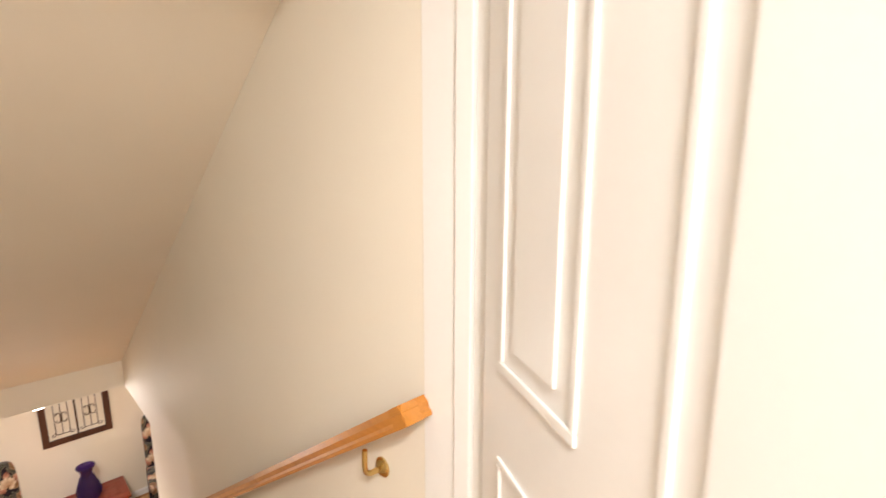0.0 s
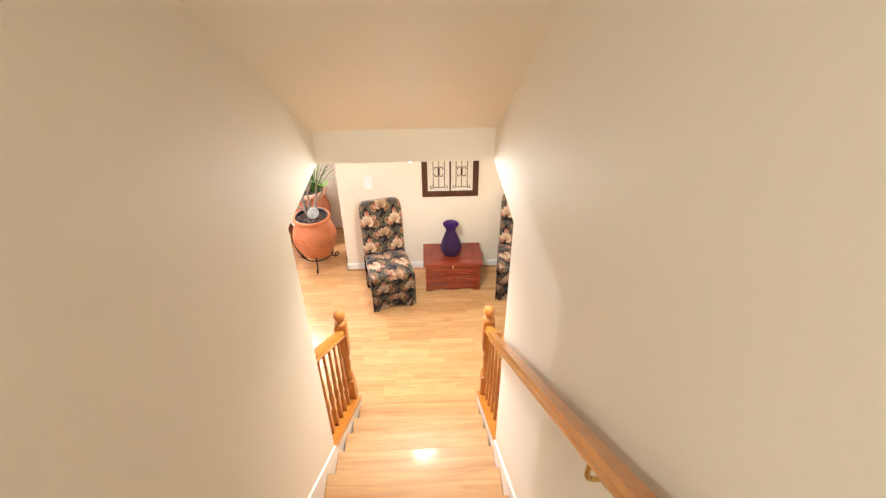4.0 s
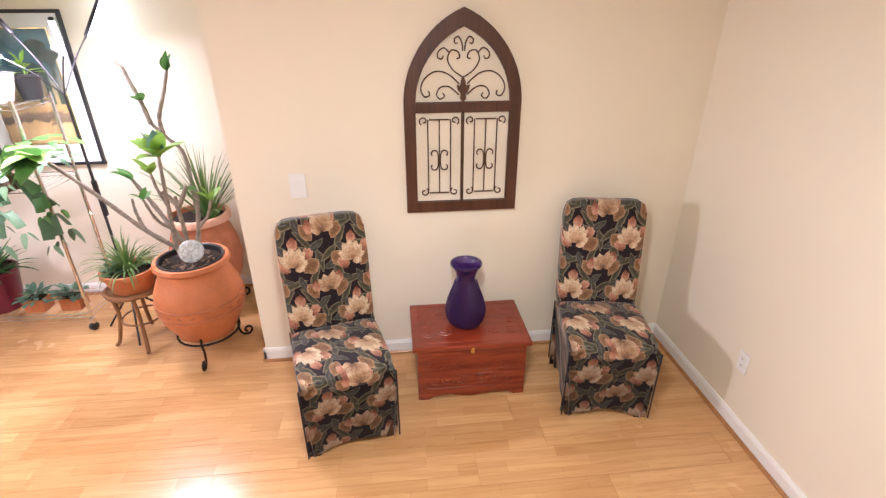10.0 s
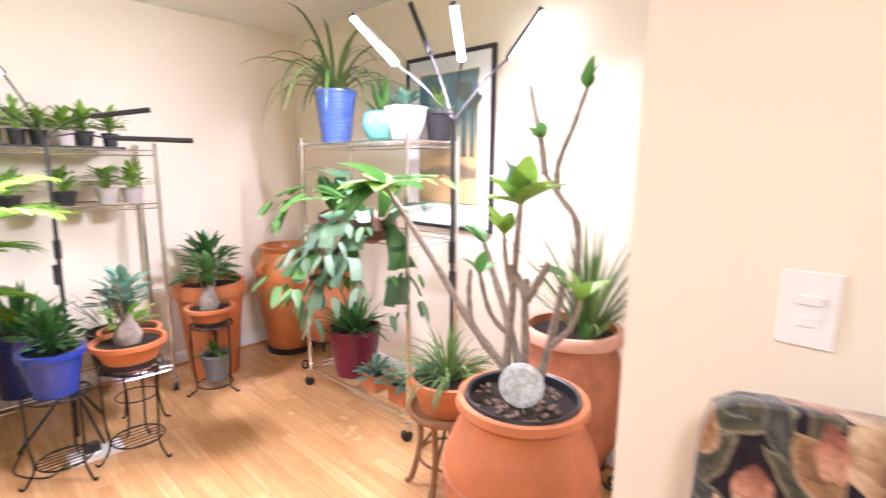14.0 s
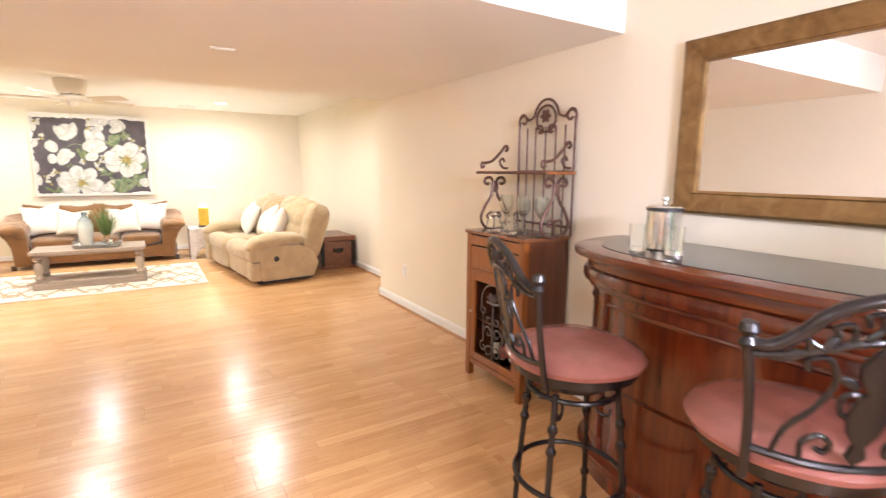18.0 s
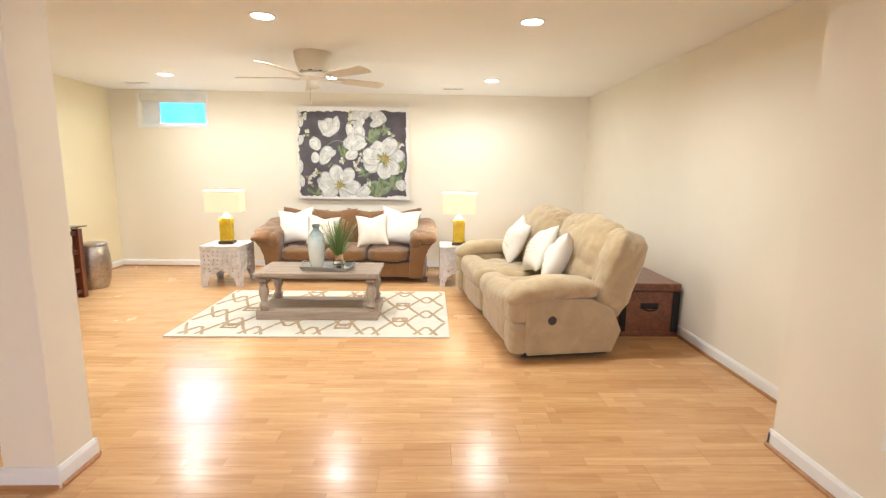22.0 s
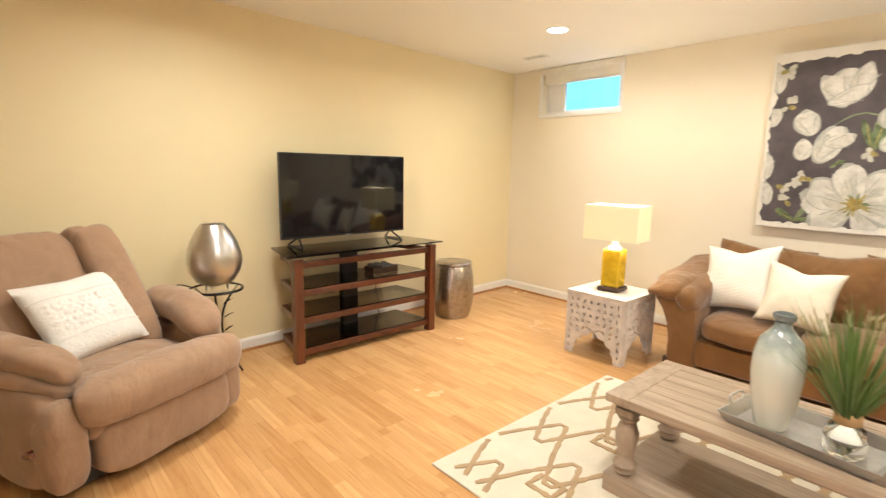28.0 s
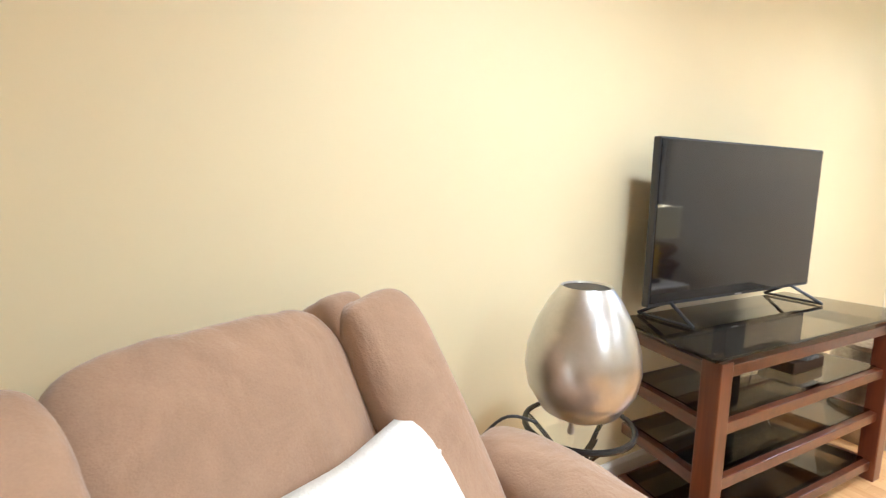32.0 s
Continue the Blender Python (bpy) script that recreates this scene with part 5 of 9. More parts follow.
def bowl_plant(m, label, r, h, mat, kind):
    g = thing("bowl_planter", m, label, "potted plant", "potted plants on stands")
    pot(g, flared(r * 0.66, r, h, 0.012, 0.025, 0.008), mat, h - 0.02, r - 0.014)
    part("saucer", lathe([(0, -0.002), (r * 0.72, -0.002), (r * 0.76, 0.028), (r * 0.70, 0.028), (0, 0.004)], 28), M_BLACK, g, "black saucer", smooth=True)
    bm = lathe([(0.055, h - 0.02), (0.062, h + 0.02), (0.045, h + 0.06), (0.026, h + 0.10), (0.014, h + 0.13), (0, h + 0.132)], 14)
    for v in bm.verts:
        v.co += noise.noise_vector(v.co * 18) * 0.012
    for k in range(4):
        a = rng.uniform(0, 6.3)
        e = Vector((math.cos(a) * 0.06, math.sin(a) * 0.06, h + 0.2 + 0.03 * k))
        tube(curve([(0, 0, h + 0.06), (e.x * 0.6, e.y * 0.6, h + 0.13), tuple(e)]), 0.006, 6, bm)
    part("caudex", bm, M_BARK, g, "swollen pale trunk", smooth=True)
    part("foliage", bush(105 if kind else 60, 0.14, 0.19, 0.065, (0, 0, h + 0.13), "round", 0.2), M_BLUEGR if kind else M_GREEN, g)
    return g


bowl_plant(pose(-2.30, 6.19, 0.475), "terracotta bowl with a swollen-trunk succulent", 0.155, 0.125, M_TERRA, 1)
bowl_plant(pose(-2.74, 6.74, 0.445), "shallow terracotta bowl with a stubby trunk plant", 0.138, 0.115, M_TERRA, 0)
g = thing("potted_plant", pose(-2.60, 6.27, 0.0), "terracotta pot behind the succulent on a low stool", "potted plant", "potted plants on the floor")
pot(g, [(0, 0.34)] + [(r, z + 0.34) for r, z in flared(0.10, 0.142, 0.22)[1:-1]] + [(0, 0.44)], M_TERRA, 0.54, 0.128)
for k in range(3):
    c, q = math.cos(radians(120 * k + 80)), math.sin(radians(120 * k + 80))
    part("stand_leg", tube(curve([(c * 0.115, q * 0.115, 0.332), (c * 0.10, q * 0.10, 0.18), (c * 0.12, q * 0.12, 0.03), (c * 0.15, q * 0.15, 0.007)]), 0.006, 6), M_IRON, g, smooth=True)
part("stand_ring", tube(ring_pts(0.115, 0.333, 28), 0.006, 6, None, True), M_IRON, g, smooth=True)
part("stand_ring", tube(ring_pts(0.102, 0.18, 28), 0.004, 6, None, True), M_IRON, g, smooth=True)
part("foliage", bush(50, 0.10, 0.17, 0.07, (0, 0, 0.54), "round", 0.2), M_LIME, g)
g = thing("potted_plant", pose(-2.76, 6.76, 0.065), "small grey plastic pot with a seedling", "potted plant", "potted plants on stands")
pot(g, flared(0.062, 0.085, 0.17, 0.006, 0.02, 0.006), M_GREYPOT, 0.15, 0.076)
part("foliage", bush(14, 0.09, 0.06, 0.07, (0, 0, 0.15), droop=1.0), M_GREEN, g)
g = thing("potted_plant", pose(-3.04, 6.86, 0), "tall terracotta pot with broad dark green leaves", "potted plant", "potted plants on the floor")
pot(g, flared(0.15, 0.215, 0.65, 0.015, 0.09, 0.016), M_TERRA, 0.61, 0.195)
part("foliage", bush(85, 0.20, 0.30, 0.13, (0, 0, 0.62), flat=0.5, droop=0.8), M_DEEP, g)

jr = thing("storage_jar", pose(-3.07, 7.46, 0) @ Matrix.Diagonal((1.17, 1.17, 0.95, 1)), "tall orange glazed clay jar with lug handles", "jar")
part("base_ring", lathe([(0, 0), (0.15, 0), (0.155, 0.03), (0.14, 0.04), (0, 0.04)], 32), M_BLACK, jr, smooth=True)
part("body", lathe([(0, 0.041), (0.135, 0.041), (0.15, 0.08), (0.185, 0.35), (0.208, 0.58), (0.205, 0.68), (0.175, 0.75), (0.160, 0.775), (0.160, 0.83), (0.178, 0.85), (0.18, 0.87), (0.165, 0.875), (0.145, 0.85), (0.14, 0.78), (0.17, 0.70), (0, 0.4)], 44), M_JAR, jr, smooth=True)
for s in (0, 180):
    part("lug", tube([(0.17 + 0.055 * math.sin(math.pi * k / 8), 0, 0.66 + 0.09 * k / 8) for k in range(9)], 0.016, 8), M_JAR, jr, smooth=True, m=pose(0, 0, 0, 0, 0, 100 + s))


def scroll_stand(m, r, h, label, n=3):
    t = thing("scroll_plant_stand", m, label, "plant stand", "iron scroll plant stands")
    part("ring", tube(ring_pts(r, h), 0.007, 6, None, True), M_IRON, t)
    for k in range(n):
        a = 360 / n * k + 35
        pts = [(r * 0.96, 0, h + 0.06), (r * 1.02, 0, h), (r * 0.95, 0, h * 0.6), (r * 1.05, 0, 0.03), (r * 1.25, 0, 0.01)]
        sp = [(x, 0, z) for x, z in spiral(r * 1.25, 0.045, 0.036, 0.010, -90, 270, 14)]
        part("leg", tube(curve(pts) + sp[1:], 0.008, 7), M_IRON, t, smooth=True, m=pose(0, 0, 0, 0, 0, a))
    return t


# round-bellied terracotta pots
def belly_pot(m, label, R, H, mat, neck=0.8, band=False):
    g = thing("terracotta_pot", m, label, "potted plant", "large terracotta pots")
    pr = [(0, 0), (R * 0.58, 0), (R * 0.66, 0.02), (R * 0.92, H * 0.28), (R, H * 0.48), (R * 0.96, H * 0.64), (R * 0.84, H * 0.78), (R * neck * 0.94, H * 0.86), (R * neck * 0.94, H * 0.91), (R * neck, H * 0.93), (R * neck + 0.012, H * 0.955), (R * neck + 0.006, H), (R * neck - 0.018, H), (R * neck - 0.026, H * 0.92), (R * 0.6, H * 0.8), (0, H * 0.78)]
    pot(g, pr, mat, H * 0.945, R * neck - 0.022, segs=48)
    if band:
        bm = bmesh.new()
        for z0 in (0.40, 0.53):
            tube(ring_pts(R * 0.985 if z0 < 0.5 else R * 0.998, H * z0, 48), 0.005, 6, bm, True)
        for k in range(22):
            a = 2 * math.pi * k / 22
            box(bm, -0.004, 0.004, -0.014, 0.014, -0.007, 0.007, 0.002, m=pose(R * 0.992 * math.cos(a), R * 0.992 * math.sin(a), H * 0.465, 0, 0, math.degrees(a)) @ pose(0, 0, 0, 25 if k % 2 else -25, 0, 0))
        part("relief_band", bm, M_TERRA_D, g)
    return g


scroll_stand(pose(-0.50, 6.88, 0), 0.19, 0.16, "black iron scroll stand under the terracotta pot")
g = belly_pot(pose(-0.50, 6.88, 0.155), "terracotta belly pot with a branching plumeria plant", 0.262, 0.535, M_TERRA, 0.80, True)
part("liner", lathe([(0.186, 0.505), (0.196, 0.53), (0.19, 0.545), (0.178, 0.54), (0.176, 0.50)], 40), M_BLACK, g, "black liner pot", smooth=True)
bm = bmesh.new()
for k in range(60):
    a, q = rng.uniform(0, 6.3), rng.uniform(0.02, 0.165)
    box(bm, -0.012, 0.012, -0.007, 0.007, -0.004, 0.004, 0.001, m=pose(q * math.cos(a), q * math.sin(a), 0.513, rng.uniform(-30, 30), rng.uniform(-30, 30), rng.uniform(0, 180)))
ob = part("bark_mulch", bm, M_BARKD, g)
ob["kind"] = "stuff"


def limbs(lines, thick=0.016):
    for pts in lines:
        c = curve(pts, 6)
        nk = len(c)
        part("branch", tube(c, 0.01, 8, taper=[thick * (1 - 0.4 * k / nk) + 0.0016 * math.sin(k * 2.1) for k in range(nk)]), M_BARK, g, smooth=True)


BR = [
    [(-0.02, -0.02, 0.51), (-0.06, -0.01, 0.62), (-0.056, 0, 0.80), (-0.046, 0, 1.0), (-0.034, 0, 1.165)],
    [(-0.05, -0.01, 0.60), (-0.20, -0.03, 0.74), (-0.40, -0.05, 0.98), (-0.60, -0.08, 1.21)],
    [(0.0, -0.01, 0.51), (0.004, 0, 0.70), (-0.004, 0, 0.86), (0.0, 0, 0.93)],
    [(0.0, 0, 0.86), (0.035, 0.005, 0.92), (0.07, 0.01, 0.99)],
    [(0.0, 0, 0.87), (-0.03, 0.0, 0.92), (-0.065, 0.0, 0.965)],
    [(0.03, 0.02, 0.51), (0.08, 0.03, 0.75), (0.115, 0.03, 0.95)],
    [(-0.02, 0.02, 0.60), (-0.14, 0.06, 0.82), (-0.27, 0.12, 1.0)],
    [(-0.05, 0.0, 0.72), (-0.12, -0.03, 0.80), (-0.16, -0.04, 0.93)],
    [(0.08, 0.03, 0.72), (0.15, 0.02, 0.80), (0.19, 0.0, 0.90)],
    [(-0.20, -0.03, 0.74), (-0.24, 0.0, 0.84), (-0.25, 0.02, 0.92)],
    [(-0.056, 0.0, 0.88), (-0.10, 0.02, 0.98), (-0.115, 0.03, 1.06)],
]
limbs(BR[:7])
limbs(BR[7:], 0.011)


def crown(at, n, size, lo=-5, hi=50, name="leaf", mat=None):
    for _ in range(n):
        bm = bmesh.new()
        leaf(bm, at, around(lo, hi), size * rng.uniform(0.7, 1.1), size * 0.24, 0.5, 6, 0.3)
        part(name, bm, mat or M_GREEN, g, smooth=True)


crown(BR[0][-1], 9, 0.19, 5, 62, mat=M_LIME)
crown(BR[0][-1], 3, 0.17, 60, 85, mat=M_BLUEGR)
crown(BR[1][-1], 6, 0.22, -12, 16, mat=M_LIME)
crown(BR[1][-1], 7, 0.24, -40, 30)
crown(BR[5][-1], 2, 0.13, 0, 25)
crown(BR[6][-1], 3, 0.12, 30, 60)
crown(BR[7][-1], 3, 0.10, 20, 70)
crown(BR[8][-1], 4, 0.11, 10, 70, mat=M_LIME)
crown(BR[10][-1], 4, 0.12, 20, 75, mat=M_LIME)
part("plant_tag", lathe([(0, 0.006), (0.055, 0.006), (0.068, 0.003), (0.07, 0), (0, -0.002)], 32), plain("speckled_plate", (0.62, 0.68, 0.72), 0.3, vary=0.35, scale=60), g, "speckled blue and white ceramic disc", m=pose(0.045, -0.075, 0.61, 78, 0, 30))
part("pick", tube([(0.04, -0.07, 0.50), (0.044, -0.073, 0.575)], 0.004, 6), M_BLACK, g)

scroll_stand(pose(-0.63, 7.44, 0), 0.17, 0.15, "black iron scroll stand by the wall")
g = belly_pot(pose(-0.63, 7.44, 0.145), "terracotta belly pot with tall grassy aloe leaves", 0.245, 0.62, M_TERRA_D, 0.82)
part("rim_band", lathe([(0.204, 0.572), (0.216, 0.578), (0.2165, 0.612), (0.208, 0.6235), (0.184, 0.6235)], 40), M_TERRA_P, g, "pale rim", smooth=True)
part("foliage", straps(80, 0.56, 0.0065, 40, 86, 0.9, (0.06, 0.02, 0.58), 0.05), M_STRAP, g)
TB = [
    [(0.0, 0.0, 0.56), (0.0, 0.0, 0.70), (0.012, -0.02, 1.04), (-0.06, -0.05, 1.17), (-0.135, -0.06, 1.27)],
    [(-0.13, -0.06, 1.26), (-0.15, -0.07, 1.40), (-0.18, -0.08, 1.52), (-0.195, -0.09, 1.61)],
    [(-0.075, -0.05, 1.20), (-0.07, -0.06, 1.30), (0.0, -0.08, 1.45), (0.055, -0.09, 1.585)],
    [(-0.195, -0.09, 1.61), (-0.25, -0.09, 1.64), (-0.32, -0.09, 1.655)],
    [(-0.195, -0.09, 1.61), (-0.24, -0.09, 1.66)],
]
limbs(TB[:3])
limbs(TB[3:], 0.006)
crown(TB[2][-1], 3, 0.12, 40, 80)
crown(TB[1][1], 3, 0.11, 20, 60)
for _ in range(9):
    part("aloe_leaf", straps(1, 0.24, 0.013, 35, 80, 0.2, (0.08, -0.04, 0.58), 0.03), M_GREEN, g)

scroll_stand(pose(-2.62, 7.50, 0), 0.15, 0.20, "black iron scroll stand behind the wire shelf")
belly_pot(pose(-2.62, 7.50, 0.195), "wide empty terracotta bowl with ribbed bands", 0.215, 0.46, M_TERRA, 0.86, True)

# spider plant on a bent-wood stand
st = thing("rattan_plant_stand", pose(-0.97, 7.03, 0), "round rattan plant stand with splayed legs", "plant stand")
part("hoop", tube(ring_pts(0.165, 0.42), 0.014, 8, None, True), M_RATTAN, st, smooth=True)
part("top", lathe([(0, 0.405), (0.16, 0.405), (0.16, 0.42), (0, 0.42)], 28), M_RATTAN, st)
for k in range(4):
    c, s = math.cos(radians(20 + 90 * k)), math.sin(radians(20 + 90 * k))
    part("leg", tube(curve([(c * 0.15, s * 0.15, 0.41), (c * 0.13, s * 0.13, 0.25), (c * 0.17, s * 0.17, 0.06), (c * 0.20, s * 0.20, 0.014)]), 0.013, 8), M_RATTAN, st, smooth=True)
part("brace", tube(ring_pts(0.125, 0.2, 20), 0.007, 6, None, True), M_RATTAN, st)
g = thing("potted_plant", pose(-0.97, 7.03, 0.425), "low terracotta pot with an arching spider plant", "potted plant", "potted plants on stands")
pot(g, flared(0.12, 0.158, 0.14, 0.012, 0.03, 0.008), M_TERRA, 0.12, 0.142)
part("foliage", straps(90, 0.28, 0.007, 25, 85, 2.0, (0, 0, 0.12), 0.04), M_STRAP, g)
part("succulent", bush(26, 0.045, 0.05, 0.05, (-0.08, -0.06, 0.12), "round", 0.1), M_BLUEGR, g)


# ---- wire shelving
def shelf_unit(m, label, W, D, levels, H, castors=True):
    """Chrome wire shelving; local x along the width, y to the back."""
    t = thing("wire_shelf", m, label, "shelf", "chrome wire shelves")
    for x in (0, W):
        for y in (0, D):
            bm = tube([(x, y, 0.10), (x, y, H)], 0.0125, 10)
            for k in range(int(H / 0.1)):
                tube(ring_pts(0.0132, 0.15 + 0.1 * k, 10, (x, y)), 0.0012, 4, bm, True)
            pp = part("post", bm, M_CHROME, t)
            bm = lathe([(0, -0.014), (0.03, -0.014), (0.03, 0.014), (0, 0.014)], 14)
            bmesh.ops.transform(bm, matrix=pose(x, y - 0.012, 0.0305, 90, 0, 70), verts=bm.verts)
            part("wheel", bm, M_BLACK, pp)
            part("fork", boxed(x - 0.016, x + 0.016, y - 0.02, y + 0.012, 0.05, 0.10, 0.004), M_CHROME, pp)
    wire = zig = None
    for z in levels:
        bm = bmesh.new()
        for dz in (0, -0.028):
            for a, b in (((0, 0), (W, 0)), ((0, D), (W, D)), ((0, 0), (0, D)), ((W, 0), (W, D))):
                tube([(*a, z + dz), (*b, z + dz)], 0.0032, 5, bm)
        tray = part("shelf_rim", bm, M_CHROME, t)
        for k in range(23):
            at = pose(W * (k + 1) / 24, 0, z)
            if wire is None:
                wire = part("wire", tube([(0, 0, -0.004), (0, D, -0.004)], 0.0018, 4), M_CHROME, tray, m=at)
            else:
                again(wire, tray, at)
            if k % 2 == 0:
                continue
            if zig is None:
                zig = part("truss_wire", tube([(-W / 48, 0, -0.028), (0, 0, 0), (W / 48, 0, -0.028)], 0.0016, 4), M_CHROME, tray, m=at)
            else:
                again(zig, tray, at)
    return t


SA = pose(-2.37, 7.21, 0)
shelf_unit(SA, "chrome wire shelf on casters full of houseplants", 0.95, 0.36, (0.13, 1.06, 1.56), 1.59)
SB = pose(-2.92, 5.66, 0, 0, 0, 90)
shelf_unit(SB, "chrome wire shelf of seedling pots on casters", 0.90, 0.36, (0.17, 1.20, 1.51), 1.55)

on_a = "potted plants on the wire shelf"
g = thing("potted_plant", pose(-2.22, 7.36, 1.562), "tall periwinkle blue pot with long arching orchid leaves", "potted plant", on_a)
pot(g, flared(0.085, 0.125, 0.31, 0.01, 0.02, 0.004), M_PERI, 0.29, 0.114)
bm = bmesh.new()
for k in range(12):
    z = 0.04 + 0.02 * k
    tube(ring_pts(0.085 + 0.04 * z / 0.31 + 0.0005, z, 32), 0.0025, 4, bm, True)
part("ribs", bm, M_PERI, g)
part("foliage", straps(40, 0.64, 0.013, 30, 82, 3.2, (0, 0, 0.28), 0.04, 10), M_STRAP, g)
g = thing("potted_plant", pose(-1.78, 7.36, 1.562), "round aqua pot with a spiky aloe", "potted plant", on_a)
pot(g, [(0, 0), (0.06, 0), (0.085, 0.02), (0.112, 0.07), (0.113, 0.11), (0.10, 0.15), (0.104, 0.158), (0.092, 0.158), (0.088, 0.13), (0, 0.1)], M_AQUA, 0.14, 0.09)
part("foliage", straps(20, 0.22, 0.014, 40, 88, 0.2, (0, 0, 0.135), 0.03), M_GREEN, g)
g = thing("potted_plant", pose(-1.56, 7.33, 1.562), "white scalloped pot with a blue-green succulent", "potted plant", on_a)
pot(g, [(0, 0), (0.062, 0), (0.07, 0.01), (0.096, 0.09), (0.108, 0.145), (0.112, 0.165), (0.102, 0.167), (0.094, 0.14), (0, 0.12)], M_WHITEPOT, 0.15, 0.098)
part("foliage", bush(46, 0.10, 0.08, 0.06, (0, 0, 0.145), "round", 0.1), M_BLUEGR, g)
g = thing("potted_plant", pose(-1.46, 7.47, 1.562), "small black nursery pot with a sprout", "potted plant", on_a)
pot(g, flared(0.055, 0.078, 0.15, 0.005, 0.02, 0.005), M_BLACK, 0.13, 0.07)
part("foliage", bush(16, 0.06, 0.10, 0.07, (0, 0, 0.13)), M_LIME, g)
g = thing("driftwood_planter", pose(-2.20, 7.34, 1.062), "brown driftwood planter with a broad-leaved fern", "potted plant", on_a)
bm = soft(-0.15, 0.15, -0.075, 0.075, 0.0, 0.10, 3, 7, (0, 0, 0), 0.03, 2.0, None, 9)
for v in bm.verts:
    v.co.z = max(v.co.z, 0)
part("log", bm, M_DRIFT, g, smooth=True)
bm = bmesh.new()
for k in range(9):
    leaf(bm, (rng.uniform(-0.06, 0.06), 0, 0.09), around(35, 85), 0.26 * rng.uniform(0.7, 1.1), 0.05, 0.5, 6, 0.2, shape="round")
part("foliage", bm, M_DEEP, g, smooth=True)


def antler(bm, base, way, L, w, droop):
    """A staghorn frond: a narrow stalk that broadens, forks, and forks again into blunt lobes."""
    def blade(p, d, length, w0, w1, bend, n=5):
        rows = []
        for i in range(n + 1):
            t = i / n
            side = d.cross(Vector((0, 0, 1)))
            side = side.normalized() if side.length > 1e-3 else Vector((1, 0, 0))
            ww = w0 + (w1 - w0) * t
            cup = side.cross(d) * (ww * 0.25)
            rows.append([bm.verts.new(p - side * ww + cup), bm.verts.new(p), bm.verts.new(p + side * ww + cup)])
            p = p + d * (length / n)
            d = (d - Vector((0, 0, bend / n))).normalized()
        for a, b in zip(rows, rows[1:]):
            bm.faces.new((a[0], a[1], b[1], b[0])), bm.faces.new((a[1], a[2], b[2], b[1]))
        return p, d, side

    p, d, side = blade(Vector(base), Vector(way).normalized(), L * 0.46, w * 0.30, w * 1.25, droop)
    for q in (-0.75, 0.05, 0.8):
        p2, d2, side2 = blade(p + side * (q * w * 0.8) - d * 0.01, (d + side * (q * 0.75 + rng.uniform(-0.15, 0.15))).normalized(), L * rng.uniform(0.18, 0.30), w * 0.55, w * 0.50, droop * 0.6, 3)
        for r in (-0.6, 0.6):
            leaf(bm, p2 + side2 * (r * w * 0.28) - d2 * 0.006, d2 + side2 * r * 0.8, L * rng.uniform(0.12, 0.26), w * 0.34, droop * 0.5, 4, 0.15, shape="strap")


g = thing("staghorn_fern", pose(-1.66, 7.19, 1.062), "large staghorn fern spilling over the wire shelf", "potted plant", on_a)
part("basket", lathe([(0, 0), (0.10, 0), (0.13, 0.05), (0.12, 0.10), (0, 0.10)], 20), M_BARKD, g, "mossy brown root basket", smooth=True)
part("shield_frond", soft(-0.10, 0.10, -0.09, 0.02, -0.02, 0.16, 2.5, 6, (0, 0, 0), 0.03, 5.0, None, 10), plain("dried_frond", (0.30, 0.17, 0.13), 0.8, vary=0.2), g, smooth=True)
for k in range(20):
    a = radians(rng.uniform(165, 375))
    e = radians(rng.choice((-35, -15, 5, 25, 45, 65)) + rng.uniform(-10, 10))
    bm = bmesh.new()
    antler(bm, (0.09 * math.cos(a), 0.06 * math.sin(a), rng.uniform(0.0, 0.12)), (math.cos(a) * math.cos(e), math.sin(a) * math.cos(e), math.sin(e)), rng.uniform(0.36, 0.62), rng.uniform(0.044, 0.068), rng.uniform(0.4, 1.6))
    part("frond", bm, (M_SAGE, M_GREEN)[k % 2], g, smooth=True)
g = thing("potted_plant", pose(-2.08, 7.36, 0.135), "glossy maroon pot with trailing strappy leaves", "potted plant", on_a)
pot(g, flared(0.12, 0.165, 0.30, 0.012, 0.02, 0.004), M_MAROON, 0.28, 0.15)
part("foliage", straps(70, 0.26, 0.013, 15, 80, 1.0, (0, 0, 0.28), 0.07), M_DEEP, g)
for x, dx in ((-1.80, 0), (-1.56, 1)):
    g = thing("potted_plant", pose(x, 7.30, 0.135), "small square terracotta pot with a blue-green succulent", "potted plant", on_a)
    bm = extrude_poly([(-0.065, -0.055), (0.065, -0.055), (0.065, 0.055), (-0.065, 0.055)], 0, 0.095, "xy", None, 0.006)
    part("pot", bm, M_TERRA, g)
    part("soil", boxed(-0.055, 0.055, -0.045, 0.045, 0.095, 0.10), M_SOIL, g)
    part("foliage", bush(40, 0.11, 0.07, 0.065, (0, 0, 0.09), "round", 0.6), M_BLUEGR, g)

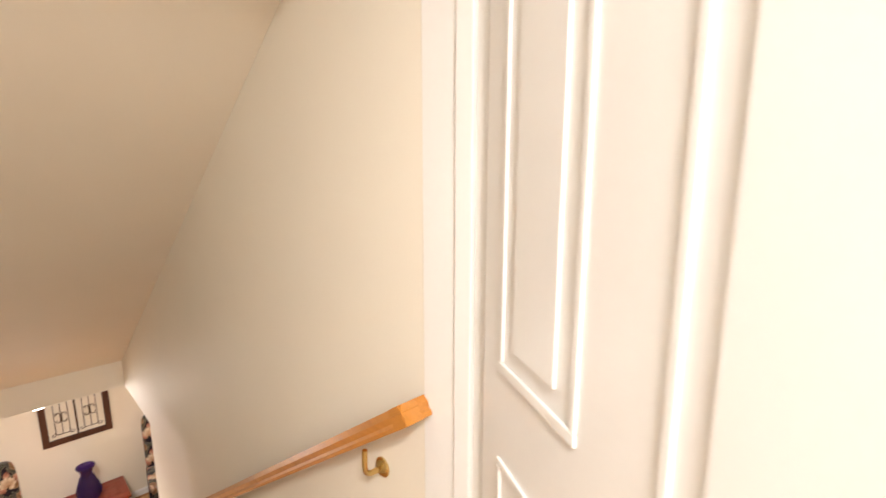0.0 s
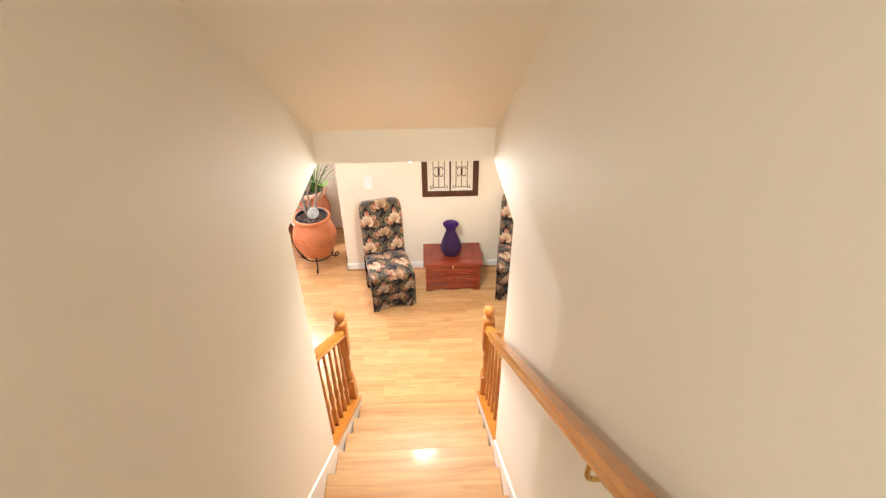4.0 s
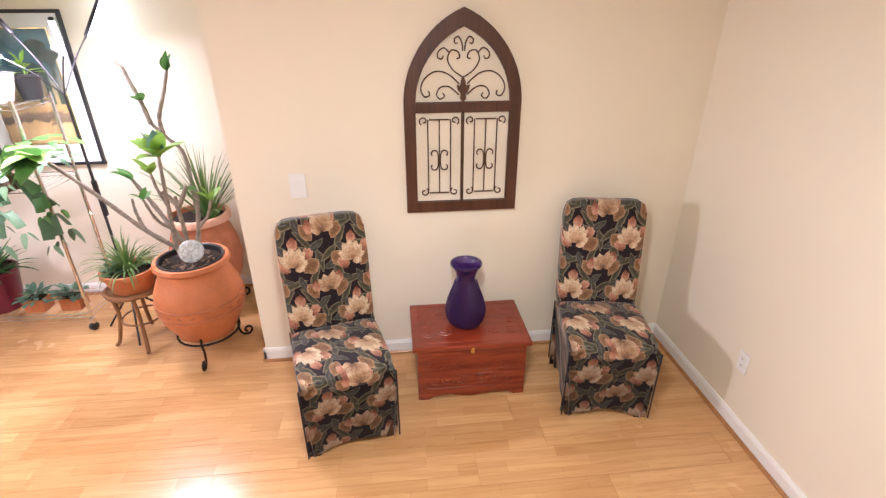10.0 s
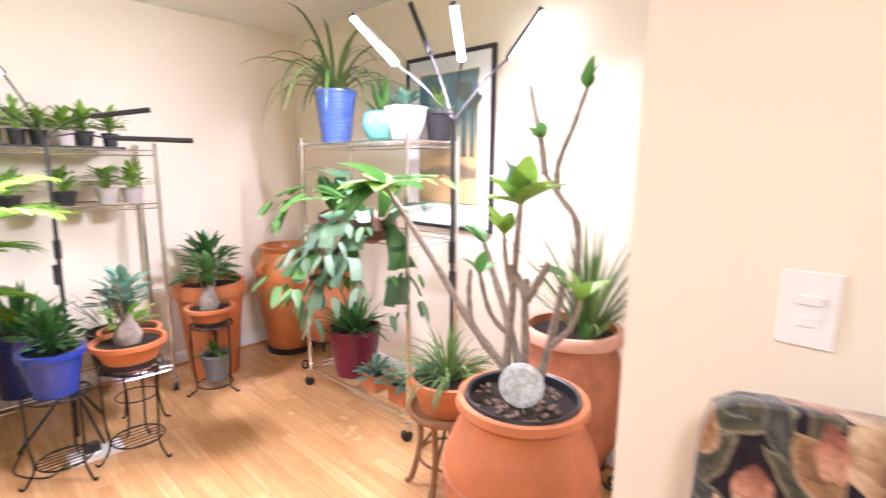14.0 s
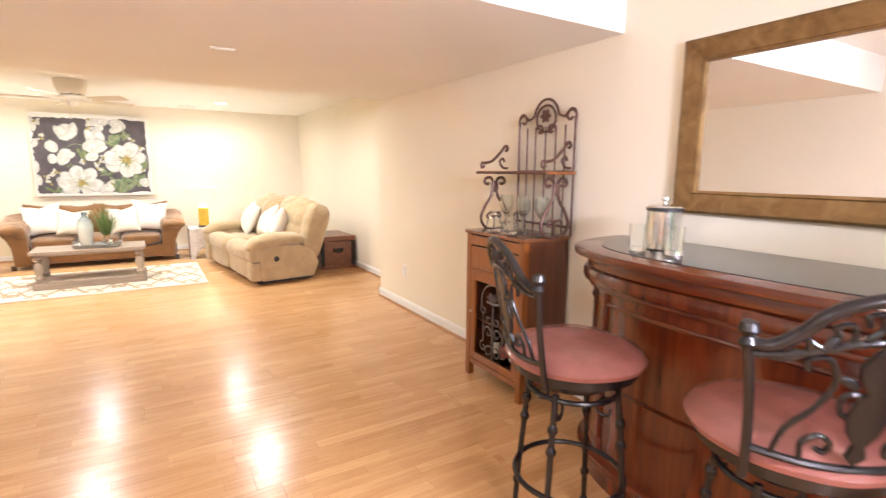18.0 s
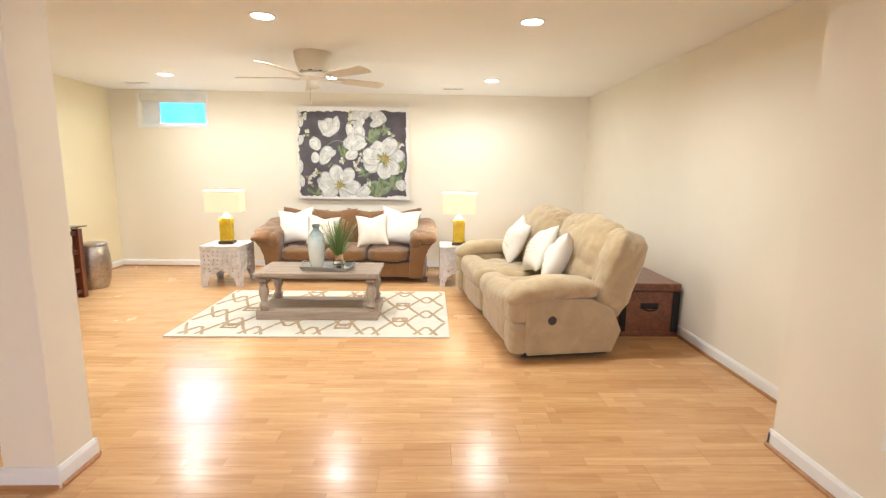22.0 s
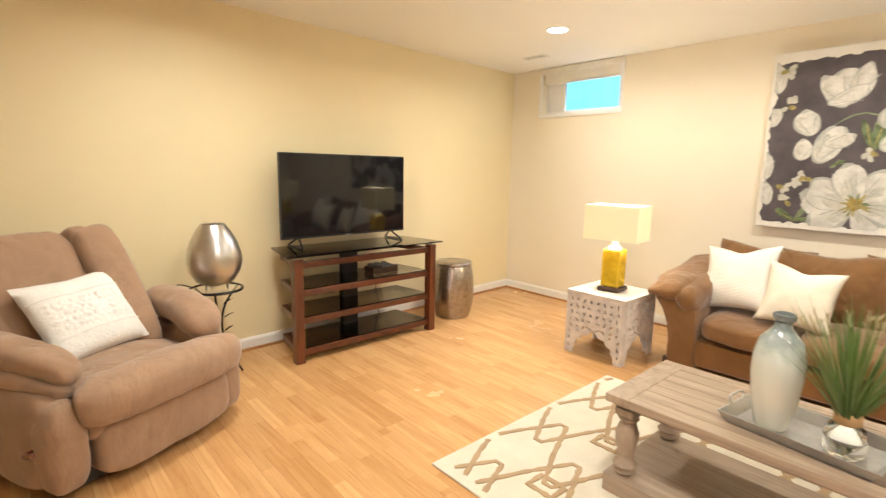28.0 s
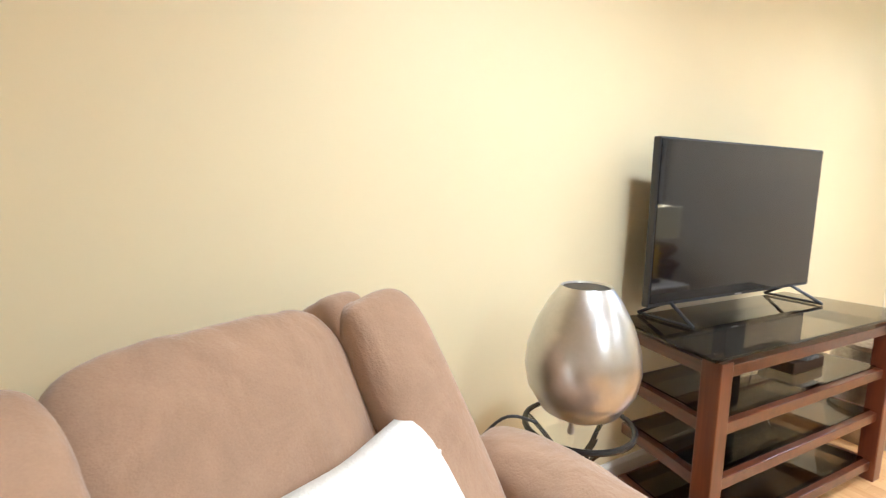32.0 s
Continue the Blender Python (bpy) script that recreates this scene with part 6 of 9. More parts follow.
# seedlings on the second shelf
on_b = "seedling pots on the wire shelf"
tr = thing("seed_tray", pose(-3.09, 6.02, 1.512), "shallow black plastic tray on the wire shelf", "tray")
part("tray", boxed(-0.15, 0.15, -0.40, 0.40, 0.0, 0.014, 0.004), M_BLACK, tr)
seeds = [(-3.05, 5.72, 1.527, 0.066, 0.145, M_BLACK), (-3.06, 5.86, 1.527, 0.042, 0.08, M_BLACK), (-3.02, 5.955, 1.527, 0.042, 0.08, M_BLACK), (-3.08, 6.05, 1.527, 0.045, 0.08, M_BLACK), (-3.03, 6.16, 1.527, 0.042, 0.08, M_WHITEPOT), (-3.06, 6.25, 1.527, 0.048, 0.085, M_BLACK), (-3.04, 6.37, 1.527, 0.042, 0.075, M_BLACK),
         (-3.04, 5.76, 1.203, 0.055, 0.07, M_BLACK), (-3.02, 5.89, 1.203, 0.055, 0.06, M_BLACK), (-3.02, 6.12, 1.203, 0.062, 0.075, M_BLACK), (-3.02, 6.32, 1.203, 0.055, 0.09, M_GREIGE), (-3.02, 6.45, 1.203, 0.06, 0.09, M_GREIGE)]
for x, y, z, r, h, mt in seeds:
    g = thing("seedling_pot", pose(x, y, z), "small %s pot of young seedlings" % ("black plastic" if mt is M_BLACK else "pale plastic"), "potted plant", on_b)
    pot(g, flared(r * 0.78, r, h, 0.004, 0.012, 0.003), mt, h - 0.012, r - 0.006, segs=20)
    part("foliage", bush(64, r * 1.75, 0.13, 0.06, (0, 0, h - 0.012)), M_LIME, g)
g = thing("potted_plant", pose(-3.10, 5.86, 0.173), "navy blue pot with stiff dark agave leaves", "potted plant", on_b)
pot(g, flared(0.12, 0.165, 0.36, 0.012, 0.03, 0.008), M_NAVYPOT, 0.34, 0.15)
part("foliage", straps(26, 0.28, 0.026, 25, 85, 0.45, (0, 0, 0.33), 0.04), M_DEEP, g)
g = thing("potted_plant", pose(-3.08, 6.28, 0.173), "black nursery pot with drooping stems", "potted plant", on_b)
pot(g, flared(0.10, 0.13, 0.26, 0.006, 0.02, 0.006), M_BLACK, 0.24, 0.12)
part("foliage", straps(14, 0.42, 0.007, 30, 80, 1.1, (0, 0, 0.24), 0.03), M_DEEP, g)

# framed print
ar = thing("framed_print", pose(-1.63, YP, 1.067), "black-framed landscape print with a wide white mat", "picture")
W2, HT = 0.34, 1.0
bm = bmesh.new()
for a in ((-W2, W2, 0, 0.022), (-W2, W2, HT - 0.022, HT), (-W2, -W2 + 0.022, 0.022, HT - 0.022), (W2 - 0.022, W2, 0.022, HT - 0.022)):
    box(bm, a[0], a[1], -0.025, 0, a[2], a[3], 0.003)
part("frame", bm, M_BLACK, ar)
part("mat_board", boxed(-W2 + 0.02, W2 - 0.02, -0.012, -0.002, 0.02, HT - 0.02), plain("mat_board", (0.80, 0.78, 0.72), 0.8, vary=0.02), ar, "white mat")
part("gold_fillet", boxed(-0.232, 0.232, -0.0145, -0.012, 0.15, 0.895), M_BRASS, ar)


def print_mat():
    m, nt, b = tree("landscape_print")
    v = coords(nt)
    s = nt.nodes.new("ShaderNodeSeparateXYZ")
    nt.links.new(v, s.inputs[0])
    n = noise_tex(nt, v, 5, 4, 0.6, 1.0)
    ad = nt.nodes.new("ShaderNodeMath")
    ad.operation = "MULTIPLY_ADD"
    ad.inputs[1].default_value = 0.22
    nt.links.new(n, ad.inputs[0])
    nt.links.new(s.outputs[2], ad.inputs[2])
    c = ramp(nt, ad.outputs[0], [(0.24, (0.42, 0.27, 0.11)), (0.40, (0.50, 0.33, 0.14)), (0.415, (0.13, 0.09, 0.05)), (0.47, (0.18, 0.12, 0.07)), (0.49, (0.45, 0.28, 0.10)), (0.62, (0.30, 0.25, 0.14)), (0.78, (0.06, 0.12, 0.13)), (0.98, (0.10, 0.20, 0.22))])
    nt.links.new(c, b.inputs["Base Color"])
    b.inputs["Roughness"].default_value = 0.5
    return m


part("print", boxed(-0.225, 0.225, -0.0165, -0.0145, 0.157, 0.888), print_mat(), ar)
bm = bmesh.new()
for x, w, h in ((0.13, 0.02, 0.36), (0.19, 0.015, 0.30), (0.06, 0.012, 0.22)):
    extrude_poly([(x - w, 0.42), (x + w, 0.42), (x + w * 0.6, 0.42 + h), (x - w * 0.6, 0.42 + h)], -0.0175, -0.0166, "xz", bm)
    extrude_poly([(x + 0.06 * math.cos(a) * (1 + 0.3 * math.sin(3 * a)), 0.42 + h + 0.05 * math.sin(a)) for a in [2 * math.pi * k / 14 for k in range(14)]], -0.0185, -0.0176, "xz", bm)
part("painted_trees", bm, plain("print_ink", (0.05, 0.07, 0.05), 0.6), ar)
pgl = part("glazing", boxed(-W2 + 0.022, W2 - 0.022, -0.021, -0.0195, 0.022, HT - 0.022), clear("picture_glass"), ar)
pgl.visible_shadow = False

# grow lights on tripods
M_TUBE = glow("grow_tube", (0.93, 0.96, 1.0), 19)


def grow_light(m, pole, arms, label):
    t = thing("grow_light", pose(0, 0, 0), label, "grow light", "tripod grow lights")
    foot, top = Vector(pole[0]), Vector(pole[1])
    mid = foot.lerp(top, 0.3)
    part("pole", tube([tuple(foot), tuple(top)], 0.009, 10), M_BLACK, t)
    part("collar", tube([tuple(foot.lerp(top, 0.62)), tuple(foot.lerp(top, 0.68))], 0.016, 10), M_BLACK, t)
    part("controller", boxed(-0.014, 0.014, -0.011, 0.011, -0.05, 0.05, 0.004), M_BLACK, t, "inline controller", m=Matrix.Translation(foot.lerp(top, 0.57) + Vector((0.02, -0.02, 0))))
    hub = foot + Vector((0, 0, 0.30))
    for k in range(3):
        a = radians(120 * k + m)
        e = Vector((foot.x + 0.24 * math.cos(a), foot.y + 0.24 * math.sin(a), 0.006))
        part("leg", tube([tuple(hub), tuple(e)], 0.007, 8), M_BLACK, t)
    for tip, base, lit in arms:
        tip, base = Vector(tip), Vector(base)
        part("gooseneck", tube(curve([tuple(top), tuple(top.lerp(base, 0.5) + Vector((0, 0, 0.02))), tuple(base)]), 0.0045, 6), M_BLACK, t, smooth=True)
        d = (tip - base)
        tb = part("light_bar", tube([tuple(base), tuple(tip)], 0.013, 12), M_BLACK, t)
        if lit:
            o = Vector((0, 0, -0.0045))
            part("diffuser", tube([tuple(base + d * 0.03 + o), tuple(base + d * 0.97 + o)], 0.0125, 12), M_TUBE, tb, "glowing white diffuser")
    return t


grow_light(20, ((-2.66, 6.00, 0.02), (-2.66, 6.02, 1.55)), [((-2.25, 5.53, 1.87), (-2.40, 5.72, 1.735), 1), ((-2.45, 5.77, 1.96), (-2.46, 5.88, 1.80), 1), ((-2.46, 6.42, 1.70), (-2.60, 6.20, 1.66), 0), ((-2.42, 6.60, 1.555), (-2.60, 6.25, 1.56), 0)], "black tripod grow light with lit and folded bars")
grow_light(50, GROW_A[0], GROW_A[1], "black tripod grow light with three lit bars")
for q, e, w, spread in (((-2.30, 5.60, 1.74), (-72, -14), 1.25, 112), ((-2.44, 5.80, 1.81), (-12, -38), 3.3, 180)):
    lamp("grow_lamp", "POINT", pose(*q), GROW_W * 0.05, COOL, 0.035)
    lamp("grow_lamp", "AREA", pose(*q, *e), GROW_W * w, COOL if spread > 150 else (0.93, 0.92, 1.0), 0.26, 0.05, spread)
for q, w in (((-1.32, 6.95, 1.92, -30, 25), 1.75), ((-1.13, 7.14, 2.0, -28, 16), 1.7), ((-0.98, 7.26, 2.05, -14), 0.8)):
    lamp("grow_lamp", "AREA", pose(*q), GROW_W * w, COOL, 0.26, 0.05)

# cord and plug beside the stands
co = thing("power_strip", pose(-2.42, 6.03, 0.0), "white power strip with a black plug on the floor", "power strip")
part("strip", boxed(-0.05, 0.05, -0.11, 0.11, 0.0, 0.035, 0.006), M_WHITEPL, co)
part("plug", boxed(-0.025, 0.025, -0.05, 0.02, 0.035, 0.075, 0.006), M_BLACK, co)
part("cord", tube(curve([(0.0, -0.11, 0.015), (0.05, -0.2, 0.006), (-0.1, -0.3, 0.006), (-0.3, -0.25, 0.006), (-0.6, -0.2, 0.006)]), 0.004, 6), M_BLACK, co, smooth=True)

# ---------------------------------------------------------------- bar
M_MAHOG = wood("mahogany", (0.060, 0.009, 0.003), (0.18, 0.034, 0.007), 0.2, 2, 0.7, 0.5)
M_MAHOGH = wood("mahogany_top", (0.070, 0.011, 0.004), (0.19, 0.042, 0.010), 0.2, 1, 0.8, 0.5)
M_STONE = plain("dark_marble", (0.05, 0.05, 0.06), 0.12, vary=0.35, scale=9, grain=80, relief=0.0)
bar = thing("home_bar", pose(0, 0, 0), "bow-fronted mahogany home bar with a dark stone top", "bar")
YC, A_, DEP = 3.725, 0.80, 0.60


def bow(grow, n=36):
    """The bar's plan: flat at the wall, bowed towards the room."""
    pts = []
    for k in range(n + 1):
        th = math.pi * k / n
        c, s = math.cos(th), math.sin(th)
        e = 2 / 3.2
        pts.append((XB + 0.02 + (DEP + grow) * abs(s) ** e, YC + (A_ + grow) * (1 if c > 0 else -1) * abs(c) ** e))
    return pts


def bow_prism(grow, z0, z1, mat, name, bevel=0.0, label=""):
    return part(name, extrude_poly(bow(grow), z0, z1, "xy", None, bevel), mat, bar, label, smooth=True, flat_angle=30)


bow_prism(-0.02, 0.0, 0.10, M_MAHOG, "plinth")
bow_prism(0.012, 0.10, 0.135, M_MAHOGH, "base_moulding", 0.008)
bow_prism(-0.03, 0.135, 0.90, M_MAHOG, "front")
bow_prism(-0.005, 0.90, 0.925, M_MAHOGH, "lower_cornice", 0.008)
bow_prism(0.02, 0.925, 0.99, M_MAHOG, "frieze", 0.02)
bow_prism(0.005, 0.99, 1.045, M_MAHOGH, "upper_cornice", 0.008)
bow_prism(0.06, 1.045, 1.08, M_MAHOGH, "countertop", 0.008)
bow_prism(-0.045, 1.0795, 1.083, M_STONE, "stone_inset", 0.0, "polished dark stone inset")
pl_ = bow(-0.03)
for k in (4, 11, 25, 32):
    x, y = pl_[k]
    x2, y2 = pl_[k + 1]
    ang = math.degrees(math.atan2(y2 - y, x2 - x))
    bm = bmesh.new()
    box(bm, -0.045, 0.045, -0.02, 0.014, 0.135, 0.90, 0.006)
    box(bm, -0.028, 0.028, -0.026, -0.019, 0.26, 0.79, 0.004)
    box(bm, -0.05, 0.05, -0.03, 0.016, 0.135, 0.22, 0.008)
    box(bm, -0.05, 0.05, -0.03, 0.016, 0.83, 0.895, 0.008)
    part("pilaster", bm, M_MAHOG, bar, smooth=True, m=pose(x, y, 0, 0, 0, ang))
for k0, k1 in ((5, 10), (12, 24), (26, 31)):
    pp = bow(-0.028)[k0:k1 + 1]
    part("panel_moulding", tube([(x, y, 0.49) for x, y in pp], 0.007, 6), M_MAHOGH, bar, smooth=True)
    part("panel_moulding", tube([(x, y, 0.845) for x, y in pp], 0.010, 6), M_MAHOGH, bar, smooth=True)

# mirror
mi = thing("wall_mirror", pose(XB, 3.70, 1.228), "rectangular wall mirror in a wide antique gold frame", "mirror")


def antique():
    m, nt, b = tree("antique_gold")
    v = coords(nt)
    n = noise_tex(nt, v, 9, 4, 0.6, 1.0)
    n2 = noise_tex(nt, v, 90, 3)
    c = ramp(nt, n, [(0.3, (0.15, 0.082, 0.028)), (0.5, (0.23, 0.135, 0.048)), (0.75, (0.32, 0.20, 0.08))])
    nt.links.new(c, b.inputs["Base Color"])
    b.inputs["Metallic"].default_value, b.inputs["Roughness"].default_value = 0.55, 0.38
    bump(nt, b, n2, 0.15, 0.002)
    return m


M_ANTIQUE = antique()
MW, MH, FW = 1.09, 0.79, 0.105
prof = [(0, 0.0), (0.0, 0.028), (0.012, 0.034), (0.07, 0.024), (0.088, 0.02), (0.094, 0.026), (0.105, 0.022), (0.105, 0.0)]
bm = bmesh.new()
rings = []
for cy, cz, sy, sz in ((-MW / 2, 0, 1, 1), (MW / 2, 0, -1, 1), (MW / 2, MH, -1, -1), (-MW / 2, MH, 1, -1)):
    rings.append([bm.verts.new((d + 0.002, cy + sy * o, cz + sz * o)) for o, d in prof])
for i in range(4):
    a, b2 = rings[i], rings[(i + 1) % 4]
    for k in range(len(prof) - 1):
        bm.faces.new((a[k], a[k + 1], b2[k + 1], b2[k]))
part("frame", bm, M_ANTIQUE, mi)
m, nt, b = tree("mirror_silver")
b.inputs["Base Color"].default_value, b.inputs["Metallic"].default_value, b.inputs["Roughness"].default_value = (0.92, 0.93, 0.92, 1), 1.0, 0.01
part("mirror_glass", boxed(0.003, 0.010, -MW / 2 + FW - 0.004, MW / 2 - FW + 0.004, FW - 0.004, MH - FW + 0.004), m, mi, "silvered mirror glass")

# ice bucket and tumblers on the bar
M_CLEAR = clear("clear_glass", (0.97, 0.99, 0.98), 0.0, 1.45)
ib = thing("ice_bucket", pose(-3.03, 3.30, 1.083), "shiny steel ice bucket with lid and knob", "ice bucket")
part("body", lathe([(0, 0), (0.068, 0), (0.072, 0.004), (0.072, 0.165), (0.076, 0.168), (0.076, 0.176), (0, 0.176)], 36), M_CHROME, ib, smooth=True)
part("band", lathe([(0.0735, 0.168), (0.078, 0.170), (0.078, 0.182), (0.0735, 0.184)], 36), M_BLACK, ib, smooth=True)
part("lid", lathe([(0, 0.18), (0.074, 0.18), (0.07, 0.190), (0.03, 0.197), (0, 0.198)], 36), M_CHROME, ib, smooth=True)
part("knob", lathe([(0, 0.197), (0.008, 0.198), (0.007, 0.208), (0.017, 0.216), (0.016, 0.226), (0, 0.231)], 16), M_CHROME, ib, smooth=True)
gl = thing("drinking_glass", pose(-2.90, 3.27, 1.083), "clear faceted drinking glass on the bar", "glass", "tumblers on the bar")
part("tumbler", lathe([(0, 0), (0.032, 0), (0.034, 0.004), (0.037, 0.115), (0.0345, 0.115), (0.031, 0.02), (0, 0.018)], 24), M_CLEAR, gl, smooth=True)
copy_thing(gl, pose(-2.93, 3.42, 1.083))

# wine cabinet
M_CABW = wood("cabinet_cherry", (0.19, 0.055, 0.008), (0.35, 0.122, 0.020), 0.3, 2, 0.9, 0.35)
M_CABTOP = wood("cabinet_top", (0.15, 0.055, 0.020), (0.28, 0.12, 0.045), 0.25, 1, 0.9, 0.4)
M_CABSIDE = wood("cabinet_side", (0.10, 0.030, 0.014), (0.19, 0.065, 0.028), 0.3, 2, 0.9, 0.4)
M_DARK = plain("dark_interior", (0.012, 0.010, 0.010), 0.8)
cb = thing("wine_cabinet", pose(-2.955, 2.175, 0, 0, 0, 90), "cherry wine cabinet with an iron scroll door", "cabinet")
# local frame: x along the front, -y towards the room
HW, CD, CH = 0.295, 0.355, 1.005
part("top", boxed(-HW - 0.012, HW + 0.012, -0.012, CD + 0.004, CH, CH + 0.022, 0.005), M_CABTOP, cb)
for s in (-1, 1):
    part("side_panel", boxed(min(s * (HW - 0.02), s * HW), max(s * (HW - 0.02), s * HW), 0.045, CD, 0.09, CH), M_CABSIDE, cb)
    part("leg", boxed(min(s * (HW - 0.045), s * HW), max(s * (HW - 0.045), s * HW), 0.0, 0.045, 0, CH, 0.004), M_CABW, cb)
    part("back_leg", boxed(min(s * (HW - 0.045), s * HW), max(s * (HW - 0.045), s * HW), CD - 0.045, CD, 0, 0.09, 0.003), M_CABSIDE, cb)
# near-black colour carries the shade inside the cabinet
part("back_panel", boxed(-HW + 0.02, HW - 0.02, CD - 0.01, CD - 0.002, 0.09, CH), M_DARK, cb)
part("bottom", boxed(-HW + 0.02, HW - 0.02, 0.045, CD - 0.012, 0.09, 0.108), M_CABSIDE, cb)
part("apron", boxed(-HW + 0.045, HW - 0.045, 0.006, 0.024, 0.09, 0.125, 0.002), M_CABW, cb)
part("slide_tray", boxed(-HW + 0.047, HW - 0.047, 0.004, 0.020, CH - 0.075, CH - 0.012, 0.003), M_CABW, cb)
dr = part("drawer", boxed(-HW + 0.047, HW - 0.047, 0.004, 0.022, CH - 0.235, CH - 0.085, 0.004), M_CABW, cb)
part("rail", boxed(-HW + 0.045, HW - 0.045, 0.008, 0.024, CH - 0.262, CH - 0.24), M_CABW, cb)
M_KNOB = plain("pewter_knob", (0.35, 0.33, 0.30), 0.35, 1.0)
for z in (CH - 0.043, CH - 0.155):
    part("knob", lathe([(0, 0), (0.006, 0.002), (0.006, 0.010), (0.016, 0.016), (0.014, 0.022), (0, 0.025)], 14), M_KNOB, dr, m=pose(0, 0.004, z, 90, 0, 0), smooth=True)
dz0, dz1 = 0.13, CH - 0.265
dd = part("door", boxed(-HW + 0.047, -HW + 0.095, 0.004, 0.024, dz0, dz1, 0.003), M_CABW, cb)
part("door_stile", boxed(HW - 0.095, HW - 0.047, 0.004, 0.024, dz0, dz1, 0.003), M_CABW, dd)
part("door_rail", boxed(-HW + 0.095, HW - 0.095, 0.005, 0.024, dz0, dz0 + 0.05, 0.003), M_CABW, dd)
part("door_rail", boxed(-HW + 0.095, HW - 0.095, 0.005, 0.024, dz1 - 0.05, dz1, 0.003), M_CABW, dd)
part("door_knob", lathe([(0, 0), (0.005, 0.002), (0.005, 0.01), (0.012, 0.016), (0, 0.022)], 12), M_KNOB, dd, m=pose(-HW + 0.07, 0.004, 0.47, 90, 0, 0), smooth=True)
bm = bmesh.new()


def iron(pts, r=0.006, y=0.010):
    tube([(x, y, z) for x, z in pts], r, 6, bm)


zc = dz0 + 0.055
for s in (-1, 1):
    iron(arc(0, zc + 0.38, 0.125, 90, 90 - s * 105, 14) + spiral(s * 0.10, zc + 0.325, 0.035, 0.012, 60 if s > 0 else 120, 60 - 330 if s > 0 else 120 + 330, 14))
    iron([(s * 0.105, zc + 0.31), (s * 0.10, zc + 0.12)] + spiral(s * 0.10, zc + 0.07, 0.04, 0.012, 90, 90 - s * 330, 16))
    iron(spiral(s * 0.04, zc + 0.27, 0.036, 0.010, 90 + s * 60, 90 + s * 420, 16))
    iron(spiral(s * 0.045, zc + 0.18, 0.045, 0.012, 90 - s * 90, 90 + s * 270, 16))
    iron(spiral(s * 0.04, zc + 0.05, 0.042, 0.012, 90 + s * 40, 90 - s * 300, 16))
    for a in (25, 55, 85):
        q = radians(90 - s * a)
        iron([(0, zc + 0.38), (0.035 * math.cos(q), zc + 0.38 + 0.05 * math.sin(q)), (0.06 * math.cos(q), zc + 0.38 + 0.075 * math.sin(q))], 0.010)
iron([(0, zc), (0, zc + 0.42)], 0.009)
part("iron_scrollwork", bm, plain("brushed_iron", (0.16, 0.13, 0.12), 0.4, 0.8), dd, "wrought iron scrollwork", smooth=True)
part("shelf_board", boxed(-HW + 0.02, HW - 0.02, 0.05, CD - 0.012, 0.40, 0.415), M_CABSIDE, cb)
for k in range(4):
    bt = thing("wine_bottle", cb.matrix_basis @ pose(-0.15 + 0.10 * k, 0.16, 0.108), "dark wine bottle inside the cabinet", "bottle", "bottles in the cabinet")
    part("bottle", lathe([(0, 0), (0.036, 0), (0.037, 0.01), (0.037, 0.18), (0.015, 0.22), (0.014, 0.28), (0, 0.281)], 16), clear("bottle_glass_%d" % k, ((0.05, 0.10, 0.04), (0.12, 0.03, 0.03), (0.5, 0.5, 0.45), (0.06, 0.05, 0.03))[k], 0.05), bt, smooth=True)
    part("label_band", lathe([(0.0375, 0.06), (0.0376, 0.14)], 16), plain("bottle_label_%d" % k, ((0.6, 0.55, 0.45), (0.5, 0.1, 0.06), (0.6, 0.6, 0.55), (0.55, 0.3, 0.1))[k], 0.7), bt)

# iron baker's rack on the cabinet
M_BRONZE = plain("bronzed_iron", (0.12, 0.058, 0.040), 0.42, 0.3, vary=0.25, scale=20, grain=140, relief=0.2, dist=0.002)
rk = thing("iron_rack", cb.matrix_basis @ pose(0.02, 0, CH + 0.022) @ Matrix.Diagonal((1.14, 1.0, 1.08, 1)), "wrought iron scroll rack with a wooden shelf", "rack")
BK = CD - 0.02
T = 0.0075


def rod(pts, name="scroll", r=T):
    return part(name, tube(pts, r, 8), M_BRONZE, rk, smooth=True)


def at_back(line):
    return [(x, BK, z) for x, z in line]


for x in (-0.17, 0.27):
    rod([(x, BK, 0.0), (x, BK, 0.66)], "upright")
for x in (-0.10, -0.03, 0.05, 0.13, 0.20):
    rod([(x, BK, 0.0), (x, BK, 0.62)], "spindle", 0.005)
rod([(-0.17, BK, 0.36), (0.27, BK, 0.36)], "crossbar")
rod([(-0.17, BK, 0.05), (0.27, BK, 0.05)], "crossbar")
for s, x in ((1, 0.27), (-1, -0.17)):
    rod(at_back(spiral(x - s * 0.035, 0.665, 0.012, 0.04, 90 + s * 250, 90 - s * 90, 16)) + [(x, BK, 0.63)])
    rod(at_back(spiral(x - s * 0.035, 0.665, 0.04, 0.04, 90 - s * 60, 90, 8) + [(x - s * 0.08, 0.665), (x - s * 0.12, 0.68), (0.05 + s * 0.08, 0.73)] + arc(0.05, 0.69, 0.085, 90 - s * 62, 90, 8)))
    rod(at_back(spiral(0.05 + s * 0.045, 0.60, 0.01, 0.035, 90 + s * 250, 90 - s * 100, 14)))
rod(at_back(arc(0.05, 0.665, 0.075, 0, 360, 24)))
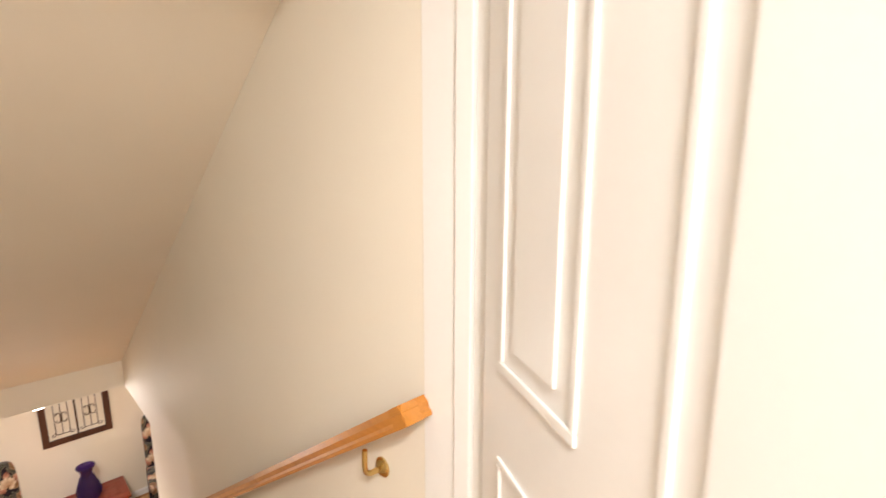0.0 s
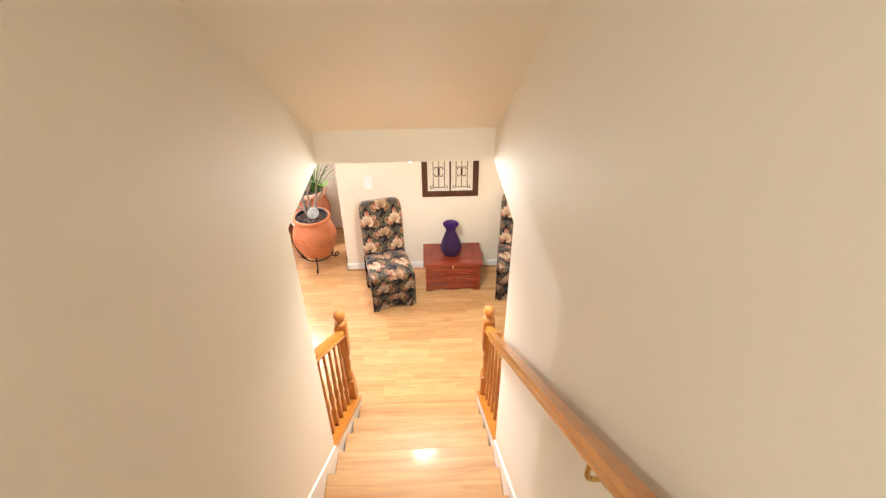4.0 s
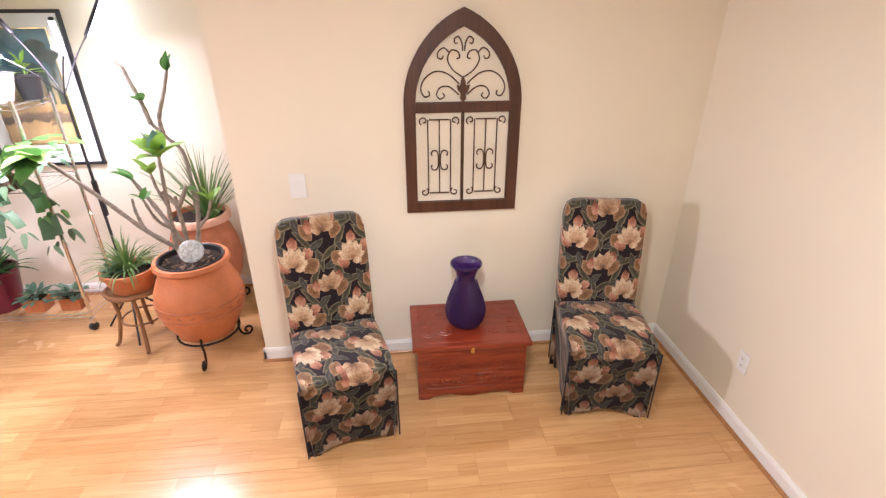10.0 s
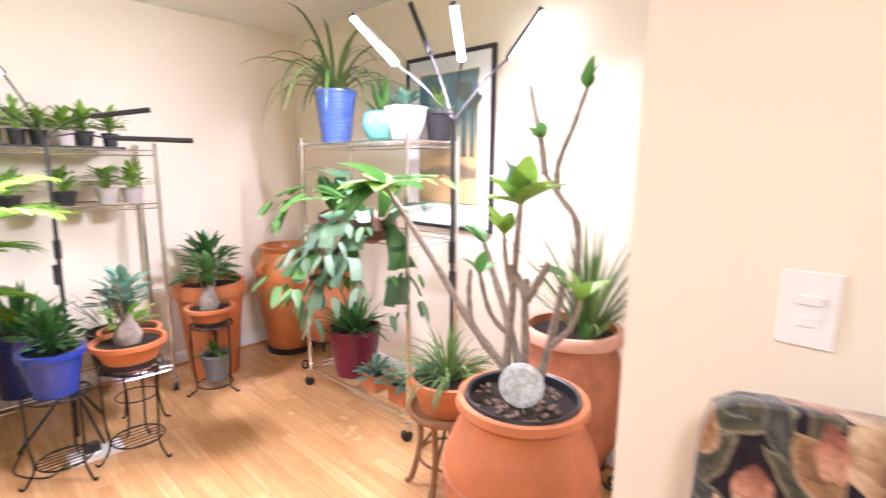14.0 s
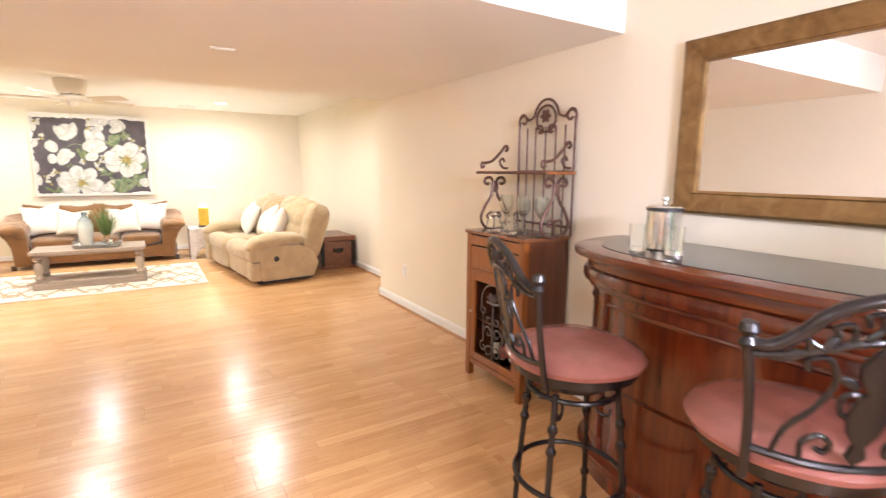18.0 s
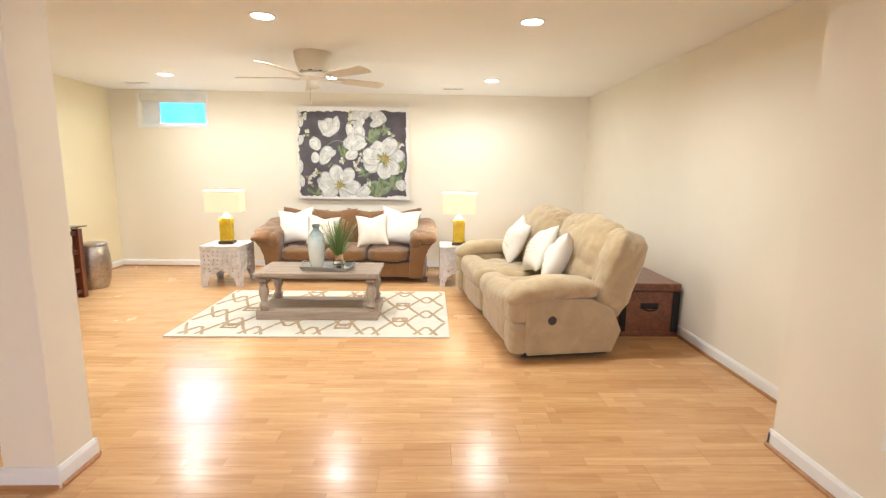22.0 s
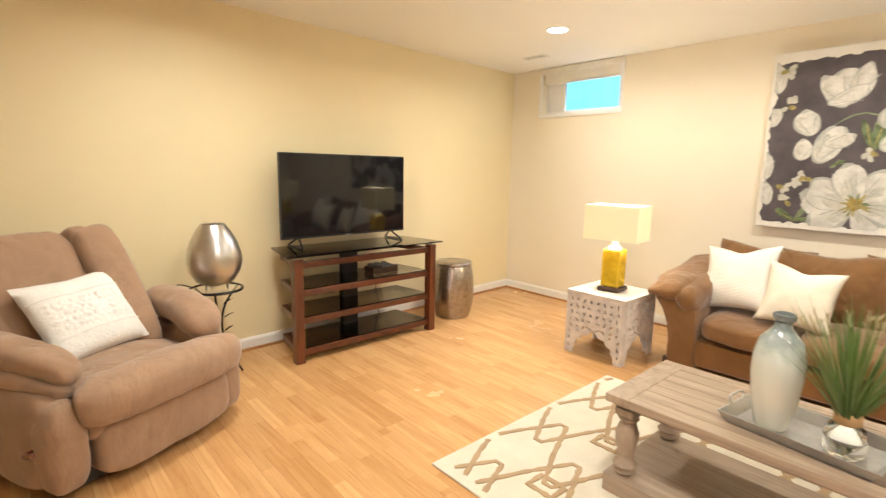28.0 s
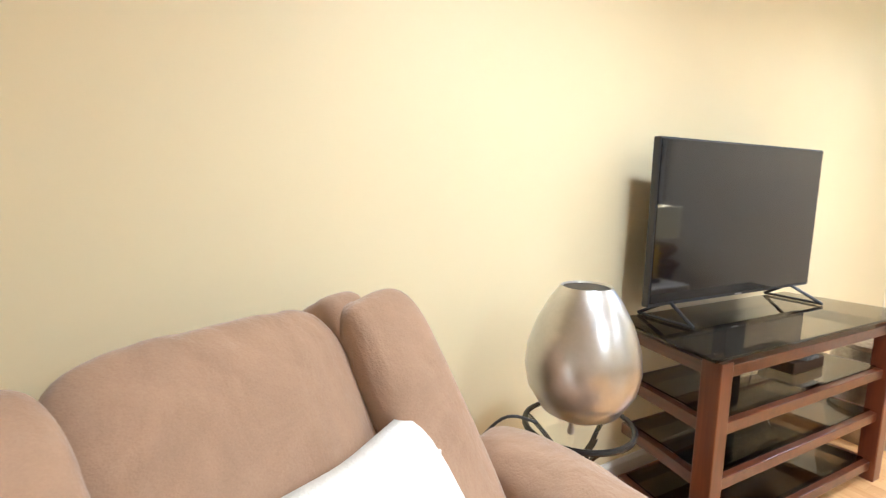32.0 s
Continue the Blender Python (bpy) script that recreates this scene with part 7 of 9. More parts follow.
for k in range(6):
    a = radians(60 * k)
    part("leaf_ornament", soft(-0.008, 0.042, -0.006, 0.006, -0.014, 0.014, 2.4, 4), M_BRONZE, rk, smooth=True, m=pose(0.05, BK - 0.006, 0.68, 0, -math.degrees(a), 0))
part("shelf", boxed(-0.30, 0.30, BK - 0.24, BK - 0.01, 0.345, 0.362, 0.004), M_CABW, rk, "narrow wooden shelf")
rod([(-0.30, BK - 0.245, 0.352), (0.30, BK - 0.245, 0.352)], "shelf_bar")
for x in (-0.26, 0.26):
    # lyre-shaped side brackets
    def side(line):
        return [(x, BK - 0.125 + u * 1.3, z) for u, z in line]
    for s in (-1, 1):
        rod(curve(side([(s * 0.012, 0.0), (s * 0.06, 0.012), (s * 0.085, 0.07), (s * 0.06, 0.14), (s * 0.02, 0.21), (s * 0.012, 0.28)]), 5) + side(spiral(s * 0.045, 0.295, 0.034, 0.010, 180 if s > 0 else 0, 180 - 330 if s > 0 else 330, 14)), r=0.0095)
        rod(side(spiral(s * 0.028, 0.075, 0.024, 0.010, 90 + s * 60, 90 - s * 240, 12)))
    rod(side([(0, 0.0), (0, 0.10)]), "stem")
    part("leaf_ornament", soft(-0.01, 0.01, -0.03, 0.03, -0.035, 0.035, 2.4, 4), M_BRONZE, rk, smooth=True, m=pose(x, BK - 0.12, 0.265))
    rod(curve([(x, BK - 0.215, 0.392), (x, BK - 0.238, 0.385), (x, BK - 0.236, 0.412), (x, BK - 0.212, 0.412), (x, BK - 0.15, 0.425), (x, BK - 0.08, 0.48), (x, BK - 0.04, 0.52), (x, BK - 0.018, 0.505), (x, BK - 0.035, 0.488)], 5), "brace", 0.009)
    rod(curve([(x, BK - 0.015, 0.38), (x, BK - 0.06, 0.385), (x, BK - 0.085, 0.42), (x, BK - 0.06, 0.442), (x, BK - 0.045, 0.42)], 5), "brace")
for k in range(6):
    x, y = -0.17 + 0.085 * (k % 6), BK - 0.10 - 0.07 * (k % 2)
    w = thing("wine_glass", cb.matrix_basis @ pose(x, y, CH + 0.022) @ Matrix.Scale(1.1, 4), "clear stemmed wine glass under the rack shelf", "glass", "stemware on the cabinet")
    part("goblet", lathe([(0, 0), (0.033, 0.001), (0.03, 0.004), (0.005, 0.012), (0.004, 0.09), (0.012, 0.10), (0.035, 0.13), (0.04, 0.17), (0.033, 0.215), (0.0318, 0.215), (0.038, 0.17), (0.033, 0.131), (0.01, 0.104), (0, 0.102)], 20), M_CLEAR, w, smooth=True)
for k, x in enumerate((-0.10, 0.06)):
    w = thing("glass_decanter", cb.matrix_basis @ pose(x, 0.08, CH + 0.022), "squat clear glass decanter on the cabinet", "decanter", "decanters on the cabinet")
    part("bowl", lathe([(0, 0), (0.04, 0.002), (0.055, 0.03), (0.05, 0.07), (0.03, 0.10), (0.028, 0.12), (0.045, 0.135), (0.043, 0.136), (0.025, 0.12), (0.045, 0.07), (0.05, 0.03), (0, 0.008)], 24), M_CLEAR, w, smooth=True)

# bar stools
M_SEAT = plain("rose_leather", (0.28, 0.105, 0.085), 0.22, vary=0.12, scale=10, grain=180, relief=0.12, dist=0.002)


def bar_stool(m, label):
    t = thing("bar_stool", m, label, "bar stool", "iron bar stools")
    # local frame: the back stands at -y
    bm = lathe([(0, 0.818), (0.10, 0.814), (0.18, 0.802), (0.235, 0.780), (0.256, 0.756), (0.250, 0.740), (0.228, 0.733), (0, 0.732)], 48)
    for v in bm.verts:
        v.co.z += noise.noise(v.co * 9) * 0.004
    part("seat", bm, M_SEAT, t, "rose leather seat pad", smooth=True)
    part("seat_ring", lathe([(0.215, 0.70), (0.228, 0.70), (0.232, 0.731), (0.205, 0.7315)], 40), M_IRON, t, smooth=True)
    part("swivel", lathe([(0, 0.64), (0.13, 0.64), (0.14, 0.66), (0.15, 0.70), (0, 0.70)], 28), M_IRON, t, smooth=True)
    part("apron_ring", tube(ring_pts(0.165, 0.625, 32), 0.010, 8, None, True), M_IRON, t, smooth=True)
    part("foot_ring", tube(ring_pts(0.205, 0.27, 36), 0.0105, 8, None, True), M_IRON, t, smooth=True)
    for k in range(4):
        a = radians(45 + 90 * k)
        c, s = math.cos(a), math.sin(a)
        bm = tube([(c * 0.165, s * 0.165, 0.645), (c * 0.185, s * 0.185, 0.50), (c * 0.205, s * 0.205, 0.27), (c * 0.222, s * 0.222, 0.02)], 0.0115, 10)
        for z, r in ((0.52, 0.183), (0.44, 0.190), (0.15, 0.213)):
            lathe([(0.0115, -0.02), (0.018, -0.006), (0.018, 0.006), (0.0115, 0.02)], 10, bm, (c * r, s * r, z))
        lathe([(0, 0), (0.017, 0), (0.018, 0.018), (0.012, 0.03), (0, 0.03)], 10, bm, (c * 0.222, s * 0.222, 0))
        part("leg", bm, M_IRON, t, smooth=True)
        part("scroll", tube([(c * (0.10 + q[0]), s * (0.10 + q[0]), q[1]) for q in spiral(0.03, 0.56, 0.045, 0.012, 80, 380, 16)], 0.006, 6), M_IRON, t, smooth=True)

    def bk(u, z):
        """A point of the curved, raked back."""
        return (u, -0.175 - 0.055 * (1 - (u / 0.25) ** 2) - (z - 0.74) * 0.20, z)

    for s in (-1, 1):
        pts = [bk(s * 0.195, 0.71), bk(s * 0.20, 0.80), bk(s * 0.215, 0.93), bk(s * 0.235, 1.05)]
        bm = tube(curve(pts), 0.0115, 8)
        lathe([(0.011, -0.03), (0.019, -0.015), (0.012, 0.0), (0.022, 0.015), (0.017, 0.032), (0, 0.040)], 12, bm, bk(s * 0.238, 1.07))
        part("back_post", bm, M_IRON, t, smooth=True)
        for line in ([(0.225, 1.035), (0.17, 1.03), (0.135, 1.055), (0.145, 1.085), (0.165, 1.075)],
                     [(0.135, 1.075), (0.10, 1.06), (0.065, 1.085), (0.075, 1.12), (0.10, 1.11), (0.09, 1.095)],
                     [(0.045, 1.09), (0.022, 1.115), (0.03, 1.145), (0.052, 1.14), (0.046, 1.12)],
                     [(0.155, 0.795), (0.14, 0.86), (0.10, 0.92), (0.075, 0.985), (0.095, 1.04), (0.13, 1.035), (0.125, 1.01)],
                     [(0.10, 0.785), (0.105, 0.83), (0.08, 0.855), (0.055, 0.84), (0.06, 0.815), (0.078, 0.822)],
                     [(0.012, 0.90), (0.05, 0.915), (0.055, 0.955), (0.03, 0.965), (0.025, 0.945)]):
            part("scroll", tube(curve([bk(s * x, z) for x, z in line], 5), 0.0068, 7), M_IRON, t, smooth=True)
        for x, z, a in ((0.165, 1.04, 30), (0.10, 1.075, 60), (0.05, 0.99, -30)):
            part("leaf_ornament", soft(-0.022, 0.022, -0.006, 0.006, -0.011, 0.011, 2.4, 3), M_IRON, t, smooth=True, m=pose(*bk(s * x, z), 0, s * a, 0))
    part("top_rail", tube(curve([bk(-0.238, 1.06), bk(-0.20, 1.055), bk(-0.16, 1.085), bk(-0.10, 1.15), bk(0, 1.18), bk(0.10, 1.15), bk(0.16, 1.085), bk(0.20, 1.055), bk(0.238, 1.06)]), 0.0145, 10), M_IRON, t, smooth=True)
    part("mid_rail", tube(curve([bk(-0.225, 1.03), bk(-0.15, 1.045), bk(-0.07, 1.075), bk(0, 1.085), bk(0.07, 1.075), bk(0.15, 1.045), bk(0.225, 1.03)]), 0.0085, 8), M_IRON, t, smooth=True)
    part("low_rail", tube(curve([bk(-0.20, 0.795), bk(-0.10, 0.78), bk(0, 0.775), bk(0.10, 0.78), bk(0.20, 0.795)]), 0.010, 8), M_IRON, t, smooth=True)
    poly = [(0, 0.785), (0.020, 0.81), (0.012, 0.84), (0.030, 0.87), (0.040, 0.91), (0.030, 0.95), (0.016, 0.97), (0.034, 1.0), (0.040, 1.03), (0.022, 1.06), (0.0, 1.085)]
    poly = poly + [(-u, z) for u, z in poly[-2:0:-1]]
    bm = extrude_poly(poly, -0.007, 0.007, "xz", None, 0.003)
    for v in bm.verts:
        b_ = bk(v.co.x, v.co.z)
        v.co.y += b_[1]
    part("splat", bm, M_IRON, t)
    return t


bar_stool(pose(-2.42, 3.385, 0, 0, 0, 69), "black iron bar stool with a rose leather seat turned sideways")
bar_stool(pose(-2.52, 4.06, 0, 0, 0, 140), "black iron bar stool with a rose leather seat facing the bar")
gc = thing("guitar_case", pose(-3.20, 4.54, 0), "soft black bag leaning beside the bar", "bag")
part("bag", soft(-0.10, 0.06, -0.05, 0.05, 0.0, 0.78, 3, 7, (0, 0, 0), 0.02, 3.0, None, 6), plain("black_nylon", (0.015, 0.014, 0.014), 0.7, vary=0.2), gc, smooth=True)
part("strap", tube(curve([(0.04, 0.03, 0.70), (0.07, 0.05, 0.5), (0.07, 0.04, 0.3), (0.05, 0.03, 0.15)]), 0.008, 6), M_BLACK, gc, smooth=True)

# ---------------------------------------------------------------- family room
def suede(name, color, vary=0.12):
    m, nt, b = tree(name)
    v = coords(nt)
    n1, n2 = noise_tex(nt, v, 5, 5, 0.65, 0.8), noise_tex(nt, v, 260, 2)
    lo, hi = [c * (1 - vary) for c in color], [min(1, c * (1 + vary)) for c in color]
    c = ramp(nt, n1, [(0.32, lo), (0.68, hi)])
    nt.links.new(mixed(nt, 0.3, c, ramp(nt, n2, [(0.3, (0.7, 0.7, 0.7)), (0.7, (1, 1, 1))]), "MULTIPLY"), b.inputs["Base Color"])
    b.inputs["Roughness"].default_value = 0.88
    b.inputs["Sheen Weight"].default_value, b.inputs["Sheen Roughness"].default_value = 0.35, 0.5
    b.inputs["Specular IOR Level"].default_value = 0.2
    fold = noise_tex(nt, coords(nt, (1, 1, 0.55)), 8, 4, 0.5, 0.5)
    mx = nt.nodes.new("ShaderNodeMath")
    mx.operation = "MULTIPLY_ADD"
    mx.inputs[1].default_value = 0.06
    nt.links.new(n2, mx.inputs[0])
    nt.links.new(fold, mx.inputs[2])
    bump(nt, b, mx.outputs[0], 0.62, 0.03)
    return m


M_BROWN = suede("brown_microfibre", (0.20, 0.098, 0.034))
M_TAN = suede("taupe_microfibre", (0.36, 0.232, 0.150))
M_BEIGE = suede("beige_microfibre", (0.43, 0.318, 0.168))
M_CREAM = plain("cream_knit", (0.78, 0.72, 0.60), 0.9, vary=0.04, scale=10, grain=140, relief=0.5, dist=0.004)
M_WHITEK = plain("white_knit", (0.80, 0.79, 0.765), 0.9, vary=0.05, scale=14, grain=70, relief=0.9, dist=0.004)


def ribbed():
    m, nt, b = tree("white_rib_knit")
    v = coords(nt)
    wv = nt.nodes.new("ShaderNodeTexWave")
    wv.bands_direction = "Z"
    wv.inputs["Scale"].default_value, wv.inputs["Distortion"].default_value = 34, 1.4
    nt.links.new(v, wv.inputs["Vector"])
    nt.links.new(ramp(nt, wv.outputs["Fac"], [(0.0, (0.74, 0.70, 0.62)), (0.6, (0.82, 0.79, 0.72))]), b.inputs["Base Color"])
    b.inputs["Roughness"].default_value = 0.92
    bump(nt, b, wv.outputs["Fac"], 0.22, 0.004)
    return m


M_RIB = ribbed()


def swell(u, v):
    return ((1 - abs(u) ** 2.2) * (1 - abs(v) ** 2.2)) ** 0.55


def cushion(w, h, t, seed=1.0, chop=0.06, ear=0.13, n=18):
    """A stuffed square with pointed corners, standing on its lower edge in the local x-z plane."""
    bm = bmesh.new()
    made = []
    for k, s in enumerate((-1, 1)):
        g = [[None] * (n + 1) for _ in range(n + 1)]
        for j in range(n + 1):
            for i in range(n + 1):
                if k and (i in (0, n) or j in (0, n)):
                    g[j][i] = made[0][j][i]
                    continue
                g[j][i] = bm.verts.new(on_cushion(2 * i / n - 1, 2 * j / n - 1, w, h, t, seed, chop, ear, s))
        made.append(g)
        for j in range(n):
            for i in range(n):
                q = (g[j][i], g[j][i + 1], g[j + 1][i + 1], g[j + 1][i])
                bm.faces.new(q if k else q[::-1])
    return bm


def on_cushion(u, v, w, h, t, seed, chop, ear, s):
    px = w / 2 * u * (1 - ear * (1 - v * v))
    pz = h / 2 * v * (1 - ear * (1 - u * u))
    y = s * t / 2 * swell(u, v) * (1 + 0.10 * noise.noise((u * 1.7 + seed, v * 1.7, s * 3)))
    if v > 0:
        d = math.exp(-(u / 0.34) ** 2)
        pz -= chop * h * d * v * v
        y *= 1 - 0.25 * d * v
    crease = noise.noise((u * 3.1 + seed * 2, v * 3.1, s))
    y += s * 0.010 * crease * (1 - u * u) * (1 - v * v)
    px += 0.006 * noise.noise((seed, v * 2.3, 4.0))
    return (px, y, pz + h / 2)


def pillow(m, w, h, t, mat, label, tufted=False, name="throw_pillow", seed=1.0, chop=0.06, ear=0.13):
    th = thing(name, m, label, "pillow", "throw pillows")
    part("cover", cushion(w, h, t, seed, chop, ear), mat, th, smooth=True, flat_angle=100)
    if tufted:
        bm = bmesh.new()
        na, nb = 60, 26
        g = []
        for j in range(nb + 1):
            row = []
            for i in range(na + 1):
                u, v = -0.82 + 1.64 * i / na, -0.40 + 0.80 * j / nb
                x, y, z = on_cushion(u, v, w, h, t, seed, chop, ear, -1)
                edge = min(1, min(i, na - i) / 3, min(j, nb - j) / 2)
                k = noise.noise((u * 15 + seed, v * 15, 2.0)) + 0.25 * math.sin(v * 40)
                row.append(bm.verts.new((x, y - (0.001 + 0.012 * max(0, 0.32 + k)) * edge, z)))
            g.append(row)
        for j in range(nb):
            for i in range(na):
                bm.faces.new((g[j][i], g[j][i + 1], g[j + 1][i + 1], g[j + 1][i]))
        part("tufting", bm, mat, th, "raised tufted band", smooth=True, flat_angle=100)
        for v in (-0.50, 0.50):
            pts = [(p[0], p[1] - 0.001, p[2]) for p in (on_cushion(-0.97 + 1.94 * k / 20, v, w, h, t, seed, chop, ear, -1) for k in range(21))]
            part("seam", tube(pts, 0.004, 5), mat, th, smooth=True)
    return th


def bolster(path, sizes, seed=1.0, wob=0.008, segs=22, p=2.6, freq=7.0, bm=None):
    """A stuffed roll along a path; sizes are half width and half height at each point."""
    bm = bm or bmesh.new()
    path, sizes = curve(path, 5), curve([(a, c, 0) for a, c in sizes], 5)
    rings = []
    n = len(path)
    for i, q in enumerate(path):
        q = Vector(q)
        d = (Vector(path[min(i + 1, n - 1)]) - Vector(path[max(i - 1, 0)])).normalized()
        side = d.cross(Vector((0, 0, 1)))
        side = side.normalized() if side.length > 1e-3 else Vector((1, 0, 0))
        up = side.cross(d)
        hw, hh = sizes[i][0], sizes[i][1]
        e = min(i, n - 1 - i) / 3
        f = math.sqrt(max(0.0, 1 - (1 - min(e, 1)) ** 2)) if e < 1 else 1.0
        f = max(f, 0.25)
        ring = []
        for k in range(segs):
            a = 2 * math.pi * k / segs
            c, s = math.cos(a), math.sin(a)
            r = (abs(c) ** p + abs(s) ** p) ** (-1 / p)
            v = q + side * (c * r * hw * f) + up * (s * r * hh * f)
            v += noise.noise_vector((v + Vector((seed, seed * 2, seed * 3))) * freq) * wob
            ring.append(bm.verts.new(v))
        rings.append(ring)
    for r0, r1 in zip(rings, rings[1:]):
        for k in range(segs):
            bm.faces.new((r0[k], r1[k], r1[(k + 1) % segs], r0[(k + 1) % segs]))
    bm.faces.new(rings[0][::-1]), bm.faces.new(rings[-1])
    return bm


# brown sofa, the sitter looking along +y
SFX = -0.465
sf = thing("sofa", pose(SFX, -4.50, 0), "brown microfibre three-seat sofa with flared arms", "sofa")
part("base", soft(-1.02, 1.02, -0.42, 0.40, 0.06, 0.27, 9, 8, (0, 0, 0), 0.004, 1), M_BROWN, sf, smooth=True)
part("back_frame", soft(-1.0, 1.0, -0.46, -0.24, 0.10, 0.74, 6, 8, (0, 0, 0), 0.006, 2), M_BROWN, sf, smooth=True)
for k in range(3):
    x = -0.80 + 0.535 * k
    part("seat_cushion", creased(soft(x, x + 0.53, -0.28, 0.46, 0.265, 0.435, 4.6, 18, (0, 0.02, 0.18), 0.008, 3 + k), 0.010, 5, (1, 1, 1), k * 3.0), M_BROWN, sf, smooth=True)
for k, (x, rz, ry) in enumerate(((-0.66, -5, 4), (-0.22, 3, -2), (0.22, -3, 2), (0.66, 5, -4))):
    part("back_cushion", creased(cushion(0.60, 0.50, 0.25, 11.0 + k, 0.03, 0.09, 30), 0.014, 5, (1, 1, 1.6), k * 2.0, 5), M_BROWN, sf, smooth=True, flat_angle=100, m=pose(x, -0.17 - 0.02 * (k % 2), 0.385, 14, ry, rz))
for s in (-1, 1):
    poly = [(s * 0.80, 0.06), (s * 0.965, 0.06), (s * 0.985, 0.09), (s * 0.985, 0.22), (s * 1.0, 0.33), (s * 1.04, 0.43), (s * 1.10, 0.51), (s * 1.115, 0.55), (s * 1.05, 0.58), (s * 0.95, 0.58), (s * 0.86, 0.54), (s * 0.81, 0.44)]
    bm = extrude_poly(poly, -0.42, 0.42, "xz", None, 0.016)
    part("arm", bm, M_BROWN, sf, smooth=True)
    bm = bolster([(s * 0.985, -0.44, 0.685), (s * 0.99, -0.30, 0.68), (s * 1.0, -0.05, 0.64), (s * 1.005, 0.22, 0.60), (s * 1.005, 0.41, 0.565), (s * 1.0, 0.47, 0.53)],
                 [(0.12, 0.055), (0.14, 0.075), (0.145, 0.078), (0.145, 0.078), (0.14, 0.066), (0.12, 0.045)], s * 3.0, 0.012, 40)
    bolster([(s * 0.875, -0.40, 0.60), (s * 0.875, -0.20, 0.585), (s * 0.88, 0.10, 0.555), (s * 0.885, 0.36, 0.52), (s * 0.89, 0.45, 0.48)],
            [(0.07, 0.10), (0.085, 0.115), (0.088, 0.115), (0.085, 0.11), (0.06, 0.08)], s * 5.0, 0.012, 36, bm=bm)
    part("arm_pad", creased(bm, 0.020, 6, (1.6, 0.7, 1), s * 2.0, 5), M_BROWN, sf, "overstuffed arm pad", smooth=True, flat_angle=80)
for x in (-1.0, 1.0):
    for y in (-0.36, 0.33):
        part("foot", boxed(x - 0.03, x + 0.03, y - 0.03, y + 0.03, 0, 0.07, 0.004), M_LEG, sf)
pillow(pose(SFX + 0.66, -4.30, 0.455, 20, 8, -12), 0.50, 0.47, 0.19, M_RIB, "large white ribbed throw pillow on the sofa", seed=1.1)
pillow(pose(SFX + 0.31, -4.20, 0.45, 22, -6, 6), 0.40, 0.40, 0.15, M_CREAM, "white throw pillow leaning on the sofa back", seed=2.2)
pillow(pose(SFX - 0.34, -4.20, 0.45, 20, 6, -4), 0.42, 0.42, 0.15, M_CREAM, "cream embroidered throw pillow on the sofa", True, seed=3.3)
pillow(pose(SFX - 0.66, -4.31, 0.455, 20, -8, 10), 0.51, 0.49, 0.19, M_RIB, "large white waffle-knit throw pillow on the sofa", seed=4.4)

# canvas of white flowers
M_CANVAS = plain("canvas_white", (0.74, 0.71, 0.64), 0.8, vary=0.06, scale=14, grain=220, relief=0.2)
M_PDARK = plain("charcoal_paint", (0.085, 0.072, 0.078), 0.7, vary=0.3, scale=5, grain=160, relief=0.15)
M_PWHITE = plain("white_paint", (0.60, 0.585, 0.53), 0.7, vary=0.2, scale=12, grain=90, relief=0.2)
M_PCREAM = plain("cream_paint", (0.52, 0.505, 0.435), 0.7, vary=0.2, scale=14, grain=90, relief=0.2)
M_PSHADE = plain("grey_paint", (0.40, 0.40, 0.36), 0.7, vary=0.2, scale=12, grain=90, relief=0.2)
M_PLEAF = plain("olive_paint", (0.13, 0.18, 0.08), 0.7, vary=0.5, scale=16, grain=90, relief=0.2)
M_POCHRE = plain("gold_paint", (0.36, 0.24, 0.05), 0.7, vary=0.35, scale=30, grain=90, relief=0.2)
M_PYEL = plain("ochre_paint", (0.33, 0.27, 0.09), 0.7, vary=0.35, scale=30, grain=90, relief=0.2)
pa = thing("canvas_painting", pose(-0.452, YB, 0.99), "unframed canvas of white flowers on charcoal", "painting")
PW2, PH = 0.772, 1.26
PY = 0.066
part("canvas", boxed(-PW2, PW2, 0.004, PY, 0, PH, 0.004), M_CANVAS, pa)
rp = random.Random(5)


def ragged(x0, x1, z0, z1, amp, n=110):
    """A brushed edge: mostly straight, with dry-brush nicks and a few deep runs."""
    out = []
    for q, ((ax, az), (bx, bz)) in enumerate((((x0, z0), (x1, z0)), ((x1, z0), (x1, z1)), ((x1, z1), (x0, z1)), ((x0, z1), (x0, z0)))):
        for k in range(n):
            t = k / n
            d = amp * (0.9 * noise.noise((t * 7, q * 3.1, 0)) + 0.45 * noise.noise((t * 34, q * 5.7, 1)) + rp.uniform(-0.12, 0.12))
            ox, oz = (0, d) if az == bz else (d, 0)
            out.append((ax + (bx - ax) * t + ox, az + (bz - az) * t + oz))
    return out


part("dark_ground", extrude_poly(ragged(-PW2 + 0.045, PW2 - 0.03, 0.045, PH - 0.062, 0.030), PY + 0.0002, PY + 0.0012, "xz"), M_PDARK, pa)


def uv(u, v):
    """Picture coordinates, u to the viewer's right and v down, on the canvas seen from the room."""
    return PW2 - 2 * PW2 * u, PH - PH * v


def stroke(name, pts, mat):
    """One flat dab of paint; each lies a hair above those laid before it."""
    pts = [(min(max(x, -PW2 + 0.03), PW2 - 0.022), min(max(z, 0.03), PH - 0.05)) for x, z in pts]
    y = PY + 0.0014 + 0.000012 * len(pa.children)
    part(name, extrude_poly(pts, y, y + 0.0006, "xz"), mat, pa)


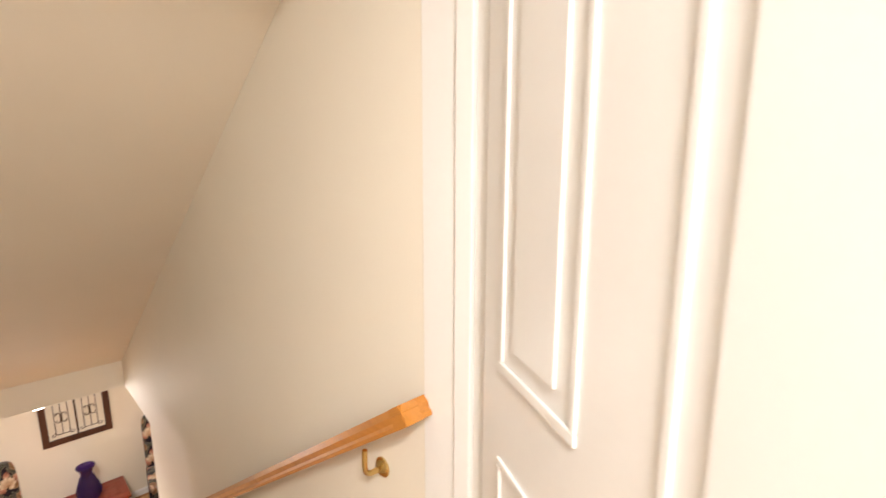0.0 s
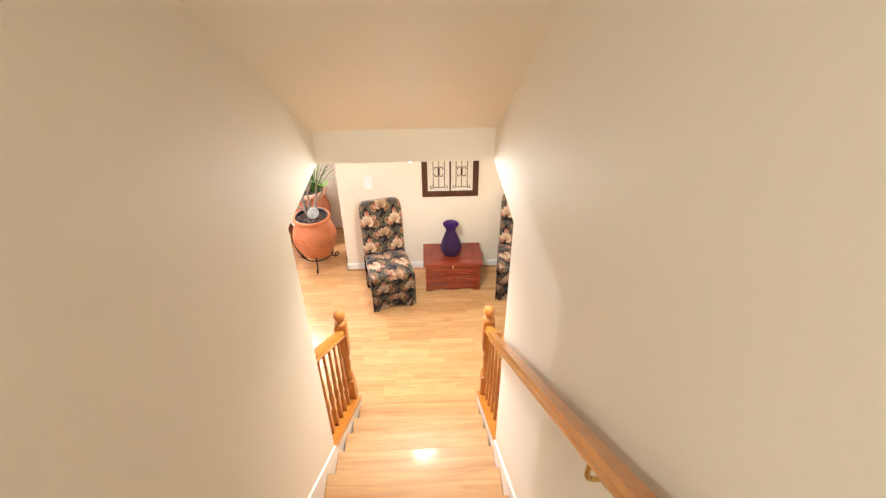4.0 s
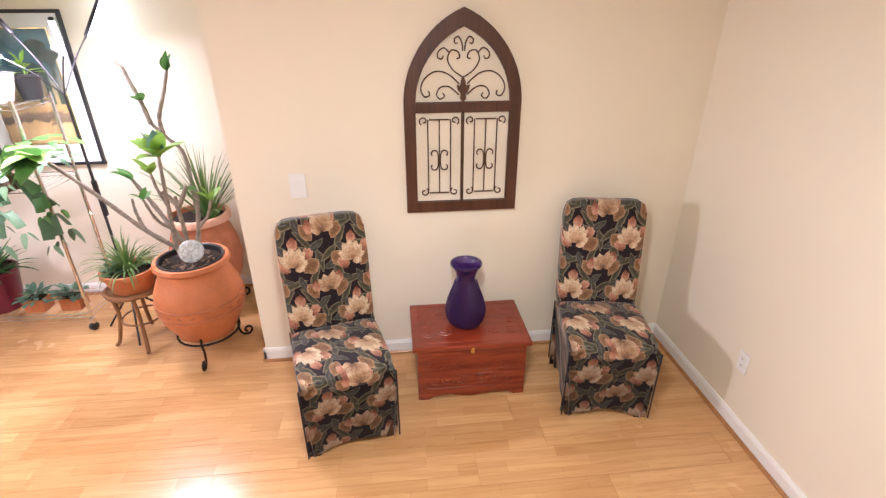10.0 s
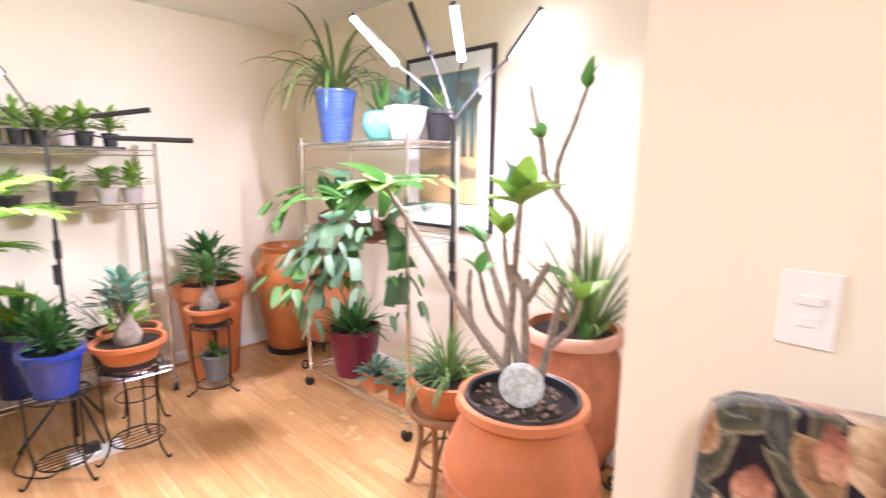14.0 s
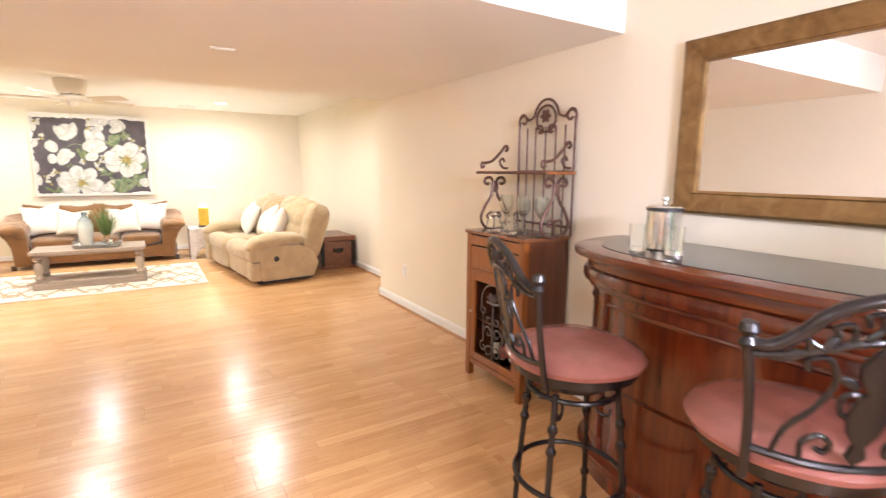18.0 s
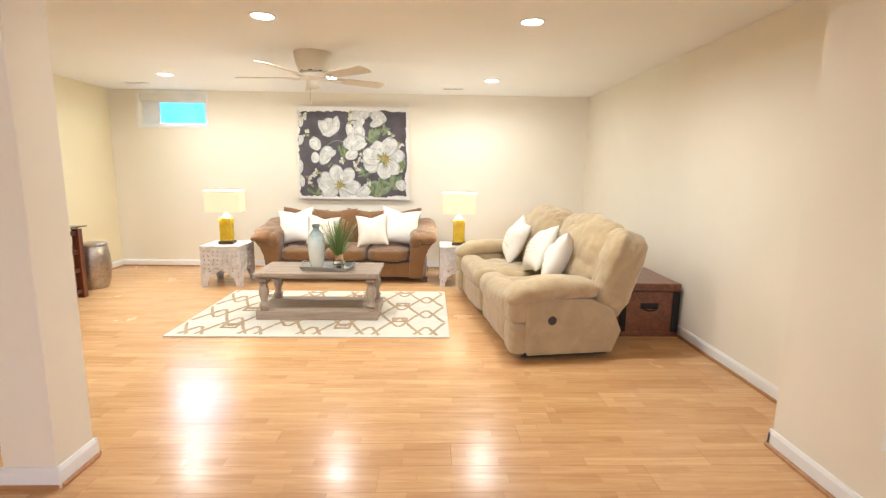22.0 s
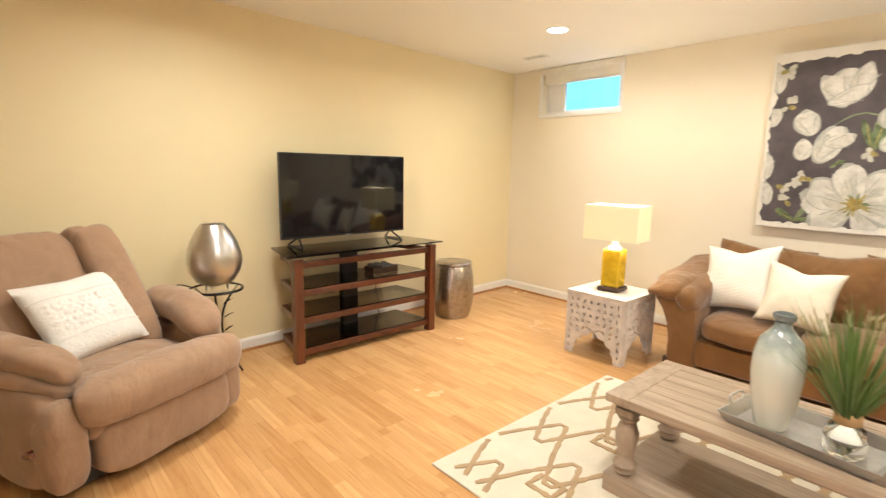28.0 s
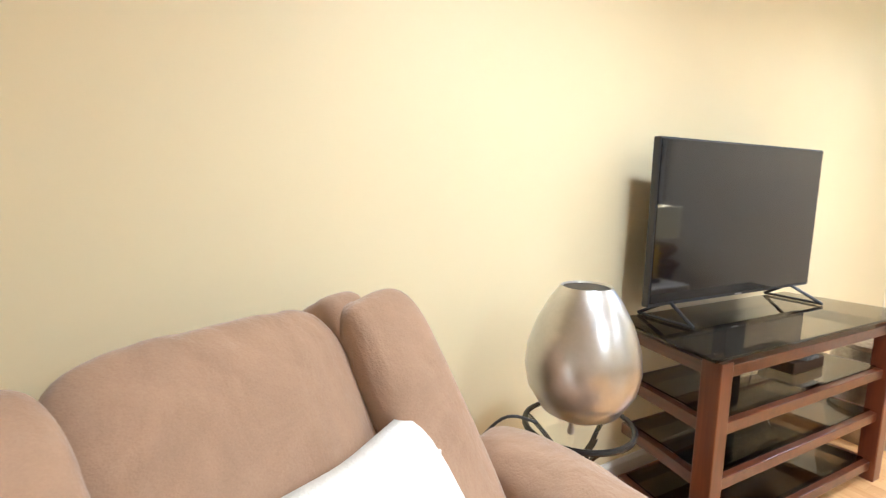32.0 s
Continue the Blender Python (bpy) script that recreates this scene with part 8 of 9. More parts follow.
def petal(u, v, ang, L, w, mat, name="petal", blunt=0.35, off=0.0, lean=0.0):
    """A petal from its foot at (u, v); blunt widens the tip, off slides it sideways, lean bends it."""
    cx, cz = uv(u, v)
    c, s_ = math.cos(radians(ang)), math.sin(radians(ang))
    ph = rp.uniform(0, 6)
    pts = []
    for k in range(22):
        a = 2 * math.pi * k / 22
        r0 = L * (0.5 + 0.5 * math.cos(a))
        r1 = w * math.sin(a) * (1 - blunt + blunt * 1.4 * (0.5 + 0.5 * math.cos(a)) ** 0.8) * (1 + 0.08 * math.sin(3 * a + ph)) + off + lean * (r0 / max(L, 0.01)) ** 2
        r0 *= 1 + 0.05 * math.sin(5 * a + ph) * (1 + math.cos(a)) / 2
        pts.append((cx - (r0 * c - r1 * s_), cz + (r0 * s_ + r1 * c)))
    stroke(name, pts, mat)


def painted_petal(u, v, ang, L, w, blunt=0.45):
    """Grey rim, white body, warm foot and a few fine folds."""
    lean = rp.uniform(-0.12, 0.12) * L
    petal(u, v, ang, L, w, M_PSHADE, "petal_rim", blunt, 0, lean)
    petal(u, v, ang, L * 0.965, w * 0.90, M_PWHITE, "petal", blunt, w * rp.choice((-0.06, 0.06)), lean)
    petal(u, v, ang + rp.uniform(-5, 5), L * 0.62, w * 0.45, M_PCREAM, "petal_fold", 0.2, w * rp.uniform(-0.2, 0.2), lean * 0.5)
    for q in (-0.5, -0.1, 0.4):
        petal(u, v, ang + q * 26 + rp.uniform(-3, 3), L * rp.uniform(0.55, 0.86), w * rp.uniform(0.025, 0.05), M_PSHADE if q else M_PCREAM, "petal_fold", 0.1, 0, lean * 0.6)


def folded(u, v, rx, rz, ang, rim=0.9):
    """A closed or half-turned petal drawn about its middle, with a curled lip."""
    c, s_ = math.cos(radians(ang)), math.sin(radians(ang))
    d = rx / (2 * PW2)
    for f, mat, o in ((1.0, M_PSHADE, 0.0), (rim, M_PWHITE, 0.05), (0.5, M_PCREAM, -0.25), (0.36, M_PWHITE, -0.05)):
        petal(u - d * c * f + o * d * s_, v + rx * s_ * f / PH + o * 0.1 * d, ang, 2 * rx * f, rz * f, mat, "petal" if f > 0.6 else "petal_fold", 0.12, 0, rx * 0.12)
    for q in (-0.4, 0.35):
        petal(u - d * c * 0.8, v + rx * s_ * 0.8 / PH, ang + q * 24, 1.4 * rx, rz * 0.05, M_PSHADE, "petal_fold", 0.1, q * rz * 0.5, q * rz)


def spray(u, v, n, a0, a1, L=0.15, spread=0.03):
    for k in range(n):
        a = rp.uniform(a0, a1)
        uu, vv, l = u + rp.uniform(-spread, spread), v + rp.uniform(-spread, spread), L * rp.uniform(0.7, 1.25)
        petal(uu, vv, a, l, l * rp.uniform(0.13, 0.2), (M_PLEAF, M_PLEAF2)[k % 2], "painted_leaf", 0.1, 0, rp.uniform(-0.03, 0.03))
        petal(uu, vv, a, l * 0.9, l * 0.02, M_PYEL, "leaf_vein", 0.1)


M_PLEAF2 = plain("sage_paint", (0.20, 0.25, 0.14), 0.7, vary=0.4, scale=16, grain=90, relief=0.2)
spray(0.67, 0.36, 14, 35, 150, 0.17)
spray(0.77, 0.28, 6, 40, 130, 0.12)
spray(0.74, 0.95, 16, 30, 160, 0.20, 0.05)
spray(0.85, 0.86, 12, 20, 170, 0.16, 0.04)
spray(0.93, 0.66, 7, 60, 130, 0.17)
spray(0.61, 0.74, 4, 0, 200, 0.10, 0.015)
spray(0.41, 0.54, 5, 60, 120, 0.17, 0.015)
spray(0.27, 0.64, 3, 0, 60, 0.08, 0.01)
spray(0.16, 0.95, 3, 0, 160, 0.12, 0.01)
spray(0.08, 0.12, 4, 0, 200, 0.09, 0.015)
spray(0.55, 0.72, 4, 20, 90, 0.10, 0.015)
stroke("painted_stem", [uv(0.24 + 0.17 * t + 0.0, 0.44 - 0.085 * math.sin(t * 2.2)) for t in (0, 0.25, 0.5, 0.75, 1)] + [uv(0.24 + 0.17 * t, 0.448 - 0.085 * math.sin(t * 2.2)) for t in (1, 0.75, 0.5, 0.25, 0)], M_PLEAF2)
for a, l in ((127, 0.27), (15, 0.27), (200, 0.31), (-45, 0.27), (172, 0.32), (72, 0.30), (-100, 0.28)):
    painted_petal(0.783, 0.548, a, l, l * 0.40)
for a, l in ((182, 0.31), (-60, 0.22), (212, 0.29), (52, 0.28), (162, 0.30), (-12, 0.29), (107, 0.28)):
    painted_petal(0.375, 0.843, a, l, l * 0.37)
for u, v, r in ((0.783, 0.548, 0.13), (0.375, 0.843, 0.10)):
    for k in range(30):
        petal(u, v, rp.uniform(0, 360), r * rp.uniform(0.4, 1.0), r * 0.07, M_PYEL if k % 4 else M_PLEAF, "stamen", 0.3)
    for k in range(9):
        petal(u, v, 40 * k, r * 0.42, r * 0.18, M_POCHRE if k % 2 else M_PYEL, "pollen", 0.3)
for f in ((0.575, 0.08, 0.13, 0.085, 10), (0.52, 0.09, 0.07, 0.06, 60), (0.73, 0.10, 0.12, 0.08, 150), (0.71, 0.17, 0.10, 0.06, 20), (0.30, 0.22, 0.12, 0.12, 60), (0.255, 0.235, 0.13, 0.075, 120), (0.345, 0.20, 0.12, 0.065, 75), (0.30, 0.27, 0.12, 0.05, 20),
          (0.475, 0.26, 0.11, 0.055, 100), (0.555, 0.25, 0.12, 0.075, 110), (0.565, 0.16, 0.07, 0.055, 30), (0.485, 0.51, 0.10, 0.075, 30), (0.51, 0.385, 0.16, 0.115, 5), (0.475, 0.36, 0.11, 0.06, 60), (0.55, 0.42, 0.12, 0.055, 20),
          (0.165, 0.40, 0.095, 0.08, 110), (0.255, 0.525, 0.14, 0.085, 60), (0.16, 0.55, 0.075, 0.06, 80), (0.29, 0.505, 0.09, 0.05, 10), (0.585, 0.92, 0.11, 0.08, 20), (0.93, 0.84, 0.08, 0.075, 100),
          (0.03, 0.14, 0.11, 0.05, 95), (0.03, 0.36, 0.07, 0.05, 80), (0.025, 0.64, 0.10, 0.04, 90), (0.03, 0.80, 0.09, 0.05, 100)):
    folded(*f)
for u, v in ((0.48, 0.08), (0.465, 0.15), (0.49, 0.17), (0.165, 0.71), (0.10, 0.755), (0.12, 0.83), (0.54, 0.66), (0.51, 0.62), (0.63, 0.83), (0.83, 0.29), (0.405, 0.57), (0.56, 0.54), (0.93, 0.40), (0.08, 0.29), (0.075, 0.10), (0.15, 0.73), (0.91, 0.68)):
    for k in range(5):
        petal(u + rp.uniform(-0.012, 0.012), v + rp.uniform(-0.015, 0.015), rp.uniform(0, 360), 0.05, 0.017, M_PYEL if k == 4 else M_PCREAM, "small_blossom", 0.3)

# carved side tables
M_CARVED = plain("whitewashed_wood", (0.62, 0.56, 0.50), 0.7, vary=0.18, scale=14, grain=90, relief=0.3, dist=0.003)


def pierced_side(w, h):
    """A carved board with an ogee arch cut out between two legs and leaf-shaped holes right through it."""
    bm = bmesh.new()
    half = [(w, 0.0), (w, h)]
    arch = [(w - 0.062, 0.0), (w - 0.066, 0.05), (w - 0.085, 0.075), (w - 0.088, 0.11), (w - 0.125, 0.125), (w - 0.14, 0.155), (w - 0.19, 0.165), (0.02, 0.195), (0, 0.215)]
    loop = half + [(-x, z) for x, z in half[::-1]] + [(-x, z) for x, z in arch[:-1]] + [arch[-1]] + arch[:-1][::-1]
    loops = [loop]
    spots = []
    for j in range(5):
        for i in range(4):
            x, z = 0.030 + 0.052 * i + 0.008 * (j % 2), h - 0.045 - 0.052 * j
            if z > 0.20 or x > w - 0.055 + 0.004 * j:
                spots.append((x, z, 0.019 if (i + j) % 2 else 0.015, 0.0075, 40 + 75 * ((i + 2 * j) % 4)))
    spots += [(w - 0.030, 0.17, 0.017, 0.007, 70), (w - 0.034, 0.115, 0.017, 0.007, 110), (w - 0.030, 0.06, 0.015, 0.007, 80), (w - 0.10, 0.185, 0.016, 0.007, 35), (0.055, 0.225, 0.014, 0.007, 150)]
    for s in (-1, 1):
        for x, z, a, b_, g in spots:
            c, t = math.cos(radians(g)), math.sin(radians(g))
            loops.append([(s * (x + a * math.cos(q) * c - b_ * math.sin(q) * t * (1 - 0.5 * math.cos(q))), z + a * math.cos(q) * t + b_ * math.sin(q) * c * (1 - 0.5 * math.cos(q))) for q in (2 * math.pi * k / 10 for k in range(10))])
    edges = []
    for lp in loops:
        vs = [bm.verts.new((x, -w, z)) for x, z in lp]
        edges += [bm.edges.new((vs[k], vs[(k + 1) % len(vs)])) for k in range(len(vs))]
    bmesh.ops.triangle_fill(bm, edges=edges, use_beauty=True, use_dissolve=False)
    res = bmesh.ops.extrude_face_region(bm, geom=list(bm.faces))
    bmesh.ops.translate(bm, verts=[v for v in res["geom"] if isinstance(v, bmesh.types.BMVert)], vec=(0, 0.018, 0))
    # raised scrolls between the holes
    for s in (-1, 1):
        for cx, cz, r in ((0.058, h - 0.10, 0.034), (0.165, h - 0.10, 0.034), (0.112, h - 0.165, 0.034), (0.185, h - 0.225, 0.028), (0.06, h - 0.215, 0.026)):
            tube([(s * (cx + x_), -w, cz + z_) for x_, z_ in spiral(0, 0, r, 0.010, 40, 400, 16)], 0.0045, 5, bm)
    return bm


def side_table(m, label):
    t = thing("carved_side_table", m, label, "side table", "carved white side tables")
    w, h = 0.235, 0.49
    part("top", boxed(-w - 0.004, w + 0.004, -w - 0.004, w + 0.004, h - 0.020, h, 0.004), M_CARVED, t)
    for k in range(4):
        part("carved_side", pierced_side(w - (0.0 if k % 2 else 0.0006), h - 0.0205), M_CARVED, t, "pierced floral carving", m=pose(0, 0, 0, 0, 0, 90 * k))
    return t


side_table(pose(0.96, -4.075, 0), "whitewashed carved side table beside the brown sofa")
side_table(pose(-1.885, -4.17, 0), "whitewashed carved side table between the two sofas")

# table lamps
M_YELLOW = plain("yellow_ceramic", (0.62, 0.42, 0.02), 0.25, vary=0.15, scale=12, relief=0.05)
M_DKBASE = wood("lamp_base_wood", (0.04, 0.018, 0.008), (0.10, 0.05, 0.02), 0.4, 0)
m, nt, b = tree("lamp_shade_linen")
b.inputs["Base Color"].default_value = (0.78, 0.70, 0.50, 1)
b.inputs["Roughness"].default_value = 0.9
b.inputs["Emission Color"].default_value, b.inputs["Emission Strength"].default_value = (1.0, 0.82, 0.40, 1), 0.17
wv = noise_tex(nt, coords(nt), 300, 2)
bump(nt, b, wv, 0.2, 0.001)
M_SHADE = m


def table_lamp(m, label):
    t = thing("table_lamp", m, label, "table lamp", "yellow table lamps")
    part("foot", boxed(-0.084, 0.084, -0.084, 0.084, 0, 0.034, 0.008), M_DKBASE, t, "dark wooden foot")
    part("body", boxed(-0.069, 0.069, -0.069, 0.069, 0.034, 0.318, 0.014, 3), M_YELLOW, t, "yellow glazed ceramic body")
    bm = bmesh.new()
    for k in range(4):
        pm = pose(0, 0, 0, 0, 0, 90 * k)
        for j, z in enumerate((0.085, 0.176, 0.267)):
            for i, r in enumerate((0.043, 0.028, 0.013)):
                b2 = tube([(x_, -0.0695, z_) for x_, z_ in arc(0, z, r, 0, 360, 18)], 0.0042, 5)
                bmesh.ops.transform(b2, matrix=pm, verts=b2.verts)
                me = bpy.data.meshes.new("tmp")
                b2.to_mesh(me)
                b2.free()
                bm.from_mesh(me)
                bpy.data.meshes.remove(me)
    tagged(part("relief", bm, M_YELLOW, t, smooth=True), kind="stuff")
    part("neck", lathe([(0, 0.318), (0.05, 0.318), (0.046, 0.332), (0.026, 0.345), (0.022, 0.362), (0.024, 0.368), (0.012, 0.374), (0.012, 0.395), (0, 0.395)], 20), M_WHITEPL, t, smooth=True)
    bm = bmesh.new()
    hx_, hy_, z0, z1 = 0.202, 0.125, 0.39, 0.645
    rings = [[bm.verts.new((sx * (hx_ - o), sy * (hy_ - o), z)) for sx, sy in ((-1, -1), (1, -1), (1, 1), (-1, 1))] for o, z in ((0, z0), (0, z1), (0.003, z1), (0.003, z0))]
    for r0, r1 in zip(rings, rings[1:] + rings[:1]):
        for k in range(4):
            bm.faces.new((r0[k], r0[(k + 1) % 4], r1[(k + 1) % 4], r1[k]))
    part("shade", bm, M_SHADE, t, "rectangular cream linen shade, lit")
    part("harp", tube(curve([(0, 0, 0.395), (0.06, 0, 0.48), (0.05, 0, 0.59), (0, 0, 0.62), (-0.05, 0, 0.59), (-0.06, 0, 0.48), (0, 0, 0.395)]), 0.002, 5), M_BRASS, t)
    part("bulb", lathe([(0, 0.40), (0.014, 0.405), (0.016, 0.43), (0.03, 0.47), (0.03, 0.49), (0.018, 0.515), (0, 0.522)], 16), glow("bulb_glow", (1, 0.85, 0.6), 25), t, smooth=True)
    return t


for (lx, ly, rz), lb in (((0.955, -4.065, 6), "yellow ceramic table lamp with a lit shade, window side"), ((-1.885, -4.15, -4), "yellow ceramic table lamp with a lit shade, recliner side")):
    table_lamp(pose(lx, ly, 0.491, 0, 0, rz), lb)
    lamp("table_lamp_light", "POINT", pose(lx, ly, 0.491 + 0.56), TABLE_W, WARM, 0.035)

# rug
M_RUG = plain("ivory_wool", (0.64, 0.59, 0.48), 0.95, vary=0.06, scale=6, grain=150, relief=0.7, dist=0.006)
M_RUGL = plain("camel_wool", (0.40, 0.28, 0.16), 0.95, vary=0.12, scale=9, grain=150, relief=0.7, dist=0.006)
rg_ = thing("area_rug", pose(-0.495, -2.85, 0), "ivory rug with a camel lattice pattern", "rug")
RW, RD = 1.205, 0.785
part("woven_field", boxed(-RW, RW, -RD, RD, 0.0005, 0.011, 0.004), M_RUG, rg_)


def ribbon(bm, pts, w, z):
    """A raised stripe of pile with mitred bends, slightly uneven along its length."""
    fine = []
    for (ax, ay), (bx, by) in zip(pts, pts[1:]):
        n = max(1, int(math.hypot(bx - ax, by - ay) / 0.03))
        fine += [(ax + (bx - ax) * k / n, ay + (by - ay) * k / n) for k in range(n)]
    fine.append(pts[-1])
    prev = None
    for i, (x, y) in enumerate(fine):
        a, c = fine[max(i - 1, 0)], fine[min(i + 1, len(fine) - 1)]
        d = Vector((c[0] - a[0], c[1] - a[1])).normalized()
        k = w * (1 + 0.14 * math.sin(i * 2.7) + (0.16 if i % 3 else -0.16))
        if abs(x) > RW - 0.03 or abs(y) > RD - 0.03:
            prev = None
            continue
        row = [bm.verts.new((x - d.y * q * k, y + d.x * q * k, zz)) for q, zz in ((-1, 0.0115), (-0.85, z), (0.85, z), (1, 0.0115))]
        if prev:
            for j in range(3):
                bm.faces.new((prev[j], prev[j + 1], row[j + 1], row[j]))
        prev = row


bm = bmesh.new()
cw, chh = 0.50, 0.262
for j in range(-8, 9):
    base, ph = j * chh, (cw / 2 if j % 2 else 0)
    pts = []
    for i in range(-8, 9):
        x = i * cw + ph
        pts += [(x - 0.02, base + chh * 0.92), (x + 0.02, base + chh * 0.92), (x + cw * 0.25, base + chh * 0.10), (x + cw / 2 - 0.02, base - chh * 0.92), (x + cw / 2 + 0.02, base - chh * 0.92), (x + cw * 0.75, base - chh * 0.10)]
    ribbon(bm, pts, 0.0125, 0.0150 + 0.0006 * (j % 2))
    if j % 2:
        for i in range(-8, 9):
            # every other knot carries an open square, pushed off the crossing
            x, y, r = i * cw + ph, base + chh * (0.92 if i % 2 else 0.16) + 0.01, 0.062
            ribbon(bm, [(x - r, y - r * 0.8), (x + r, y - r * 0.8), (x + r, y + r * 0.8), (x - r, y + r * 0.8), (x - r, y - r * 0.8)], 0.013, 0.0165)
part("lattice", bm, M_RUGL, rg_, "camel lattice lines")

# coffee table
M_GREYW = wood("weathered_grey_wood", (0.27, 0.20, 0.14), (0.47, 0.37, 0.27), 0.55, 0, 1.0)
M_GREYV = wood("weathered_grey_leg", (0.27, 0.20, 0.14), (0.47, 0.37, 0.27), 0.55, 2, 1.0)
ct = thing("coffee_table", pose(-0.475, -2.785, 0.012), "weathered grey wooden coffee table with turned legs", "coffee table")
TX, TY, TH = 0.575, 0.285, 0.445
for k in range(5):
    y0 = -TY + 0.075 + (2 * TY - 0.15) * k / 5
    part("plank", boxed(-TX + 0.10, TX - 0.10, y0 + 0.001, y0 + (2 * TY - 0.15) / 5 - 0.001, TH - 0.032, TH, 0.002), M_GREYW, ct)
for s in (-1, 1):
    part("breadboard", boxed(min(s * (TX - 0.099), s * TX), max(s * (TX - 0.099), s * TX), -TY, TY, TH - 0.034, TH + 0.001, 0.003), M_GREYV, ct)
    part("edge_board", boxed(-TX + 0.10, TX - 0.10, min(s * (TY - 0.074), s * TY), max(s * (TY - 0.074), s * TY), TH - 0.034, TH + 0.001, 0.003), M_GREYW, ct)
part("apron", boxed(-TX + 0.04, TX - 0.04, -TY + 0.04, TY - 0.04, TH - 0.06, TH - 0.033, 0.003), M_GREYW, ct)
part("bottom_shelf", boxed(-TX + 0.01, TX - 0.01, -TY + 0.01, TY - 0.01, 0.0, 0.085, 0.005), M_GREYW, ct)
for x in (-TX + 0.075, TX - 0.075):
    for y in (-TY + 0.07, TY - 0.07):
        bm = lathe([(0.032, 0.085), (0.044, 0.10), (0.034, 0.115), (0.050, 0.13), (0.034, 0.155), (0.03, 0.175), (0.046, 0.24), (0.048, 0.275), (0.036, 0.31), (0.03, 0.325), (0.045, 0.34), (0.03, 0.352), (0.03, 0.36)], 24)
        box(bm, -0.042, 0.042, -0.042, 0.042, 0.355, TH - 0.06, 0.003)
        part("leg", bm, M_GREYV, ct, smooth=True, m=pose(x, y, 0))

TOPZ = 0.012 + TH + 0.001
M_TRAY = plain("galvanised_tray", (0.46, 0.45, 0.42), 0.38, 0.75, vary=0.15, scale=12)
ty = thing("serving_tray", pose(-0.55, -2.73, TOPZ, 0, 0, -8), "pewter-toned metal serving tray with handles", "tray")
bm = bmesh.new()
q0 = [(-0.21, -0.12), (0.21, -0.12), (0.21, 0.12), (-0.21, 0.12)]
rings = [[bm.verts.new((x * f, y * g_, z)) for x, y in q0] for f, g_, z in ((1, 1, 0.002), (1.12, 1.2, 0.042), (1.15, 1.25, 0.042), (1.02, 1.04, 0.0))]
for a, b2 in zip(rings, rings[1:]):
    for k in range(4):
        bm.faces.new((a[k], a[(k + 1) % 4], b2[(k + 1) % 4], b2[k]))
bm.faces.new(rings[0]), bm.faces.new(rings[-1][::-1])
part("dish", bm, M_TRAY, ty)
for s in (-1, 1):
    part("handle", tube(curve([(s * 0.235, -0.05, 0.04), (s * 0.245, -0.045, 0.065), (s * 0.247, 0, 0.07), (s * 0.245, 0.045, 0.065), (s * 0.235, 0.05, 0.04)]), 0.005, 6), M_TRAY, ty, smooth=True)


def ombre():
    m, nt, b = tree("ombre_glaze")
    v = coords(nt)
    s = nt.nodes.new("ShaderNodeSeparateXYZ")
    nt.links.new(v, s.inputs[0])
    n = noise_tex(nt, v, 30, 4)
    ad = nt.nodes.new("ShaderNodeMath")
    ad.operation = "MULTIPLY_ADD"
    ad.inputs[1].default_value = 0.10
    nt.links.new(n, ad.inputs[0])
    nt.links.new(s.outputs[2], ad.inputs[2])
    nt.links.new(ramp(nt, ad.outputs[0], [(0.15, (0.60, 0.58, 0.48)), (0.32, (0.50, 0.54, 0.48)), (0.42, (0.20, 0.25, 0.25)), (0.5, (0.10, 0.11, 0.11))]), b.inputs["Base Color"])
    b.inputs["Roughness"].default_value = 0.16
    b.inputs["Coat Weight"].default_value = 0.4
    return m


bo = thing("ceramic_bottle_vase", pose(-0.44, -2.72, TOPZ + 0.003), "tall grey-to-cream ombre glazed bottle vase", "vase")
part("vase", lathe([(0, 0), (0.048, 0), (0.054, 0.01), (0.072, 0.10), (0.083, 0.20), (0.082, 0.27), (0.068, 0.33), (0.04, 0.365), (0.029, 0.38), (0.028, 0.40), (0.036, 0.408), (0.037, 0.425), (0.03, 0.43), (0.024, 0.42), (0.022, 0.39), (0, 0.36)], 40), ombre(), bo, smooth=True)
gp = thing("grass_in_jar", pose(-0.655, -2.70, TOPZ + 0.003), "tall green grass in a glass jar", "plant")
part("jar", lathe([(0, 0), (0.05, 0), (0.058, 0.01), (0.06, 0.06), (0.05, 0.095), (0.034, 0.11), (0.034, 0.15), (0.04, 0.155), (0.038, 0.157), (0.030, 0.15), (0.031, 0.108), (0.055, 0.06), (0, 0.006)], 28), M_CLEAR, gp, smooth=True)
part("twine", lathe([(0.036, 0.108), (0.039, 0.112), (0.039, 0.146), (0.036, 0.15)], 24), plain("jute_twine", (0.42, 0.27, 0.12), 0.9, relief=0.6, grain=90), gp, "jute twine wrap", smooth=True)
part("grass", straps(170, 0.40, 0.0035, 52, 88, 0.45, (0, 0, 0.10), 0.02, 7), M_STRAP, gp)
bm = bmesh.new()
for _ in range(16):
    d_ = around(62, 84)
    pts = [tuple(Vector((0, 0, 0.12)) + d_ * (0.40 * k / 6) - Vector((0, 0, 0.05 * (k / 6) ** 2))) for k in range(7)]
    tube(pts, 0.0015, 4, bm)
    for k in range(10):
        p_ = Vector(pts[5]).lerp(Vector(pts[6]), k / 10)
        leaf(bm, p_, d_ + around(-30, 60) * 0.6, 0.03, 0.002, 0.3, 2)
part("seed_head", bm, plain("dry_grass", (0.42, 0.36, 0.20), 0.9), gp)

